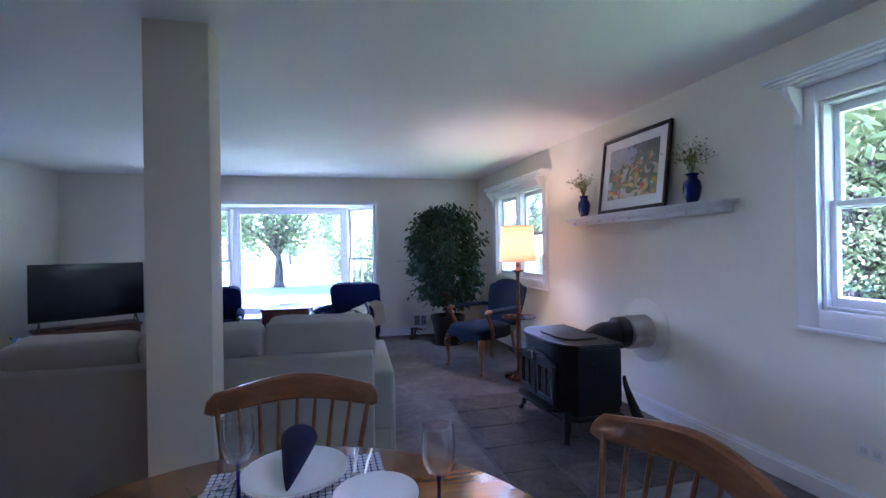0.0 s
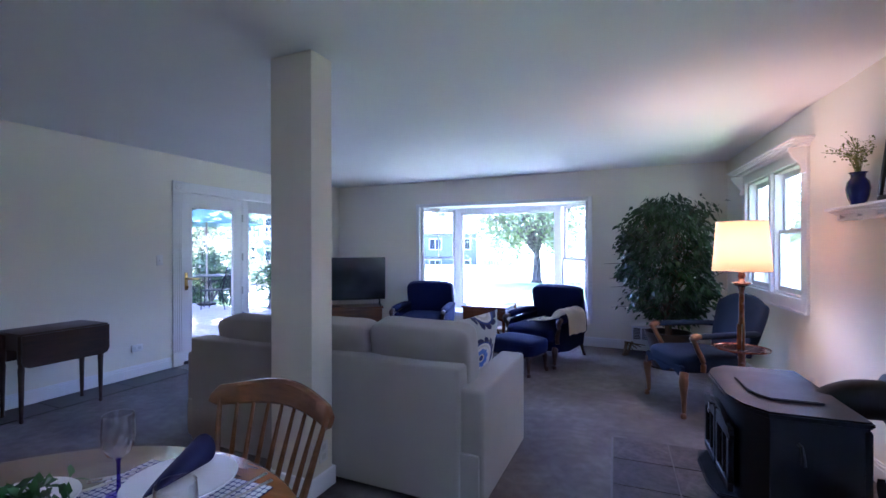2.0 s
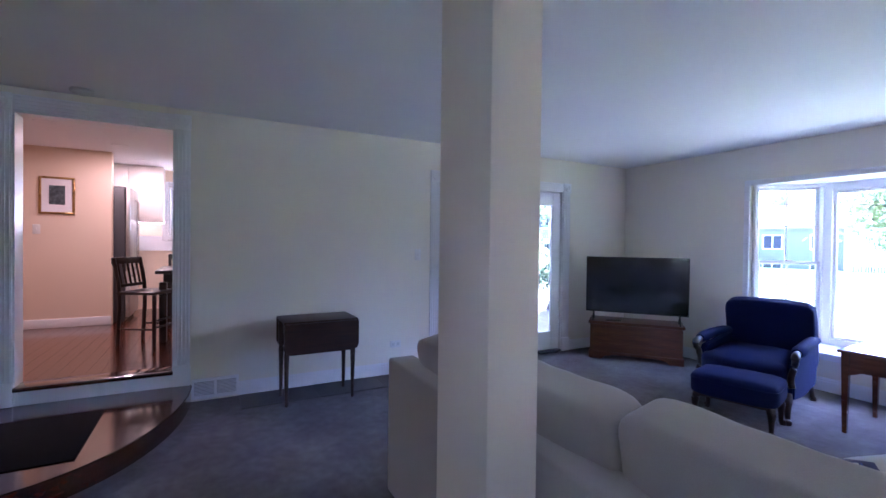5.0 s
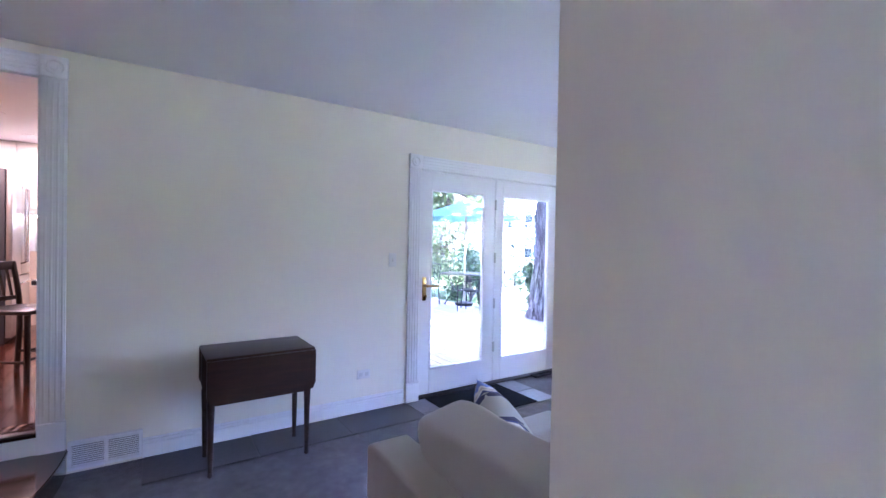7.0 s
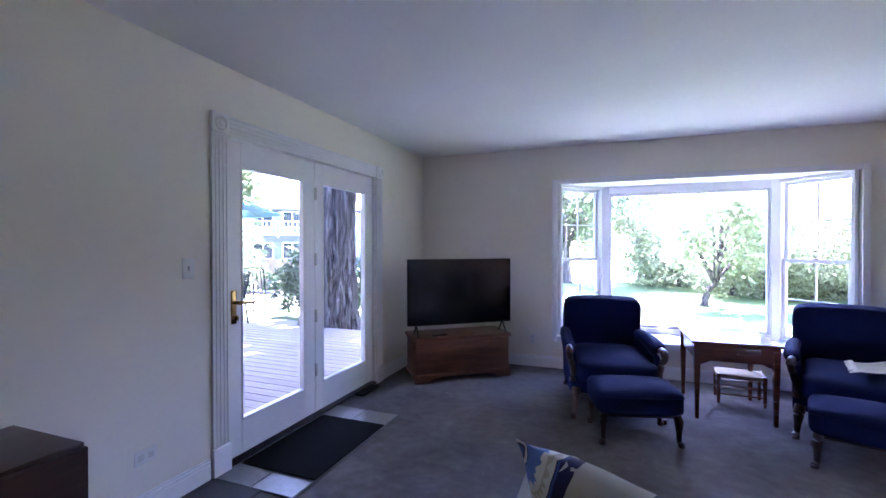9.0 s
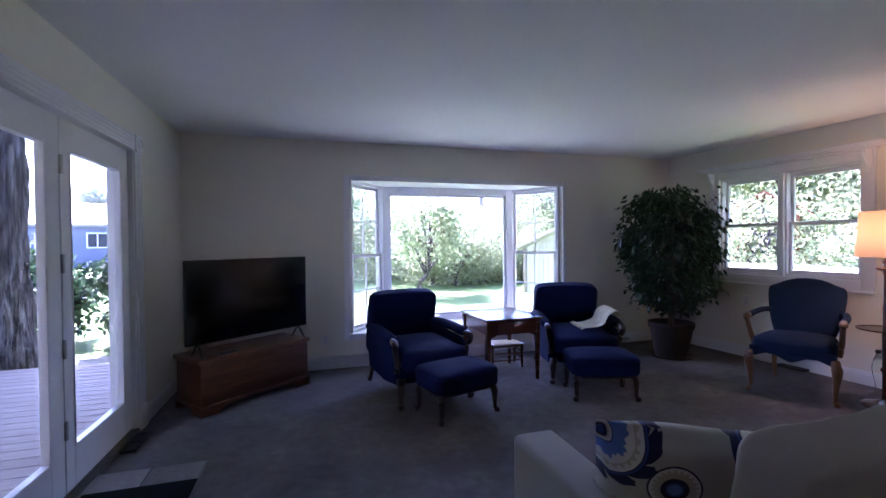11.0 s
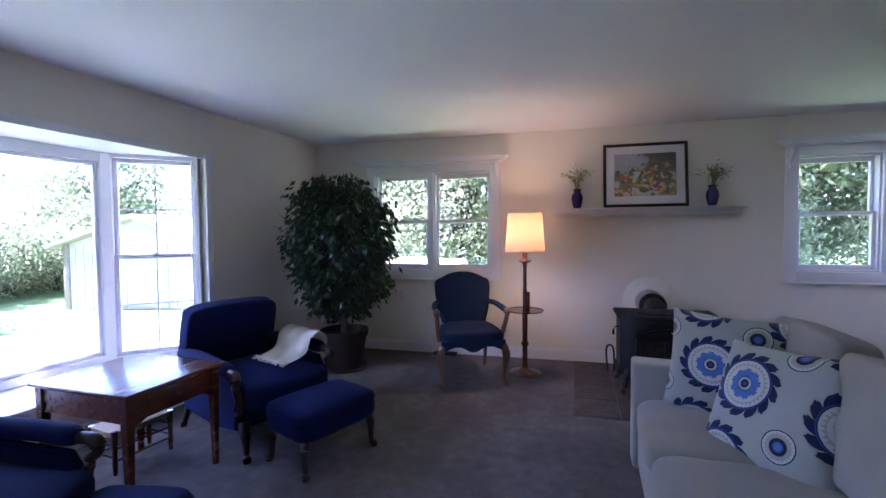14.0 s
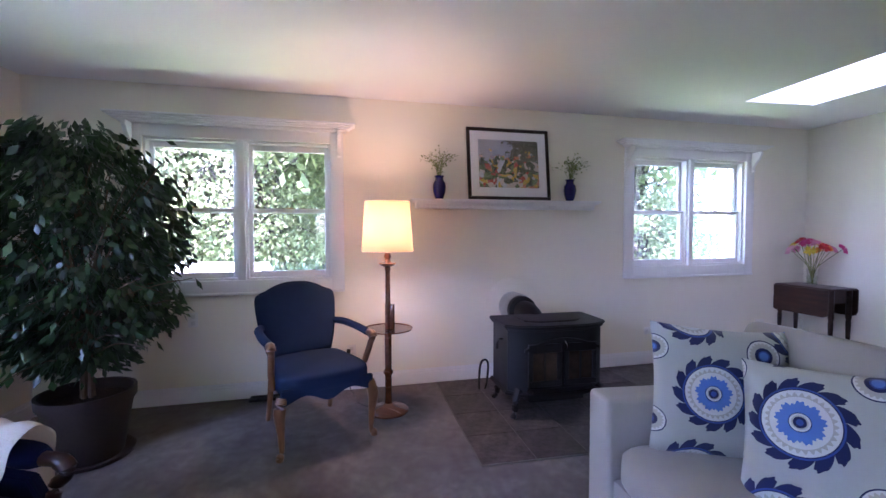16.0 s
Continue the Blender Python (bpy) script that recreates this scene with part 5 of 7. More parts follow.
def painting_mat():
    m = bpy.data.materials.new("flower_watercolour")
    t, b = nodes_of(m)
    v = coords(t)
    warp = t.nodes.new("ShaderNodeTexNoise")
    warp.inputs["Scale"].default_value = 9
    link(t, v, warp.inputs["Vector"])
    vm = t.nodes.new("ShaderNodeMix")
    vm.data_type = "VECTOR"
    vm.inputs[0].default_value = 0.12
    link(t, v, vm.inputs[4])
    link(t, warp.outputs["Color"], vm.inputs[5])
    vo = t.nodes.new("ShaderNodeTexVoronoi")
    vo.inputs["Scale"].default_value = 30
    link(t, vm.outputs[1], vo.inputs["Vector"])
    r = t.nodes.new("ShaderNodeSeparateColor")
    link(t, vo.outputs["Color"], r.inputs[0])
    n = t.nodes.new("ShaderNodeValToRGB")
    n.color_ramp.interpolation = "CONSTANT"
    stops = [(0.0, (0.03, 0.07, 0.03)), (0.28, (0.10, 0.18, 0.06)), (0.42, (0.72, 0.48, 0.03)), (0.53, (0.60, 0.04, 0.03)), (0.64, (0.70, 0.60, 0.55)), (0.74, (0.65, 0.22, 0.10)), (0.82, (0.62, 0.66, 0.72)), (0.91, (0.20, 0.30, 0.12))]
    e = n.color_ramp.elements
    while len(e) < len(stops):
        e.new(0.5)
    for k, (p, c) in enumerate(stops):
        e[k].position, e[k].color = p, (*c, 1)
    link(t, r.outputs[0], n.inputs[0])
    sep = t.nodes.new("ShaderNodeSeparateXYZ")
    link(t, v, sep.inputs[0])
    # sky above on one side, dark foliage on the other
    big = noise_node(t, 7, 4, v)
    up = mathn(t, "GREATER_THAN", mathn(t, "ADD", sep.outputs[2], mathn(t, "MULTIPLY", noise_node(t, 13, 5, v, 0.65), 0.6)), 0.36)
    side = mathn(t, "GREATER_THAN", mathn(t, "ADD", sep.outputs[0], mathn(t, "MULTIPLY", noise_node(t, 11, 5, v, 0.65), 0.7)), 0.36)
    bg = mixc(t, side, mixc(t, big, (0.18, 0.28, 0.55), (0.62, 0.62, 0.64)), mixc(t, big, (0.02, 0.03, 0.03), (0.10, 0.14, 0.08)))
    col = mixc(t, up, n.outputs[0], bg)
    col = mixc(t, mathn(t, "MULTIPLY", noise_node(t, 26, 4, v, 0.7), 0.62), col, mixc(t, noise_node(t, 9, 3, v), (0.16, 0.20, 0.14), (0.66, 0.58, 0.50)))
    link(t, col, b.inputs["Base Color"])
    b.inputs["Roughness"].default_value = 0.7
    return m


pic = thing("framed_picture", "dark-framed watercolour of garden flowers leaning on the shelf", "picture")
fw, fh = 0.78, 0.645
bm = bmesh.new()
for b in ((-fw / 2, fw / 2, fh - 0.028, fh), (-fw / 2, fw / 2, 0, 0.028), (-fw / 2, -fw / 2 + 0.028, 0.028, fh - 0.028), (fw / 2 - 0.028, fw / 2, 0.028, fh - 0.028)):
    box(bm, b[0], b[1], -0.022, 0.004, b[2], b[3], 0.005)
part("frame", bm, DARKOAK, pic, "dark brown wooden frame")
part("backing", cbox(-fw / 2 + 0.01, fw / 2 - 0.01, -0.004, 0.002, 0.01, fh - 0.01), DARKOAK, pic)
part("mount", cbox(-fw / 2 + 0.026, fw / 2 - 0.026, -0.008, -0.004, 0.026, fh - 0.026), CHINA, pic, "white card mount")
art = part("print", cbox(-0.285, 0.285, -0.0005, 0.0005, -0.215, 0.215), painting_mat(), pic, "watercolour of bright flowers")
art.location = (0, -0.0095, 0.325)
gl = part("glass", cbox(-fw / 2 + 0.026, fw / 2 - 0.026, -0.0145, -0.0125, 0.026, fh - 0.026), glass_mat("picture_glass", 0.5), pic)
gl.visible_shadow = False
pic.matrix_basis = ASKEW @ pose(R - 0.085, 4.075, 1.611, -7, 0, -90)


def wisp_plant(bm, n, r, h, base):
    """Fine stems with tiny leaflets."""
    leaves = bmesh.new()
    for _ in range(n):
        a, tilt = random.uniform(0, 2 * math.pi), random.uniform(0.2, 1.0)
        end = Vector((math.cos(a) * r * tilt, math.sin(a) * r * tilt, base + h * random.uniform(0.55, 1.0) * (1.1 - 0.4 * tilt)))
        p0 = Vector((0, 0, base - 0.04))
        pts = smooth_path([p0, Vector((end.x * 0.3, end.y * 0.3, base + (end.z - base) * 0.7)), end], 3)
        tube(bm, pts, 0.0012, 4)
        for k in range(9):
            f = 0.45 + 0.55 * k / 8
            p = pts[min(int(f * (len(pts) - 1)), len(pts) - 1)] + Vector([random.gauss(0, 0.018) for _ in range(3)])
            card(leaves, p, 0.009, 0.007)
    return leaves


def card(bm, p, l, w, direction=None):
    """A small folded leaf."""
    d = Vector(direction) if direction is not None else Vector([random.gauss(0, 1) for _ in range(3)])
    d = d.normalized()
    s = d.cross(Vector([random.gauss(0, 1) for _ in range(3)])).normalized()
    u = d.cross(s)
    a, b = p - d * l, p + d * l
    mid = p + u * w * 0.25
    v = [bm.verts.new(q) for q in (a, mid + s * w, b, mid - s * w)]
    bm.faces.new((v[0], v[1], v[2]))
    bm.faces.new((v[0], v[2], v[3]))


GREENISH = leafy("dill_green", (0.09, 0.13, 0.03), (0.30, 0.33, 0.10), 0.6, 0.3)


def shelf_vase(y, label):
    v = thing("vase", label, "vase", "blue vases on the shelf")
    part("body", turned([(0.030, 0), (0.034, 0.004), (0.05, 0.05), (0.058, 0.10), (0.052, 0.14), (0.034, 0.165), (0.034, 0.185), (0.045, 0.198), (0.042, 0.198), (0.03, 0.18)], 28, None, False), COBALT, v)
    st = bmesh.new()
    lv = wisp_plant(st, 26, 0.21, 0.24, 0.19)
    tagged(part("stems", st, GREENISH, v), kind="stuff")
    tagged(part("sprigs", lv, GREENISH, v), "feathery green sprigs", kind="stuff")
    v.matrix_basis = ASKEW @ pose(R - 0.068, y, 1.61, 0, 0, random.uniform(0, 360))


shelf_vase(4.72, "cobalt blue vase with feathery yellow-green sprigs")
shelf_vase(3.475, "cobalt blue vase with feathery green sprigs")

# ---- ficus ----
fic = thing("potted_ficus", "tall leafy ficus tree in a dark brown pot", "potted plant")
part("saucer", turned([(0.17, 0), (0.22, 0.006), (0.23, 0.028), (0.22, 0.028), (0.2, 0.012), (0.01, 0.012)], 32), POT, fic)
part("pot", turned([(0.165, 0.012), (0.17, 0.02), (0.222, 0.315), (0.242, 0.345), (0.244, 0.40), (0.226, 0.40), (0.215, 0.34), (0.01, 0.33)], 36), POT, fic, "dark brown tapered pot")
part("soil", turned([(0.214, 0.342), (0.12, 0.356), (0.01, 0.36)], 24), SOIL, fic)
bm = bmesh.new()
tips = []
for k in range(5):
    a = k * 1.26
    top = Vector((0.10 * math.cos(a + 1.5), 0.10 * math.sin(a + 1.5), 1.05 + 0.1 * k))
    part("stem", rod(smooth_path([(0.03 * math.cos(a), 0.03 * math.sin(a), 0.31), (0.025 * math.cos(a + 1), 0.025 * math.sin(a + 1), 0.7), top], 5), [0.014 - 0.0009 * i for i in range(11)], 7), BARK, fic)
    for j in range(16):
        f = 0.25 + 0.75 * j / 15
        p = Vector((0, 0, 0.31)).lerp(top, f)
        b = random.uniform(0, 2 * math.pi)
        zz = p.z
        reach = random.uniform(0.25, 0.56) * (0.75 + 0.5 * math.sin(min(1, (zz - 0.3) / 1.0) * math.pi))
        if zz > 1.35:
            reach *= 0.6
        q = p + Vector((math.cos(b) * reach, math.sin(b) * reach, min(random.uniform(0.05, 0.75) * (0.4 + f), 1.85 - zz)))
        path = smooth_path([p, p.lerp(q, 0.5) + Vector((0, 0, 0.07)), q], 4)
        tube(bm, path, [0.006 - 0.0005 * i for i in range(9)], 5)
        tips += [pt for pt in path[3:] if pt.z < 1.85 and math.hypot(pt.x, pt.y) < 0.5]
tagged(part("branchwork", bm, BARK, fic), kind="stuff")
bm = bmesh.new()
rnd = random.Random(4)
tufts = []
for k in range(150):
    a, u = rnd.uniform(0, 2 * math.pi), -0.98 + 1.96 * (k + rnd.random()) / 150
    r = 0.50 * (max(0.0, 1 - abs(u) ** 2.3)) ** 0.5 * (1.0 + 0.08 * u) * rnd.uniform(0.72, 1.04)
    r *= 0.93 + 0.22 * noise.noise(Vector((math.cos(a) * 1.6, math.sin(a) * 1.6, u * 2.4)))
    tufts.append((Vector((r * math.cos(a), r * math.sin(a), 1.23 + 0.68 * u)), rnd.uniform(0.045, 0.085)))
made = 0
while made < 7600:
    if rnd.random() < 0.16:
        p = rnd.choice(tips) + Vector([rnd.gauss(0, 0.05) for _ in range(3)])
    else:
        c, spread = rnd.choice(tufts)
        p = c + Vector((rnd.gauss(0, spread), rnd.gauss(0, spread), rnd.gauss(-0.02, spread * 0.8)))
    if p.z < 0.46 or p.z > 2.03 or math.hypot(p.x, p.y) > 0.64:
        continue
    out = Vector((p.x, p.y, 0)).normalized() * 0.7 + Vector((rnd.gauss(0, 0.35), rnd.gauss(0, 0.35), -0.75 + rnd.gauss(0, 0.3)))
    card(bm, p, rnd.uniform(0.026, 0.046), rnd.uniform(0.013, 0.021), out)
    made += 1
tagged(part("foliage", bm, FICUS, fic, angle=180), "dense pointed dark green leaves", kind="stuff")
fic.matrix_basis = pose(1.995, 6.968, 0, 0, 0, 20)
dw = thing("driftwood", "twisted pale root beside the plant pot", "driftwood")
for k in range(4):
    part("root", rod(smooth_path([(0.02 * k, 0, 0.012), (0.05 + 0.03 * k, 0.06 * math.sin(k), 0.10 + 0.02 * k), (0.12, 0.1 - 0.05 * k, 0.16), (0.2 + 0.02 * k, 0.06 - 0.05 * k, 0.05 + 0.03 * k)], 4), [0.016, 0.015, 0.014, 0.013, 0.012, 0.012, 0.011, 0.01, 0.009, 0.008, 0.007, 0.006, 0.004], 7), BARK, dw)
dw.matrix_basis = pose(1.50, 7.28, 0, 0, 0, 40)

# ---- dining table and chairs ----
TX, TY, TZ, TR = 0.516, 1.626, 0.735, 0.68
dt = thing("dining_table", "round honey-coloured pedestal dining table, laid for a meal", "dining table")
part("tabletop", turned([(TR - 0.03, TZ - 0.032), (TR - 0.008, TZ - 0.026), (TR, TZ - 0.014), (TR - 0.004, TZ - 0.004), (TR - 0.012, TZ)], 72), TABLEWOOD, dt)
part("apron", turned([(TR - 0.16, TZ - 0.09), (TR - 0.15, TZ - 0.032)], 48), TABLEWOOD, dt)
part("pedestal", turned([(0.11, 0.10), (0.12, 0.16), (0.07, 0.22), (0.06, 0.34), (0.085, 0.45), (0.07, 0.56), (0.11, 0.62), (0.12, TZ - 0.032)], 28), TABLEWOOD, dt)
for k in range(4):
    a = radians(45 + 90 * k)
    path = smooth_path([(0.08 * math.cos(a), 0.08 * math.sin(a), 0.17), (0.22 * math.cos(a), 0.22 * math.sin(a), 0.13), (0.36 * math.cos(a), 0.36 * math.sin(a), 0.04), (0.42 * math.cos(a), 0.42 * math.sin(a), 0.022)], 4)
    part("foot", rod(path, [0.045, 0.045, 0.043, 0.04, 0.038, 0.036, 0.034, 0.032, 0.03, 0.028, 0.026, 0.024, 0.022], 10), TABLEWOOD, dt)
dt.matrix_basis = pose(TX, TY, 0)


def spindle_chair(m, label):
    """Windsor-style chair; front towards -y, crest at the back."""
    c = thing("dining_chair", label, "dining chair", "spindle-back chairs round the table")
    seat = soft(0.43, 0.42, 0.045, 4, 10, 0.1, Matrix.Translation((0, 0, 0.435)))
    for v in seat.verts:
        if v.co.z > 0.44:
            v.co.z -= 0.012 * max(0, 1 - (v.co.x / 0.16) ** 2) * max(0, 1 - (v.co.y / 0.16) ** 2)
    part("seat", seat, MAPLE, c)
    # crest rail: bowed in plan, serpentine above
    bm = bmesh.new()
    n = 28
    ring = []
    for k in range(n + 1):
        u = 2 * k / n - 1
        x = 0.272 * u
        y = 0.30 - 0.075 * u * u
        zt = 0.885 + 0.014 * math.cos(u * math.pi) - 0.008 * abs(u) ** 3 - (0.02 if abs(u) > 0.97 else 0)
        zb = 0.816 + 0.010 * math.cos(u * math.pi * 0.9) - 0.012 + (0.012 if abs(u) > 0.97 else 0)
        th = 0.0125
        lean = 0.012
        q = [(y - th, zb + 0.008), (y - th + lean * 0.7, zt - 0.01), (y - th * 0.4 + lean, zt), (y + th * 0.4 + lean, zt), (y + th + lean * 0.7, zt - 0.01), (y + th, zb + 0.008), (y + th * 0.4, zb), (y - th * 0.4, zb)]
        ring.append([bm.verts.new((x, a, b)) for a, b in q])
    for a, b in zip(ring, ring[1:]):
        for k in range(8):
            bm.faces.new((a[k], a[(k + 1) % 8], b[(k + 1) % 8], b[k]))
    bm.faces.new(ring[0])
    bm.faces.new(list(reversed(ring[-1])))
    part("crest_rail", bm, MAPLE, c, "curved wooden crest rail")
    for k in range(9):
        u = -0.9 + 1.8 * k / 8
        top = (0.272 * u, 0.30 - 0.075 * u * u, 0.828)
        bot = (0.19 * u, 0.175 - 0.03 * u * u, 0.45)
        mid = tuple((p + q) / 2 for p, q in zip(top, bot))
        thick = 0.009 if 0 < k < 8 else 0.012
        part("spindle", rod([bot, tuple((p + q) / 2 for p, q in zip(bot, mid)), mid, tuple((p + q) / 2 for p, q in zip(top, mid)), top], [thick * 0.8, thick * 1.15, thick, thick * 0.8, thick * 0.65], 8), MAPLE, c)
    for sx in (-1, 1):
        for sy in (-1, 1):
            part("leg", rod([(sx * 0.15, sy * 0.14, 0.42), (sx * 0.165, sy * 0.16, 0.3), (sx * 0.185, sy * 0.18, 0.14), (sx * 0.20, sy * 0.20, 0.0)], [0.015, 0.019, 0.016, 0.011], 10), MAPLE, c)
        part("stretcher", rod([(sx * 0.182, -0.178, 0.16), (sx * 0.182, 0, 0.16), (sx * 0.182, 0.178, 0.16)], [0.008, 0.012, 0.008], 8), MAPLE, c)
    part("stretcher", rod([(-0.18, 0, 0.16), (0, 0, 0.16), (0.18, 0, 0.16)], [0.008, 0.012, 0.008], 8), MAPLE, c)
    c.matrix_basis = m
    return c


chair_a = spindle_chair(pose(0.512, 2.215, 0, 0, 0, -2), "honey maple spindle-back dining chair pushed to the table")
tagged(copy_thing(chair_a, pose(1.175, 1.735, 0, 0, 0, -83)), "honey maple spindle-back dining chair near the stove side")
tagged(copy_thing(chair_a, pose(0.0, 1.71, 0, 0, 0, 80)), "honey maple spindle-back dining chair facing the step")

# ---- table setting ----
def lattice_mat():
    m = bpy.data.materials.new("blue_lattice_cloth")
    t, b = nodes_of(m)
    v = coords(t)
    sep = t.nodes.new("ShaderNodeSeparateXYZ")
    link(t, v, sep.inputs[0])
    k = 2 * math.pi / 0.034
    sx = mathn(t, "SINE", mathn(t, "MULTIPLY", mathn(t, "ADD", sep.outputs[0], sep.outputs[1]), k))
    sy = mathn(t, "SINE", mathn(t, "MULTIPLY", mathn(t, "SUBTRACT", sep.outputs[0], sep.outputs[1]), k))
    f = mathn(t, "ABSOLUTE", mathn(t, "ADD", sx, mathn(t, "MULTIPLY", sy, 0.9)))
    col = mixc(t, mathn(t, "LESS_THAN", f, 0.36), (0.62, 0.63, 0.68), (0.03, 0.04, 0.19))
    link(t, col, b.inputs["Base Color"])
    b.inputs["Roughness"].default_value = 0.9
    bump(t, b, noise_node(t, 400, 2, v), 0.3, 0.001)
    return m


LATTICE = lattice_mat()


def table_at(x, y, z=0.0, rz=0):
    return pose(x + 0.012, y + 0.075, TZ + z, 0, 0, rz)


pm = thing("placemat", "blue and white lattice placemat under a dinner plate", "placemat")
part("cloth", cbox(-0.22, 0.22, -0.16, 0.16, 0, 0.003), LATTICE, pm)
pm.matrix_basis = table_at(0.565, 1.955, 0.0005, 4)


def dinner_plate(x, y, r, z, label):
    p = thing("plate", label, "plate")
    part("dish", turned([(r * 0.5, 0), (r * 0.62, 0.002), (r * 0.95, 0.018), (r, 0.021), (r * 0.985, 0.024), (r * 0.9, 0.019), (r * 0.66, 0.007), (0.001, 0.006)], 48), CHINA, p)
    p.matrix_basis = table_at(x, y, z)


dinner_plate(0.553, 2.035, 0.135, 0.0036, "white china dinner plate holding a folded napkin")
dinner_plate(0.752, 1.875, 0.10, 0.0036, "white china side plate")
dinner_plate(0.30, 1.80, 0.125, 0.001, "white china plate with green leaves on it")
dinner_plate(0.62, 1.10, 0.13, 0.001, "white china dinner plate")
nk = thing("napkin", "navy napkin folded to a cone on a plate", "napkin")
bm = bmesh.new()
rings = []
for k in range(7):
    f = k / 6
    rr = 0.004 + 0.052 * f ** 0.85
    y = -0.125 + 0.19 * f
    rings.append([bm.verts.new((rr * 1.05 * math.cos(a), y + 0.01 * math.sin(a) * f, 0.012 + rr * 0.75 + rr * 0.8 * math.sin(a) + 0.03 * f)) for a in [2 * math.pi * j / 20 for j in range(20)]])
for a, b in zip(rings, rings[1:]):
    for j in range(20):
        bm.faces.new((a[j], a[(j + 1) % 20], b[(j + 1) % 20], b[j]))
bm.faces.new(rings[0])
part("cone", bm, NAVY, nk)
part("inner_fold", merged(soft(0.08, 0.03, 0.05, 4, 6, 0, Matrix.Translation((0.002, 0.058, 0.082)) @ Matrix.Rotation(radians(-20), 4, "X"))), WHITECLOTH, nk, "pale grey inner fold")
nk.matrix_basis = table_at(0.553, 2.045, 0.009, -4) @ Matrix.Scale(0.82, 4)


def wine_glass(x, y, label, h=0.205):
    g = thing("wine_glass", label, "wine glass", "wine glasses on the table")
    part("foot", turned([(0.036, 0), (0.036, 0.002), (0.012, 0.006), (0.005, 0.012)], 28), COBALTGLASS, g, "cobalt blue glass foot")
    part("stem", turned([(0.005, 0.012), (0.004, 0.05), (0.0045, 0.085), (0.007, 0.092)], 14), COBALTGLASS, g, "cobalt blue glass stem")
    part("bowl", turned([(0.004, 0.092), (0.024, 0.104), (0.035, 0.128), (0.0375, 0.155), (0.034, h), (0.0325, h), (0.0355, 0.155), (0.033, 0.129), (0.022, 0.107), (0.001, 0.098)], 32, None, False), CLEAR, g, "clear glass bowl")
    g.matrix_basis = table_at(x, y)


wine_glass(0.437, 1.95, "clear wine glass on a cobalt blue stem")
wine_glass(0.885, 1.79, "clear wine glass on a cobalt blue stem")


def fork(m, tines=True):
    f = thing("fork" if tines else "knife", "polished steel fork beside the plate" if tines else "polished steel table knife", "cutlery")
    bm = rod([(0, -0.10, 0.004), (0, -0.03, 0.006), (0, 0.03, 0.006), (0, 0.055, 0.005)], [0.007, 0.005, 0.0035, 0.006], 8, 0.35)
    part("handle", bm, CHROME, f)
    if tines:
        bm = cbox(-0.011, 0.011, 0.05, 0.068, 0.003, 0.0055, 0.001)
        for k in range(4):
            tube(bm, [(-0.0095 + k * 0.0063, 0.066, 0.004), (-0.0095 + k * 0.0063, 0.10, 0.007)], 0.0014, 5)
        part("tines", bm, CHROME, f)
    else:
        part("blade", outline([(-0.008, 0.05), (0.008, 0.05), (0.009, 0.12), (0.0, 0.15), (-0.007, 0.13)], 0.0015, "z", 0, Matrix.Translation((0, 0, 0.004))), CHROME, f)
    f.matrix_basis = m


fork(table_at(0.735, 2.05, 0.003, 172))
fork(table_at(0.705, 2.07, 0.003, 178))
fork(table_at(0.385, 2.01, 0.002, 160), False)
fork(table_at(0.365, 2.03, 0.002, 150))
sp = thing("herb_sprig", "sprig of dark green leaves on a plate", "garnish")
bm = bmesh.new()
for k in range(70):
    card(bm, Vector((random.gauss(0.02, 0.05), random.gauss(0, 0.04), 0.035 + abs(random.gauss(0, 0.018)))), 0.022, 0.012)
part("leaves", bm, leafy("herb_leaf", (0.02, 0.07, 0.02), (0.06, 0.16, 0.05)), sp)
part("stalk", rod([(-0.06, 0, 0.022), (0.0, 0.01, 0.03), (0.09, -0.01, 0.035)], 0.003, 6), GREENISH, sp)
sp.matrix_basis = table_at(0.34, 1.80, 0.0, 20)

# flowers on the second drop-leaf table
fv = thing("flower_vase", "clear glass vase of pink, red and yellow flowers", "vase")
part("glass_body", turned([(0.04, 0), (0.045, 0.01), (0.05, 0.08), (0.045, 0.13), (0.055, 0.17), (0.052, 0.17), (0.042, 0.13), (0.046, 0.08), (0.04, 0.012), (0.001, 0.01)], 28, None, False), CLEAR, fv)
part("water", turned([(0.001, 0.012), (0.04, 0.014), (0.045, 0.08), (0.044, 0.10), (0.001, 0.10)], 20, None, False), glass_mat("water", 0.6, (0.85, 0.92, 0.85)), fv)
fc = [(0.62, 0.05, 0.22), (0.70, 0.25, 0.42), (0.78, 0.62, 0.06), (0.55, 0.02, 0.03), (0.75, 0.30, 0.03), (0.80, 0.45, 0.55)]
mats = [plain("petal_%s" % n, c, 0.7, var=0.2) for n, c in zip(("magenta", "pink", "yellow", "red", "orange", "blush"), fc)]
stems = bmesh.new()
r2 = random.Random(9)
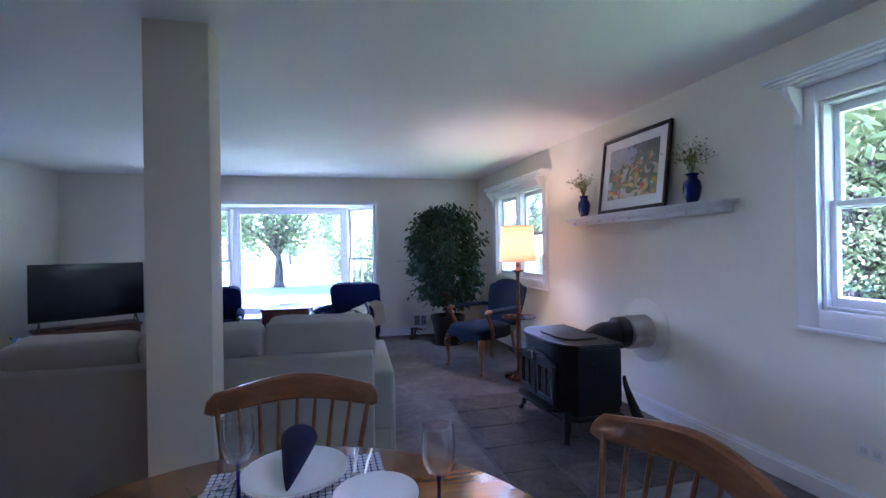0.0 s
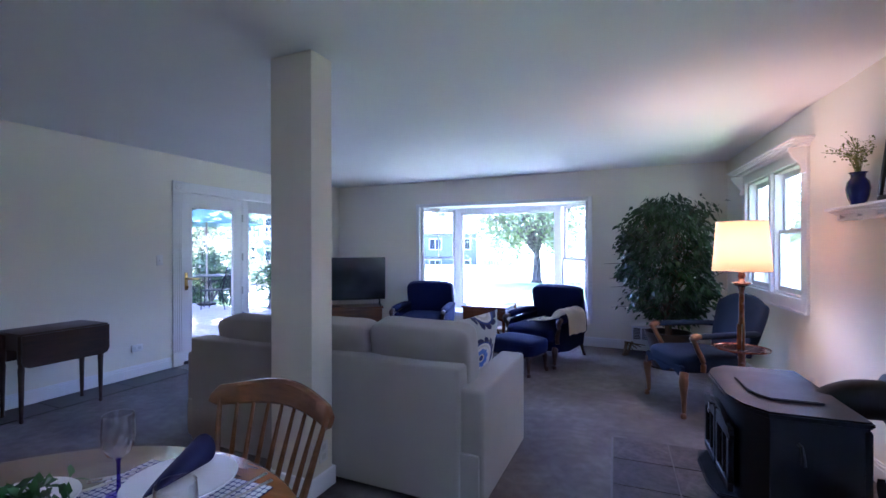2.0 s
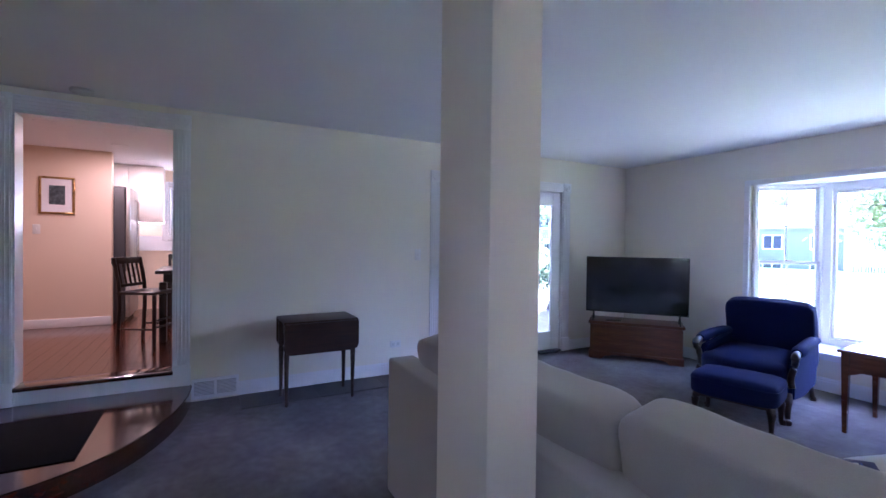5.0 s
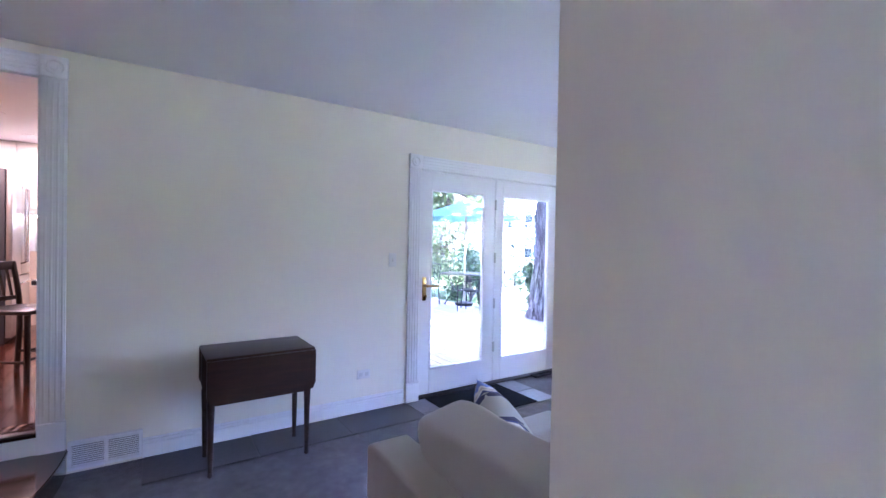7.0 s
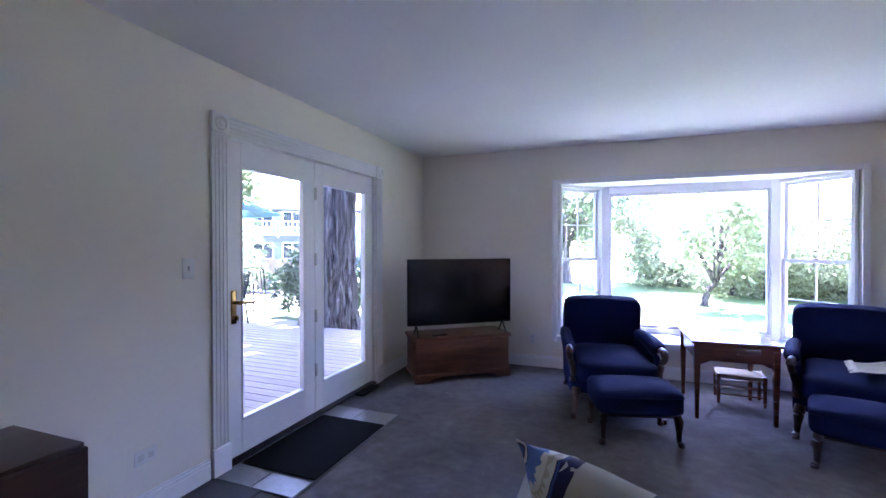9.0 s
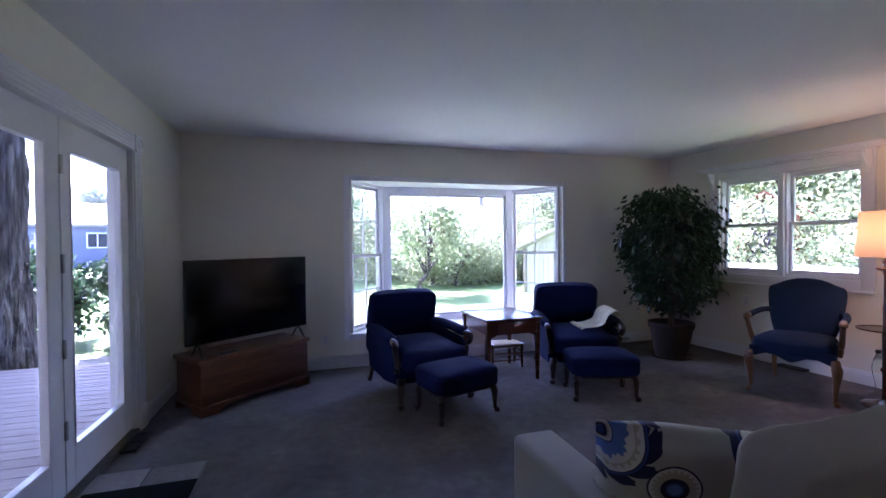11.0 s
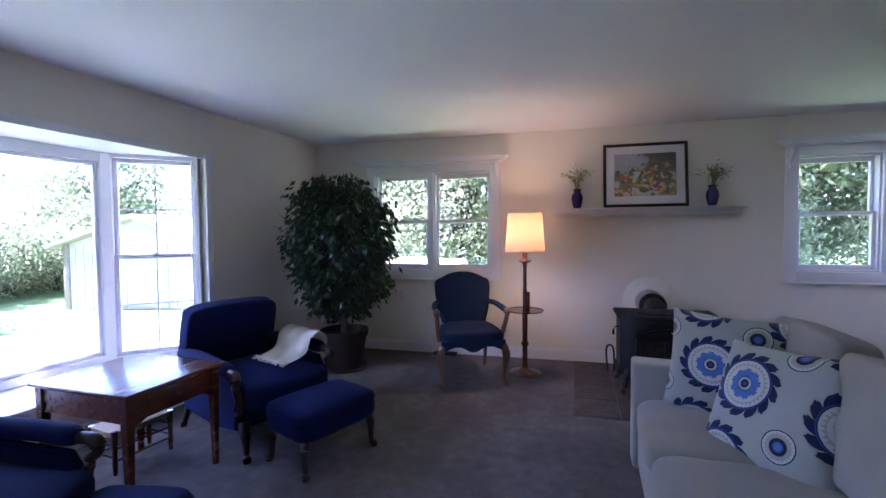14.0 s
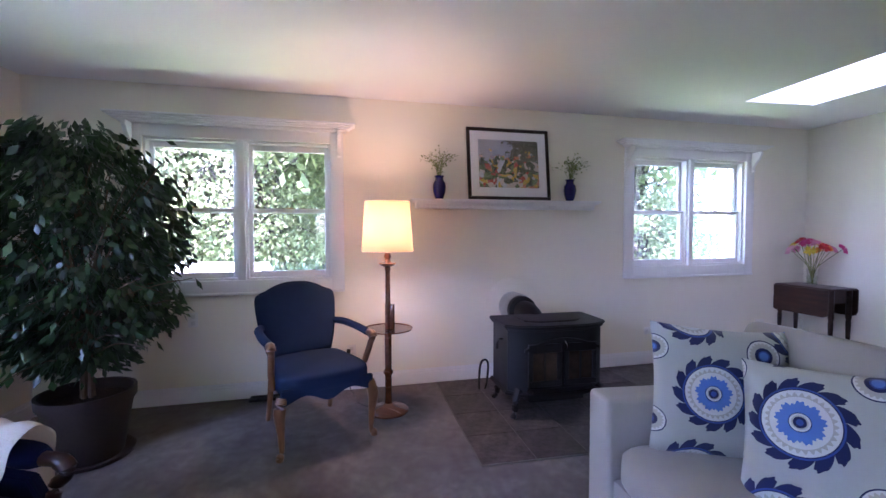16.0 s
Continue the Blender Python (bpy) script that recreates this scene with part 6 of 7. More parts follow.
for k in range(15):
    a, tlt = k * 2.4, 0.25 + 0.75 * (k / 15)
    hp = Vector((0.27 * tlt * math.cos(a), 0.27 * tlt * math.sin(a), 0.50 - 0.15 * tlt + r2.uniform(-0.04, 0.03)))
    tube(stems, smooth_path([(0.01 * math.cos(a + 3), 0.01 * math.sin(a + 3), 0.02), (0.04 * math.cos(a), 0.04 * math.sin(a), 0.19), hp], 4), 0.0028, 5)
    fb = bmesh.new()
    nrm = Vector((hp.x * 1.6, hp.y * 1.6, 0.25)).normalized()
    q = nrm.to_track_quat("Z", "Y").to_matrix().to_4x4()
    for ring, (rr, cnt) in enumerate(((0.058, 12), (0.043, 10), (0.026, 7))):
        for j in range(cnt):
            b = 2 * math.pi * j / cnt + ring * 0.3
            tip = Vector((rr * math.cos(b), rr * math.sin(b), 0.006 * ring + 0.006))
            card(fb, tip * 0.6 + Vector((0, 0, 0.006 * ring)), rr * 0.5, rr * 0.26, tip)
    lathe(fb, [(0.012, 0.0), (0.014, 0.01), (0.006, 0.016)], 10)
    bmesh.ops.transform(fb, matrix=Matrix.Translation(hp) @ q, verts=fb.verts)
    part("bloom", fb, mats[k % 6], fv, angle=180)
part("stems", stems, GREENISH, fv)
fv.matrix_basis = pose(3.0, 0.76, 0.765)

# ---- kitchen beyond the opening ----
KX0, KX1, KY0, KY1 = -7.15, L - T, -0.3, 4.35
KC = 2.46
tagged(part("kitchen_floor_bed", cbox(KX0, KX1, KY0, KY1, KITCHEN - 0.1, KITCHEN - 0.012), STEPWOOD), "dark subfloor under red oak boards", "floor", kind="structure")
kf = thing("kitchen_floor", "glossy red oak strip floor", "floor", kind="structure")
plank = []
for k in range(3):
    bm = cbox(0, 1.9, 0.001, 0.099, 0, 0.012)
    me = bpy.data.meshes.new("plank")
    bm.to_mesh(me)
    bm.free()
    me.materials.append(REDFLOOR)
    plank.append(me)
for j in range(46):
    for i in range(2):
        o = new("plank", plank[(i + j) % 3])
        o.parent = kf
        o.location = (KX0 + i * 1.9, KY0 + j * 0.1, KITCHEN - 0.012)
tagged(part("kitchen_ceiling", cbox(KX0 - T, KX1, KY0 - T, KY1 + T, KC, KC + 0.12), CEIL), "white kitchen ceiling with recessed lights", "ceiling", kind="structure")
KWIN = (2.0, 2.95, 1.42, 2.2)
wall("kitchen_wall_back", "y", KY0 - T, KY1 + T, KX0 - T, KX0, 0, KC, [KWIN], PEACH, "peach painted kitchen wall")
wall("kitchen_wall_side", "x", KX0, KX1, KY0 - T, KY0, 0, KC, [], PEACH, "peach painted kitchen wall")
wall("kitchen_wall_end", "x", KX0, KX1, KY1, KY1 + 0.1, 0, KC, [], PEACH, "peach painted kitchen wall")
wall("kitchen_partition", "y", KY0, 1.48, -5.97, -5.85, KITCHEN, KC, [], PEACH, "peach painted kitchen partition wall")
tagged(part("kitchen_lining", cbox(KX1 - 0.01, KX1 - 0.001, KY0, OPEN[0], KITCHEN, KC), PEACH), "peach painted kitchen wall", "wall", kind="structure")
tagged(part("baseboard", cbox(-5.85, -5.835, KY0, 1.48, KITCHEN, KITCHEN + 0.11, 0.004), TRIM), "white baseboard in the kitchen", "baseboard", kind="structure")

kp = thing("framed_picture", "small dark landscape in a gold frame on the peach wall", "picture")
bm = bmesh.new()
for b in ((-0.17, 0.17, 0.20, 0.225), (-0.17, 0.17, -0.225, -0.20), (-0.17, -0.145, -0.20, 0.20), (0.145, 0.17, -0.20, 0.20)):
    box(bm, b[0], b[1], -0.02, 0, b[2], b[3], 0.005)
part("frame", bm, BRASS, kp, "narrow gold frame")
part("mount", cbox(-0.145, 0.145, -0.008, -0.003, -0.20, 0.20), CHINA, kp)
part("print", cbox(-0.075, 0.075, -0.011, -0.008, -0.11, 0.12), plain("dark_landscape", (0.06, 0.08, 0.09), 0.6, var=0.8, coarse=14, fine=30), kp, "dark blue-green landscape")
kp.matrix_basis = pose(-5.85, 0.95, 1.88, 0, 0, 90)
plate_cover("wall_switch", pose(-5.85, 0.76, 1.47, 0, 0, 90), "white toggle switch on the peach wall", kind="switch")

fr = thing("refrigerator", "stainless french-door refrigerator with dark sides", "refrigerator")
part("cabinet", cbox(-6.75, -5.99, 0.92, 1.60, KITCHEN, KITCHEN + 1.77, 0.01), plain("charcoal_panel", (0.05, 0.05, 0.055), 0.45, var=0.1), fr, "charcoal side panels")
for x0, x1, z0, z1 in ((-6.745, -6.375, 0.68, 1.765), (-6.365, -5.995, 0.68, 1.765), (-6.745, -5.995, 0.06, 0.67)):
    d = part("door", cbox(x0, x1, 1.605, 1.655, KITCHEN + z0, KITCHEN + z1, 0.008), STEEL, fr, "brushed stainless door")
    hx = x0 + 0.33 if x1 < -6.3 and z0 > 0.5 else x0 + 0.05
    if z0 > 0.5:
        part("handle", rod([(hx, 1.66, KITCHEN + 0.8), (hx, 1.695, KITCHEN + 0.82), (hx, 1.695, KITCHEN + 1.6), (hx, 1.66, KITCHEN + 1.62)], 0.011, 10), CHROME, d)
    else:
        part("handle", rod([(x0 + 0.08, 1.66, KITCHEN + 0.6), (x0 + 0.1, 1.695, KITCHEN + 0.6), (x1 - 0.1, 1.695, KITCHEN + 0.6), (x1 - 0.08, 1.66, KITCHEN + 0.6)], 0.011, 10), CHROME, d)

CABINET = plain("white_cabinet_paint", (0.78, 0.75, 0.68), 0.35, var=0.02, strength=0.03)


def cabinet(x0, x1, y0, y1, z0, z1, name, label):
    """A unit whose doors face +x."""
    c = thing(name, label, "cabinet", "white kitchen cabinets")
    part("body", cbox(x0, x1, y0, y1, z0, z1), CABINET, c)
    w = (y1 - y0) / 2
    for k in range(2):
        a, b = y0 + k * w + 0.006, y0 + (k + 1) * w - 0.006
        d = part("door", merged(cbox(x1 + 0.002, x1 + 0.02, a, b, z0 + 0.008, z1 - 0.008, 0.004), cbox(x1 + 0.02, x1 + 0.026, a + 0.05, b - 0.05, z0 + 0.06, z1 - 0.06, 0.003)), CABINET, c)
        kx = b - 0.03 if k == 0 else a + 0.03
        part("knob", turned([(0.004, 0), (0.012, 0.014), (0.008, 0.02)], 10, Matrix.Translation((x1 + 0.02, kx, (z0 + z1) / 2 - 0.1 * (1 if z0 > 1 else -1))) @ Matrix.Rotation(radians(90), 4, "Y")), CHROME, d)
    return c


cabinet(-7.148, -6.80, 1.10, 1.96, 1.62, KC - 0.002, "wall_cabinet", "white painted wall cabinet with panelled doors")
cabinet(-7.148, -6.80, 3.0, 3.9, 1.62, KC - 0.002, "wall_cabinet", "white painted wall cabinet with panelled doors")
for y in (2.24, 2.95, 3.65):
    cabinet(-7.148, -6.56, y, min(y + 0.7, KY1 - 0.01), KITCHEN, KITCHEN + 0.87, "base_cabinet", "white painted base cabinet with panelled doors")
wtop = thing("worktop", "dark stone kitchen worktop", "worktop")
part("slab", cbox(-7.148, -6.53, 2.24, KY1 - 0.005, KITCHEN + 0.872, KITCHEN + 0.91, 0.006), plain("dark_stone", (0.05, 0.04, 0.035), 0.2, var=0.5, coarse=20, fine=60), wtop)
bs = thing("backsplash", "white glazed kitchen wall tiles", "tiles", kind="structure")
part("tile_field", cbox(KX0 + 0.001, KX0 + 0.008, 1.5, 4.3, KITCHEN + 0.91, 1.42), CHINA, bs)
kw = thing("window_4", "white sash window over the kitchen worktop", "window", kind="structure")
sash_window(kw, KWIN[1] - KWIN[0], KWIN[3] - KWIN[2], Matrix.Translation((KX0 - 0.05, KWIN[0], KWIN[2])) @ Matrix.Rotation(radians(90), 4, "Z"))
bm = bmesh.new()
for b in ((KWIN[0] - 0.08, KWIN[0], KWIN[2] - 0.08, KWIN[3] + 0.08), (KWIN[1], KWIN[1] + 0.08, KWIN[2] - 0.08, KWIN[3] + 0.08), (KWIN[0], KWIN[1], KWIN[3], KWIN[3] + 0.08), (KWIN[0], KWIN[1], KWIN[2] - 0.08, KWIN[2])):
    box(bm, KX0, KX0 + 0.02, *b, 0.004)
part("casing", bm, TRIM, kw)
kpl = thing("potted_herb", "green herb plant in a terracotta pot on the worktop", "potted plant")
part("pot", turned([(0.05, 0), (0.075, 0.12), (0.08, 0.13), (0.07, 0.13), (0.01, 0.11)], 20), plain("terracotta", (0.35, 0.12, 0.05), 0.8), kpl)
bm = bmesh.new()
for k in range(240):
    card(bm, Vector((random.gauss(0, 0.08), random.gauss(0, 0.08), 0.2 + random.gauss(0, 0.05))), 0.035, 0.016)
part("leaves", bm, leafy("herb_leaf_bright", (0.05, 0.14, 0.02), (0.2, 0.35, 0.06)), kpl)
kpl.matrix_basis = pose(-6.8, 2.45, KITCHEN + 0.91)


def bar_chair(m, label):
    c = thing("bar_chair", label, "chair", "dark chairs at the kitchen table")
    part("seat", cbox(-0.2, 0.2, -0.2, 0.2, 0.60, 0.635, 0.01), DARKOAK, c)
    for sx in (-1, 1):
        part("leg", rod([(sx * 0.18, -0.18, 0), (sx * 0.18, -0.18, 0.60)], 0.019, 8), DARKOAK, c)
        part("rear_post", rod(smooth_path([(sx * 0.18, 0.2, 0), (sx * 0.18, 0.18, 0.6), (sx * 0.185, 0.24, 1.02)], 4), 0.019, 8), DARKOAK, c)
        part("stretcher", rod([(sx * 0.18, -0.18, 0.2), (sx * 0.18, 0.19, 0.2)], 0.012, 8), DARKOAK, c)
    for z in (0.22, 0.3):
        part("stretcher", rod([(-0.18, -0.18, z), (0.18, -0.18, z)], 0.012, 8), DARKOAK, c)
    part("top_rail", cbox(-0.2, 0.2, 0.228, 0.252, 0.95, 1.03, 0.008), DARKOAK, c)
    part("lower_rail", cbox(-0.18, 0.18, 0.185, 0.205, 0.68, 0.72, 0.005), DARKOAK, c)
    for k in range(5):
        x = -0.13 + k * 0.065
        part("slat", rod([(x, 0.195, 0.70), (x, 0.24, 0.96)], 0.013, 6, 0.5), DARKOAK, c)
    for p in c.children:
        p.data.transform(Matrix.Diagonal((1, 1, 0.87, 1)))
    c.matrix_basis = m
    return c


ch = bar_chair(pose(-4.45, 2.02, KITCHEN, 0, 0, 150), "dark espresso slat-back chair at the kitchen table")
copy_thing(ch, pose(-5.55, 2.30, KITCHEN, 0, 0, 90))
copy_thing(ch, pose(-4.75, 3.25, KITCHEN, 0, 0, 0))
kt = thing("kitchen_table", "dark square kitchen table with a black top", "table")
part("tabletop", cbox(-0.45, 0.45, -0.55, 0.55, 0.72, 0.76, 0.008), DARKOAK, kt)
part("apron", cbox(-0.38, 0.38, -0.48, 0.48, 0.63, 0.72), DARKOAK, kt)
for sx in (-1, 1):
    for sy in (-1, 1):
        part("leg", cbox(sx * 0.38 - 0.035, sx * 0.38 + 0.035, sy * 0.48 - 0.035, sy * 0.48 + 0.035, 0, 0.63, 0.006), DARKOAK, kt)
kt.matrix_basis = pose(-4.85, 2.62, KITCHEN)

WARM = (1.0, 0.69, 0.47)
can_lens = glow("lit_lens", (1, 0.80, 0.58), 0.8)
for x, y in ((-5.3, 1.65), (-6.3, 1.75), (-4.4, 1.2), (-5.4, 3.2)):
    c = thing("recessed_light", "lit recessed ceiling light with a white ring", "ceiling light", "kitchen ceiling lights")
    part("trim_ring", turned([(0.062, -0.004), (0.085, -0.006), (0.09, 0.0), (0.062, 0.0)], 28), TRIM, c)
    part("lens", turned([(0.001, -0.003), (0.061, -0.002)], 24, None, False), can_lens, c, "glowing frosted lens")
    c.matrix_basis = pose(x, y, KC - 0.001)
    lamp("ceiling_lamp", (x, y, KC - 0.03), 0.45, WARM, kind="AREA", target=(x, y, 0), size=0.12)
pn = thing("pendant_lamp", "lit bell-shaped glass pendant over the kitchen worktop", "pendant lamp")
part("shade", turned([(0.03, 0.17), (0.06, 0.14), (0.10, 0.07), (0.13, 0.0), (0.125, 0.0), (0.095, 0.07), (0.055, 0.13)], 28, None, False), glow("lit_opal_glass", (1, 0.78, 0.58), 0.35), pn, "frosted bell glass")
part("rod", rod([(0, 0, 0.165), (0, 0, 0.50)], 0.006, 8), CHROME, pn)
part("canopy", turned([(0.05, 0.49), (0.05, 0.51), (0.01, 0.512)], 20), CHROME, pn)
pn.matrix_basis = pose(-6.6, 2.36, KC - 0.512)
uc = thing("undercabinet_light", "lit strip light under the wall cabinet", "light strip")
part("strip", cbox(-7.0, -6.97, 1.15, 1.92, 1.606, 1.618), can_lens, uc)

# ---- outdoors ----
def lawn_mat():
    m = bpy.data.materials.new("sunlit_lawn")
    t, b = nodes_of(m)
    v = coords(t)
    f = mathn(t, "ADD", mathn(t, "MULTIPLY", noise_node(t, 0.25, 5, v), 0.5), mathn(t, "MULTIPLY", noise_node(t, 8, 5, v, 0.7), 0.5))
    link(t, ramp(t, f, [(0.3, (0.05, 0.095, 0.025)), (0.5, (0.10, 0.165, 0.045)), (0.7, (0.20, 0.23, 0.09))]), b.inputs["Base Color"])
    b.inputs["Roughness"].default_value = 0.9
    bump(t, b, noise_node(t, 60, 3, v), 0.8, 0.03)
    return m


tagged(part("ground", cbox(-900, 900, -900, 900, GROUND - 1, GROUND), lawn_mat()), "mown lawn, sunlit and patchy", "lawn", kind="structure")
ASPHALT = plain("pale_concrete", (0.32, 0.31, 0.295), 0.9, var=0.15, coarse=0.7, fine=20, strength=0.3)
tagged(part("road", cbox(-60, 60, 29, 35, GROUND, GROUND + 0.02), ASPHALT), "pale sunlit residential road", "road", kind="structure")
tagged(part("driveway", cbox(-14, -9.5, 12, 29, GROUND, GROUND + 0.015), ASPHALT), "pale concrete driveway", "driveway", kind="structure")
tagged(part("front_walk", cbox(-8.5, 3.4, 9.6, 11.0, GROUND, GROUND + 0.015), ASPHALT), "pale concrete path", "path", kind="structure")

SIDING = plain("blue_siding", (0.15, 0.16, 0.25), 0.7, var=0.08, coarse=2, fine=12)
ROOF = plain("pale_shingle", (0.33, 0.31, 0.29), 0.9, var=0.2, coarse=3, fine=18)
DARKPANE = plain("dark_window_pane", (0.03, 0.035, 0.04), 0.1, var=0.1, strength=0)
WHITESIDE = plain("white_siding", (0.75, 0.75, 0.73), 0.7, var=0.05)
STAINED = plain("weathered_wood", (0.26, 0.22, 0.18), 0.85, var=0.25, coarse=3, fine=30, strength=0.5)


def house(m, w=17, d=9, h=5.0, label="", siding=SIDING):
    """Two storeys, lap siding, gabled along x; front towards -y."""
    hs = thing("house", label, "house")
    bm = bmesh.new()
    n = int(h / 0.2)
    for k in range(n):
        box(bm, -w / 2, w / 2, 0, d, k * 0.2, k * 0.2 + 0.2)
        box(bm, -w / 2 - 0.001, w / 2 + 0.001, -0.02, 0.0, k * 0.2 + 0.005, k * 0.2 + 0.18)
    part("wall", bm, siding, hs, "lap siding")
    bm = bmesh.new()
    for s in (-1, 1):
        a = [(-w / 2 - 0.4, -0.5 if s < 0 else d + 0.5, h - 0.1), (w / 2 + 0.4, -0.5 if s < 0 else d + 0.5, h - 0.1), (w / 2 + 0.4, d / 2, h + 2.0), (-w / 2 - 0.4, d / 2, h + 2.0)]
        lo = [bm.verts.new(p) for p in a]
        hi = [bm.verts.new((p[0], p[1], p[2] + 0.2)) for p in a]
        bm.faces.new(lo)
        bm.faces.new(hi)
        for k in range(4):
            bm.faces.new((lo[k], lo[(k + 1) % 4], hi[(k + 1) % 4], hi[k]))
    part("roof", bm, ROOF, hs, "pale shingle roof")
    for s in (-1, 1):
        part("gable", outline([(0, h), (d, h), (d / 2, h + 1.95)], 0.1, "y", 0, Matrix.Translation((s * (w / 2 - 0.06), 0, 0)) @ Matrix(((0, 1, 0, 0), (1, 0, 0, 0), (0, 0, 1, 0), (0, 0, 0, 1)))), siding, hs)
    for z in (0.7, 3.1):
        for k in range(5):
            x = -w / 2 + 1.8 + k * (w - 3.6) / 4
            win = part("window", merged(*[cbox(*b) for b in ((x - 0.75, x + 0.75, -0.07, -0.02, z, z + 0.09), (x - 0.75, x + 0.75, -0.07, -0.02, z + 1.21, z + 1.3), (x - 0.75, x - 0.66, -0.07, -0.02, z + 0.09, z + 1.21), (x + 0.66, x + 0.75, -0.07, -0.02, z + 0.09, z + 1.21), (x - 0.04, x + 0.04, -0.07, -0.02, z + 0.09, z + 1.21))]), WHITESIDE, hs, "white window frame")
            part("pane", cbox(x - 0.66, x + 0.66, -0.045, -0.03, z + 0.09, z + 1.21), DARKPANE, win)
    part("chimney", cbox(w * 0.2, w * 0.2 + 0.8, d / 2 - 0.4, d / 2 + 0.4, h + 1, h + 2.9), plain("chimney_brick", (0.28, 0.13, 0.09), 0.9, var=0.3, coarse=8, fine=20), hs)
    part("balcony", merged(cbox(-w * 0.3, w * 0.1, -1.4, -0.03, 2.5, 2.65), *[cbox(-w * 0.3 + k * 0.3, -w * 0.3 + k * 0.3 + 0.06, -1.4, -1.34, 2.65, 3.5) for k in range(22)], cbox(-w * 0.3, w * 0.1, -1.42, -1.32, 3.5, 3.58)), WHITESIDE, hs, "white timber balcony")
    hs.matrix_basis = m
    return hs


house(pose(-22.5, 46, GROUND - 1.5, 0, 0, 8), label="blue-grey two-storey house with white windows across the road")
house(pose(-12.7, 46.5, GROUND - 1.5, 0, 0, 8), 3.0, 8, 4.9, "narrow white two-storey house end across the road", WHITESIDE)
house(pose(-24, 30, GROUND, 0, 0, 40), 12, 8, 4.6, "grey house with a deck beyond the garden", SIDING)

SHEDW = plain("pale_shed_boards", (0.46, 0.43, 0.40), 0.85, var=0.2, coarse=2, fine=20)
shed = thing("garden_shed", "pale wooden garden shed with a low roof", "shed")
for k in range(17):
    part("board", cbox(-1.7 + k * 0.2, -1.7 + k * 0.2 + 0.19, -1.22, -1.2, 0, 1.55, 0.004, 1), SHEDW, shed)
part("wall", cbox(-1.69, 1.69, -1.2, 1.2, 0, 1.53), SHEDW, shed)
part("gable", outline([(-1.7, 1.55), (1.7, 1.55), (0, 2.15)], 0.05, "y", 0, Matrix.Translation((0, -1.22, 0))), SHEDW, shed)
for sx in (-1.7, 1.7):
    part("corner_post", cbox(sx - 0.06, sx + 0.06, -1.27, -1.15, 0, 1.55, 0.006), STAINED, shed, "dark weathered corner post")
part("roof", outline([(-2.0, 1.46), (0, 2.16), (2.0, 1.46), (2.0, 1.55), (0, 2.26), (-2.0, 1.55)], 2.9, "y", 0, Matrix.Translation((0, -1.5, 0))), ROOF, shed, "pale shingle roof")
part("door", cbox(-0.2, 0.7, -1.25, -1.222, 0.05, 1.5, 0.006), SHEDW, shed)
shed.matrix_basis = pose(6.75, 15.2, GROUND, 0, 0, -71)

# play tower in the side garden, with a fence beside it
PLAYWOOD = plain("red_stained_wood", (0.22, 0.07, 0.04), 0.75, var=0.25, coarse=3, fine=30)
play = thing("play_tower", "red-brown wooden play tower with a yellow slide", "play tower")
for sx in (-0.7, 0.7):
    for sy in (-0.7, 0.7):
        part("post", cbox(sx - 0.06, sx + 0.06, sy - 0.06, sy + 0.06, 0, 2.5, 0.008), PLAYWOOD, play)
part("platform", cbox(-0.76, 0.76, -0.76, 0.76, 1.2, 1.26), PLAYWOOD, play)
for k in range(8):
    for sy in (-0.78, 0.78):
        part("board", cbox(-0.7 + k * 0.18, -0.54 + k * 0.18, sy - 0.015, sy + 0.015, 1.26, 1.85, 0.004, 1), PLAYWOOD, play)
part("roof", outline([(-1.0, 2.4), (0, 3.0), (1.0, 2.4), (1.0, 2.46), (0, 3.08), (-1.0, 2.46)], 2.0, "y", 0, Matrix.Translation((0, -1.0, 0))), PLAYWOOD, play, "pitched wooden roof")
chute = [(0.76, 1.25), (1.2, 1.1), (2.2, 0.35), (2.7, 0.2)]
part("slide", merged(outline(chute + [(x, z - 0.04) for x, z in reversed(chute)], 0.5, "y", 0, Matrix.Translation((0, -0.25, 0))), *[outline([(x, z + 0.12) for x, z in chute] + [(x, z) for x, z in reversed(chute)], 0.04, "y", 0, Matrix.Translation((0, y, 0))) for y in (-0.28, 0.24)]), plain("yellow_plastic", (0.70, 0.42, 0.03), 0.4), play, "yellow plastic slide")
play.matrix_basis = pose(10.7, 12.3, GROUND, 0, 0, -60)
pf = thing("picket_fence", "white painted picket fence in the side garden", "fence")
for k in range(24):
    part("picket", cbox(k * 0.13, k * 0.13 + 0.10, -0.012, 0.012, 0.05, 1.15, 0.004, 1), WHITESIDE, pf)
for z in (0.3, 0.85):
    part("rail", cbox(0, 3.1, 0.012, 0.05, z, z + 0.08), WHITESIDE, pf)
pf.matrix_basis = pose(8.3, 11.9, GROUND, 0, 0, -50)

# deck
deck = thing("deck", "weathered grey plank deck outside the patio doors", "deck", kind="structure")
DECKW = wood("weathered_deck", (0.24, 0.19, 0.18), (0.44, 0.37, 0.35), 0.75, scale=(1, 14, 14), strength=0.2, each=0.35)
dk = []
for k in range(3):
    bm = cbox(-5.9, 0, 0.004, 0.136, -0.03, 0, 0.004, 1)
    me = bpy.data.meshes.new("plank")
    bm.to_mesh(me)
    bm.free()
    me.materials.append(DECKW)
    dk.append(me)
for j in range(31):
    o = new("plank", dk[j % 3])
    o.parent = deck
    o.location = (L - T - 0.01 + (-0.05 if j % 2 else 0), 4.5 + j * 0.14, -0.005)
part("frame", cbox(-9.1, L - T - 0.02, 4.5, 8.84, -0.3, -0.04), STAINED, deck)

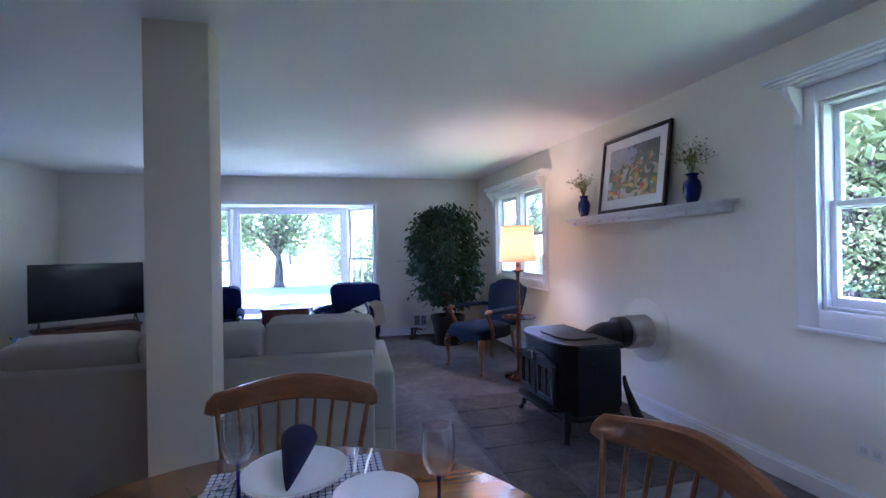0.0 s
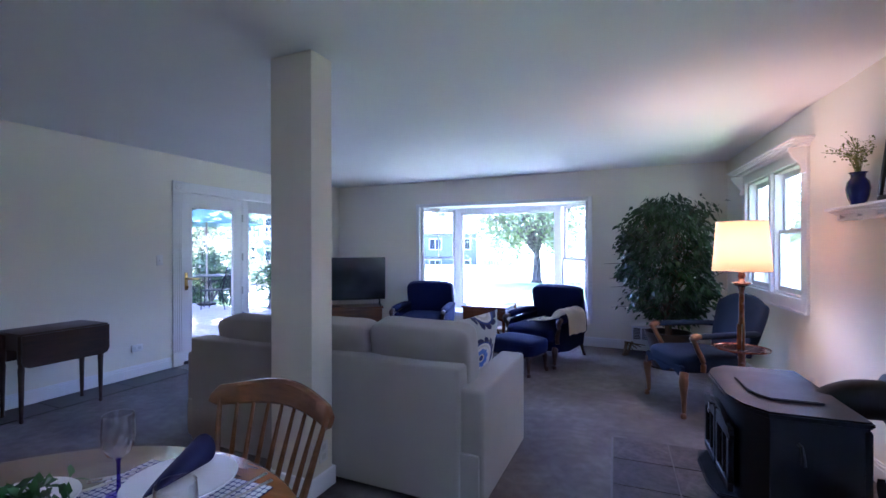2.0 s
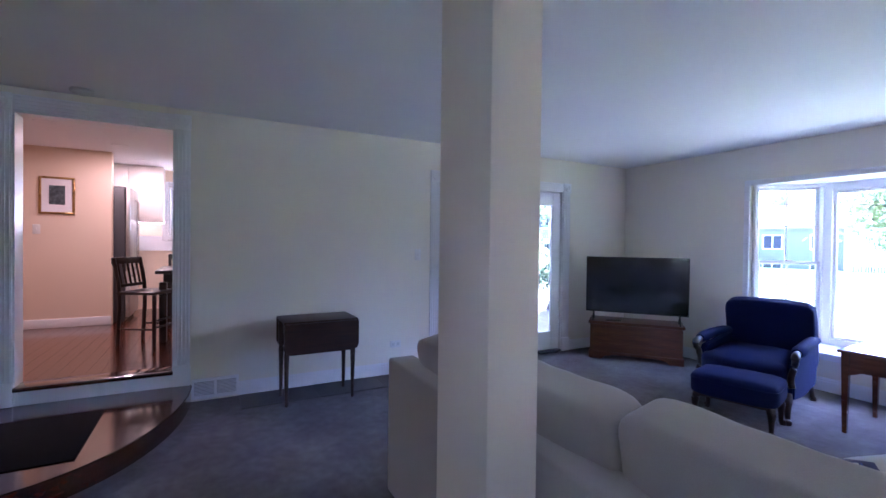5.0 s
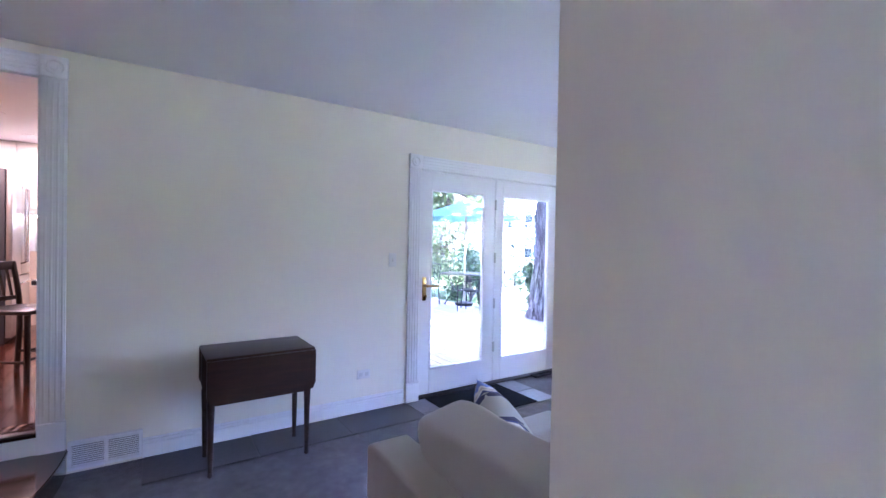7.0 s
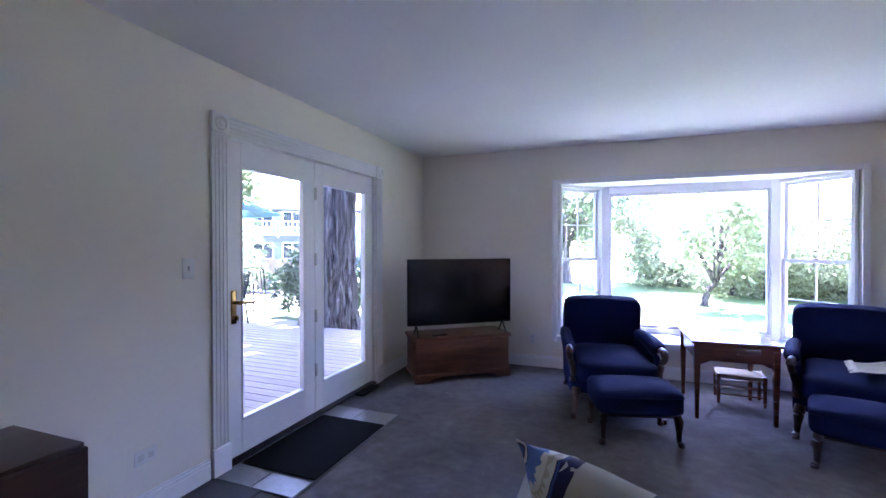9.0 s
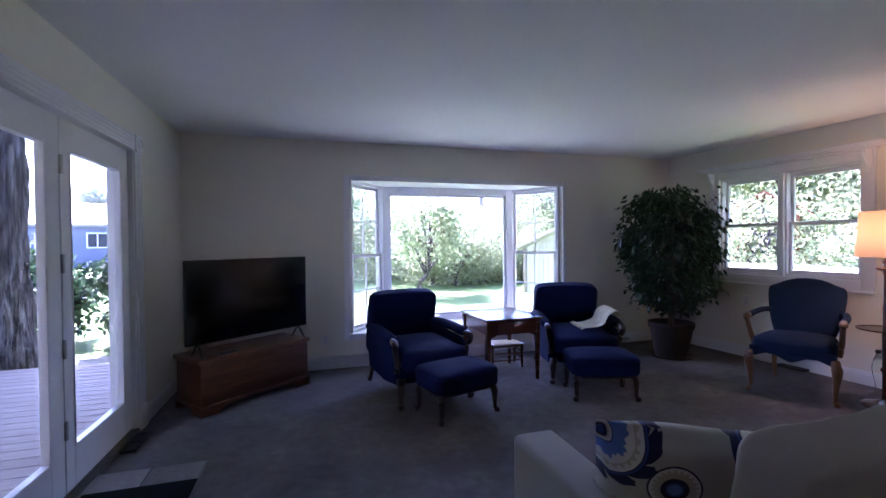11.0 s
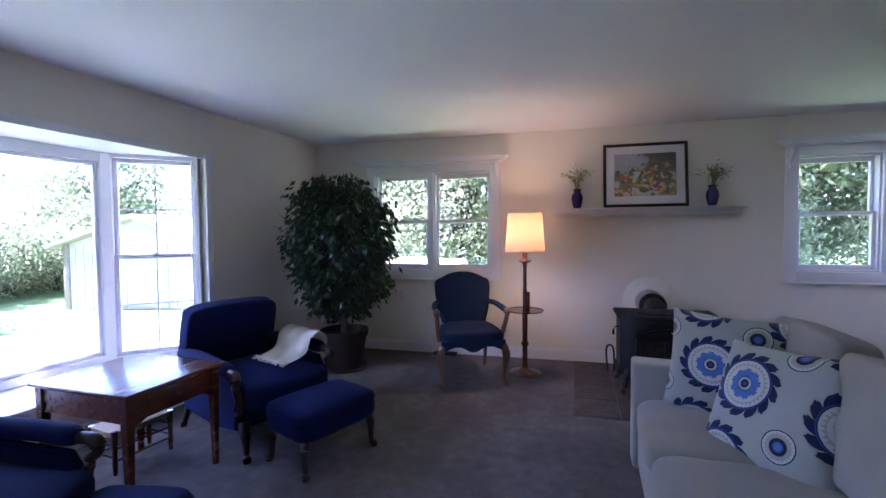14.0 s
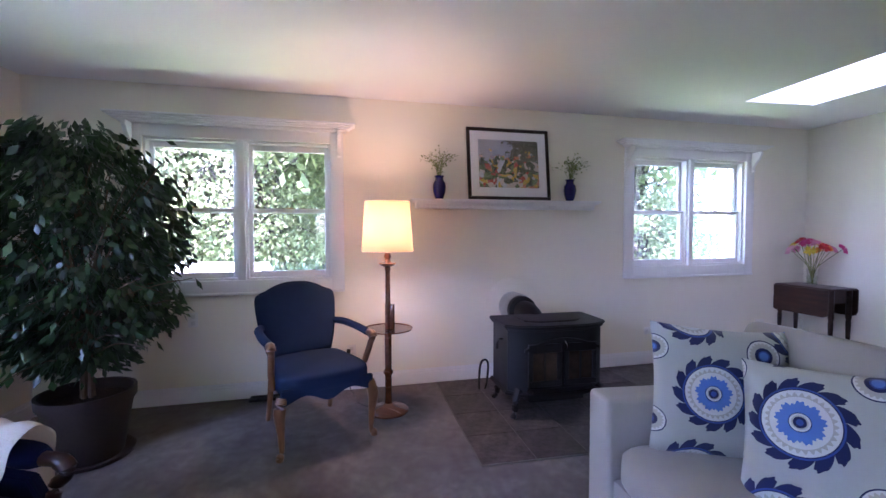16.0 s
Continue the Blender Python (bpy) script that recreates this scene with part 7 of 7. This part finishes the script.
TRUNK = bpy.data.materials.new("furrowed_bark")
t_, b_ = nodes_of(TRUNK)
v_ = coords(t_, scale=(9, 9, 1.5))
n_ = noise_node(t_, 2.2, 8, v_, 0.7)
link(t_, ramp(t_, n_, [(0.42, (0.022, 0.018, 0.018)), (0.5, (0.12, 0.10, 0.10)), (0.64, (0.32, 0.29, 0.28))]), b_.inputs["Base Color"])
b_.inputs["Roughness"].default_value = 0.95
bump(t_, b_, n_, 1.0, 0.15)
LEAF1 = leafy("maple_leaf", (0.09, 0.125, 0.055), (0.25, 0.32, 0.145), 0.5, 0.45)
LEAF2 = leafy("pale_leaf", (0.19, 0.24, 0.13), (0.44, 0.49, 0.29), 0.5, 0.6)
LEAF3 = leafy("dark_leaf", (0.02, 0.05, 0.024), (0.09, 0.15, 0.07), 0.45, 0.35)
# distance haze is painted into this leaf colour: paler and greyer green
LEAF4 = leafy("haze_tinted_leaf", (0.15, 0.18, 0.15), (0.30, 0.34, 0.27), 0.6, 0.4)
NEEDLE = leafy("spruce_needle", (0.08, 0.115, 0.125), (0.17, 0.22, 0.24), 0.6, 0.15)


def tree(name, label, trunk_h, r0, crown, leaves, size, leaf_m, seed, clumps=26, lean=0.0):
    """crown: (radius, z of centre, half height). Leaves sit in uneven clumps at the ends of limbs."""
    rd = random.Random(seed)
    t = thing(name, label, "tree" if name != "shrub" else "shrub")
    cr, cz, ch_ = crown
    bm = bmesh.new()
    path = smooth_path([(0, 0, 0), (lean * 0.3, 0.05, trunk_h * 0.5), (lean, -0.05, trunk_h), (lean * 1.2, 0.05, cz + ch_ * 0.5)], 5)
    tube(bm, path, [r0 * (1.25 if i == 0 else 1) * (1 - 0.85 * i / (len(path) - 1)) + 0.01 for i in range(len(path))], 10)
    cl = []
    for k in range(clumps):
        a, u = rd.uniform(0, 2 * math.pi), rd.uniform(-0.9, 1)
        rr = cr * math.sqrt(max(0.02, 1 - u * u)) * rd.uniform(0.45, 1.0)
        c = Vector((lean + rr * math.cos(a), rr * math.sin(a), cz + ch_ * u * rd.uniform(0.8, 1.05)))
        cl.append((c, cr * rd.uniform(0.22, 0.42)))
        s = path[rd.randrange(len(path) // 2, len(path) - 1)]
        tube(bm, smooth_path([s, s.lerp(c, 0.5) + Vector((0, 0, 0.15 * cr)), c], 3), [r0 * 0.35, r0 * 0.3, r0 * 0.25, r0 * 0.2, r0 * 0.14, r0 * 0.1, r0 * 0.06], 6)
    part("trunk", bm, TRUNK, t, angle=180)
    vs, fs = [], []
    for k in range(leaves):
        c, rad = cl[rd.randrange(len(cl))]
        p = c + Vector([rd.gauss(0, 0.5) * rad for _ in range(3)])
        d = Vector([rd.gauss(0, 1) for _ in range(3)]).normalized()
        s = d.cross(Vector([rd.gauss(0, 1) for _ in range(3)])).normalized()
        l, w = size * rd.uniform(0.7, 1.3), size * rd.uniform(0.35, 0.6)
        i = len(vs)
        vs += [p - d * l, p + s * w, p + d * l, p - s * w]
        fs.append((i, i + 1, i + 2, i + 3))
    me = bpy.data.meshes.new("crown")
    me.from_pydata([tuple(v) for v in vs], [], fs)
    me.materials.append(leaf_m)
    o = new("crown", me)
    o.parent = t
    return t


def at(t, x, y, rz=0, s=1.0, z=GROUND):
    t.matrix_basis = pose(x, y, z, 0, 0, rz)
    t.scale = (s, s, s)
    return t


def again(t, x, y, rz, z=GROUND):
    return copy_thing(t, pose(x, y, z, 0, 0, rz))


maple = at(tree("maple_tree", "round green maple on the front lawn", 1.8, 0.22, (3.1, 4.1, 2.4), 13000, 0.095, LEAF1, 1, 40), -3.0, 23.8, 0, 1.14)
tall = at(tree("tree", "tall leafy garden tree", 4.0, 0.3, (4.2, 7.5, 4.2), 9000, 0.20, LEAF2, 2, 40), 12.5, 6.0)
dark_t = at(tree("tree", "dense dark green tree", 2.0, 0.25, (3.4, 5.0, 4.2), 9000, 0.17, LEAF1, 3, 40), 17, 11.5)
bush = at(tree("shrub", "wide pale green shrub", 0.5, 0.08, (1.7, 1.5, 1.3), 11000, 0.052, LEAF2, 4, 34), 3.6, 19.6)
bushd = at(tree("shrub", "glossy dark green shrub", 0.3, 0.05, (0.75, 0.85, 0.7), 2600, 0.07, LEAF3, 5, 22), -4.9, 11.6)
apple = at(tree("tree", "small crooked fruit tree by the lawn", 0.9, 0.10, (1.6, 2.2, 1.0), 3000, 0.09, LEAF2, 6, 18, 0.35), 1.45, 17.2)
thicket = at(tree("shrub", "tall pale green thicket shrub", 0.7, 0.09, (2.1, 1.6, 1.5), 11000, 0.065, LEAF2, 14, 44), 2.9, 20.6)
thicket_b = at(tree("shrub", "tall mid-green thicket shrub", 0.7, 0.09, (2.1, 1.75, 1.6), 11000, 0.065, LEAF1, 15, 44), 4.7, 23.2)
for x, y, rz in ((4.6, 21.0, 40), (6.6, 22.4, 95), (8.6, 23.8, 150), (1.6, 23.6, 200), (10.8, 24.2, 260), (0.2, 25.6, 20)):
    again(thicket, x, y, rz)
for x, y, rz in ((2.8, 25.4, 70), (6.9, 25.4, 130), (9.4, 26.6, 190), (12.4, 22.4, 10)):
    again(thicket_b, x, y, rz)
garden = at(tree("tree", "broad sunlit garden tree with low branches", 1.6, 0.16, (2.9, 3.4, 3.2), 19000, 0.07, LEAF2, 16, 70, 0.5), 11.5, 8.6)
for x, y, rz in ((12.0, 4.2, 50), (12.6, 0.2, 110), (15.0, 6.4, 170), (15.4, 2.2, 230), (15.2, 10.6, 290), (12.5, -3.8, 20), (15.6, -2.0, 80), (18.6, 9.0, 140)):
    again(garden, x, y, rz)
for x, y, rz in ((9.5, 5.5, 20), (14.5, 2.0, 80), (13.0, 13.5, 140), (10.5, -2.0, 210), (20.0, 7.5, 260), (18.5, -1.0, 300), (22, 15, 30), (16, 18, 75)):
    again(tall if rz % 60 else dark_t, x, y, rz)
for x, y, rz in ((10.9, 1.2, 10), (11.6, 3.6, 77), (10.4, -2.4, 150), (9.2, 11.2, 200), (10.6, 12.6, 40), (7.4, 21.0, 60), (5.2, 20.6, 120), (9.6, 18.8, 15)):
    again(bush, x, y, rz)
again(maple, 9.6, 21.6, 80).scale = (0.8, 0.8, 0.8)
# far tree line; its haze sits in the leaf colour, not in the air
far_t = at(tree("tree", "distant green tree with haze painted into its leaves", 2.0, 0.25, (3.4, 4.4, 3.6), 6000, 0.2, LEAF4, 8, 40), -3, 76)
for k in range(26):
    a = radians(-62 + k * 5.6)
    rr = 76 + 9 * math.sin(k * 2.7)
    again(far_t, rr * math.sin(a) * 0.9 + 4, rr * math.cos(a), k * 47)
for x, y, rz in ((-13.5, 13, 20), (-15.5, 8, 80), (-17, 12, 200), (-14, 3, 250)):
    again(tall if rz % 20 else dark_t, x, y, rz)
for x, y, rz in ((-6.4, 12.2, 50), (-9.6, 10.2, 90), (-10.2, 8.4, 170), (-9.9, 6.6, 10), (-8.2, 11.6, 240)):
    again(bushd, x, y, rz)
again(bush, -11.5, 11.0, 40)
again(bush, -11.8, 7.6, 120)

# two blue spruces
def spruce(m, h):
    s = thing("spruce_tree", "slender blue-green spruce beyond the road", "tree")
    part("trunk", rod([(0, 0, 0), (0, 0, h)], [0.18, 0.02], 8), TRUNK, s)
    rd = random.Random(int(h * 10))
    vs, fs = [], []
    for k in range(5000):
        f = rd.random() ** 0.7
        z = h * (1 - f) * 0.96 + 0.5
        r = (0.16 * h) * f * rd.uniform(0.3, 1.0) * (0.75 + 0.25 * math.sin(z * 7))
        a = rd.uniform(0, 2 * math.pi)
        p = Vector((r * math.cos(a), r * math.sin(a), z - 0.12 * r))
        d = Vector((math.cos(a), math.sin(a), -0.35)).normalized()
        q = d.cross(Vector((0, 0, 1))).normalized()
        i = len(vs)
        vs += [p - d * 0.16, p + q * 0.05, p + d * 0.16, p - q * 0.05]
        fs.append((i, i + 1, i + 2, i + 3))
    me = bpy.data.meshes.new("crown")
    me.from_pydata([tuple(v) for v in vs], [], fs)
    me.materials.append(NEEDLE)
    o = new("crown", me)
    o.parent = s
    s.matrix_basis = m


spruce(pose(12.5, 34, GROUND), 4.8)
spruce(pose(10.8, 35, GROUND), 3.9)

# great tree by the deck
big = thing("great_tree", "massive old tree with furrowed bark beside the deck", "tree")
bm = bmesh.new()
nseg, nrad = 60, 120
rings = []
for k in range(nseg + 1):
    z = -0.35 + 7.5 * k / nseg
    base = 0.40 + 0.20 * math.exp(-(z + 0.35) * 1.9) - 0.010 * z
    row = []
    for j in range(nrad):
        a = 2 * math.pi * j / nrad
        rr = base * (1 + 0.07 * math.sin(5 * a + 0.4 * z) * math.exp(-(z + 0.4) * 0.6)) + 0.07 * noise.noise(Vector((math.cos(a) * 7, math.sin(a) * 7, z * 0.9))) + 0.055 * noise.noise(Vector((math.cos(a) * 19, math.sin(a) * 19, z * 2.3)))
        row.append(bm.verts.new((rr * math.cos(a) + 0.02 * z, rr * math.sin(a), z)))
    rings.append(row)
for a, b in zip(rings, rings[1:]):
    for j in range(nrad):
        bm.faces.new((a[j], a[(j + 1) % nrad], b[(j + 1) % nrad], b[j]))
part("trunk", bm, TRUNK, big, angle=180)
bm = bmesh.new()
for a, l in ((0.4, 4.0), (1.7, 3.6), (2.9, 4.2), (4.2, 3.5), (5.4, 4.0)):
    tube(bm, smooth_path([(0, 0, 4.6), (0.5 * l * math.cos(a), 0.5 * l * math.sin(a), 6.0), (l * math.cos(a), l * math.sin(a), 6.6)], 5), [0.22 - 0.017 * i for i in range(11)], 8)
part("limb", bm, TRUNK, big)
rd = random.Random(12)
vs, fs = [], []
cl = [(Vector((rd.uniform(-5, 5), rd.uniform(-5, 5), rd.uniform(5.6, 8.6))), rd.uniform(0.7, 1.5)) for _ in range(80)]
for k in range(17000):
    c, rad = cl[rd.randrange(len(cl))]
    p = c + Vector([rd.gauss(0, 0.5) * rad for _ in range(3)])
    d = Vector([rd.gauss(0, 1) for _ in range(3)]).normalized()
    s = d.cross(Vector([rd.gauss(0, 1) for _ in range(3)])).normalized()
    i = len(vs)
    vs += [p - d * 0.2, p + s * 0.1, p + d * 0.2, p - s * 0.1]
    fs.append((i, i + 1, i + 2, i + 3))
me = bpy.data.meshes.new("crown")
me.from_pydata([tuple(v) for v in vs], [], fs)
me.materials.append(LEAF1)
o = new("crown", me)
o.parent = big
big.matrix_basis = pose(-5.66, 9.25, 0)

# garden furniture on the far part of the deck
TEAL = plain("teal_canvas", (0.17, 0.33, 0.33), 0.8, var=0.12, fine=120)
um = thing("garden_umbrella", "open teal garden umbrella over a patio table", "umbrella")
part("pole", rod([(0, 0, 0), (0, 0, 2.35)], 0.02, 10), STAINED, um)
bm = bmesh.new()
apex = bm.verts.new((0, 0, 2.38))
rim = [bm.verts.new((1.3 * math.cos(2 * math.pi * k / 8), 1.3 * math.sin(2 * math.pi * k / 8), 1.95)) for k in range(8)]
for k in range(8):
    bm.faces.new((apex, rim[k], rim[(k + 1) % 8]))
bmesh.ops.solidify(bm, geom=list(bm.faces), thickness=0.012)
part("canopy", bm, TEAL, um)
for k in range(8):
    a = 2 * math.pi * k / 8
    part("rib", rod([(0.02 * math.cos(a), 0.02 * math.sin(a), 2.34), (1.28 * math.cos(a), 1.28 * math.sin(a), 1.93)], 0.008, 6), STAINED, um)
part("base_weight", turned([(0.2, 0), (0.22, 0.05), (0.05, 0.09)], 20), IRON, um)
um.matrix_basis = pose(-7.9, 8.75, 0)
gt = thing("patio_table", "round dark metal patio table", "table")
part("tabletop", turned([(0.06, 0.70), (0.56, 0.70), (0.58, 0.71), (0.56, 0.72), (0.06, 0.72)], 36), IRON, gt)
for k in range(4):
    a = radians(45 + 90 * k)
    part("leg", rod([(0.4 * math.cos(a), 0.4 * math.sin(a), 0.70), (0.25 * math.cos(a), 0.25 * math.sin(a), 0.35), (0.45 * math.cos(a), 0.45 * math.sin(a), 0)], 0.014, 8), IRON, gt)
gt.matrix_basis = pose(-7.9, 8.75, 0)
pc = thing("patio_chair", "dark metal patio chair with a slatted back", "chair", "chairs round the patio table")
part("seat", cbox(-0.23, 0.23, -0.23, 0.23, 0.42, 0.44, 0.006), IRON, pc)
for sx in (-1, 1):
    part("front_leg", rod([(sx * 0.22, -0.22, 0), (sx * 0.22, -0.22, 0.62), (sx * 0.23, 0.1, 0.64)], 0.012, 6), IRON, pc)
    part("rear_post", rod([(sx * 0.22, 0.28, 0), (sx * 0.22, 0.22, 0.43), (sx * 0.22, 0.32, 0.9)], 0.012, 6), IRON, pc)
for k in range(5):
    part("slat", rod([(-0.16 + 0.08 * k, 0.225, 0.45), (-0.16 + 0.08 * k, 0.315, 0.88)], 0.008, 6), IRON, pc)
part("top_rail", rod([(-0.22, 0.32, 0.9), (0, 0.325, 0.94), (0.22, 0.32, 0.9)], 0.012, 6), IRON, pc)
pc.matrix_basis = pose(-7.1, 8.35, 0, 0, 0, -60)
copy_thing(pc, pose(-8.3, 7.95, 0, 0, 0, 30))
copy_thing(pc, pose(-7.6, 9.6, 0, 0, 0, 200))
sw = thing("swing_frame", "weathered timber A-frame swing set", "swing")
for y in (-1.6, 1.6):
    for s in (-1, 1):
        part("post", rod([(s * 1.25, y, 0), (0, y, 3.3)], 0.06, 8), STAINED, sw)
    part("cross_brace", rod([(-0.6, y, 1.7), (0.6, y, 1.7)], 0.045, 8), STAINED, sw)
part("beam", rod([(0, -1.9, 3.3), (0, 1.9, 3.3)], 0.07, 8), STAINED, sw)
sw.matrix_basis = pose(-12.4, 12.2, GROUND, 0, 0, 40)
fn = thing("garden_fence", "low weathered board fence behind the deck", "fence")
for k in range(40):
    part("board", cbox(k * 0.2, k * 0.2 + 0.18, -0.012, 0.012, 0.05, 1.25, 0.004, 1), STAINED, fn)
for z in (0.35, 1.0):
    part("rail", cbox(0, 8, 0.012, 0.06, z, z + 0.09), STAINED, fn)
fn.matrix_basis = pose(-18.0, 17.5, GROUND, 0, 0, -20)

# woodpiles under white covers outside the right-hand windows
LOG = plain("split_log", (0.30, 0.23, 0.16), 0.9, var=0.5, coarse=9, fine=30, strength=0.6, each=0.5)
TARP = plain("white_tarp", (0.78, 0.76, 0.74), 0.6, var=0.05, coarse=2, strength=0.2, dist=0.02)


def woodpile(x, y, w, label, top):
    p = thing("woodpile", label, "woodpile")
    rd = random.Random(int(y * 10))
    meshes = []
    for k in range(4):
        bm = turned([(0.055 + 0.01 * k, 0), (0.06 + 0.01 * k, 0.5)], 7, Matrix.Rotation(radians(90), 4, "Y"))
        me = bpy.data.meshes.new("log")
        bm.to_mesh(me)
        bm.free()
        me.materials.append(LOG)
        meshes.append(me)
    rows = int((top - 0.05) / 0.135)
    for j in range(rows):
        for i in range(int(w / 0.15)):
            o = new("log", meshes[rd.randrange(4)])
            o.parent = p
            o.location = (rd.uniform(-0.03, 0.03), i * 0.15 + 0.075 * (j % 2) + rd.uniform(-0.01, 0.01), 0.08 + j * 0.135)
    bm = bmesh.new()
    g = []
    for i in range(21):
        row = []
        for j in range(9):
            u, v = i / 20, j / 8 - 0.5
            row.append(bm.verts.new((0.25 + v * 0.75, u * (w + 0.2) - 0.1, top + 0.06 - 0.35 * abs(v) ** 2.2 * 2 + 0.03 * noise.noise(Vector((u * 6, v * 5, y))))))
        g.append(row)
    for a, b in zip(g, g[1:]):
        for j in range(8):
            bm.faces.new((a[j], a[j + 1], b[j + 1], b[j]))
    bmesh.ops.solidify(bm, geom=list(bm.faces), thickness=0.006)
    part("tarp", bm, TARP, p, "white weathered tarpaulin")
    p.matrix_basis = pose(x, y, GROUND)


woodpile(5.3, 6.85, 2.2, "stacked firewood under a white tarp", 1.25)
woodpile(5.0, 3.05, 1.5, "low stack of firewood under a white tarp", 1.15)

# wires along the road, and their poles
for z, y in ((5.2, 24.0), (5.9, 24.2), (6.8, 24.1)):
    wr = thing("utility_wire", "thin black utility wire along the road", "wire")
    part("cable", rod(smooth_path([(-30, y, z), (-12, y, z - 0.5), (6, y, z), (24, y, z - 0.5), (42, y, z)], 6), 0.014, 5), BLACKPL, wr)
for x in (-30, 6.5, 42):
    up = thing("utility_pole", "weathered wooden utility pole with a crossarm", "utility pole")
    part("pole", rod([(0, 0, 0), (0, 0, 8.2)], [0.15, 0.11], 10), STAINED, up)
    part("crossarm", cbox(-0.06, 0.06, -0.8, 0.8, 7.2, 7.32), STAINED, up)
    up.matrix_basis = pose(x, 24.1, GROUND)

# glass over the skylight shaft
skl = thing("window_5", "flat glass skylight above the ceiling shaft", "skylight", kind="structure")
bm = bmesh.new()
for b in ((SKX0 - 0.06, SKX0, SKY0 - 0.06, SKY1 + 0.06), (SKX1, SKX1 + 0.06, SKY0 - 0.06, SKY1 + 0.06), (SKX0, SKX1, SKY0 - 0.06, SKY0), (SKX0, SKX1, SKY1, SKY1 + 0.06)):
    box(bm, *b, H + 0.5, H + 0.56, 0.005)
part("frame", bm, TRIM, skl)
DIFF = bpy.data.materials.new("frosted_skylight")
t_, b_ = nodes_of(DIFF)
tr_ = t_.nodes.new("ShaderNodeBsdfTranslucent")
tr_.inputs[0].default_value = (0.40, 0.41, 0.42, 1)
link(t_, tr_.outputs[0], t_.nodes["Material Output"].inputs[0])
part("pane", cbox(SKX0, SKX1, SKY0, SKY1, H + 0.52, H + 0.526), DIFF, skl, "frosted skylight pane")
tagged(part("roof", merged(cbox(L - 1.3, SKX0 - 0.07, 0.1, F + 0.55, H + 0.145, H + 0.25), cbox(SKX1 + 0.07, 3.6, 0.1, F + 0.55, H + 0.145, H + 0.25), cbox(SKX0 - 0.07, SKX1 + 0.07, 0.1, SKY0 - 0.07, H + 0.145, H + 0.25), cbox(SKX0 - 0.07, SKX1 + 0.07, SKY1 + 0.07, F + 0.55, H + 0.145, H + 0.25)), ROOF), "low roof with eaves", "roof", kind="structure")
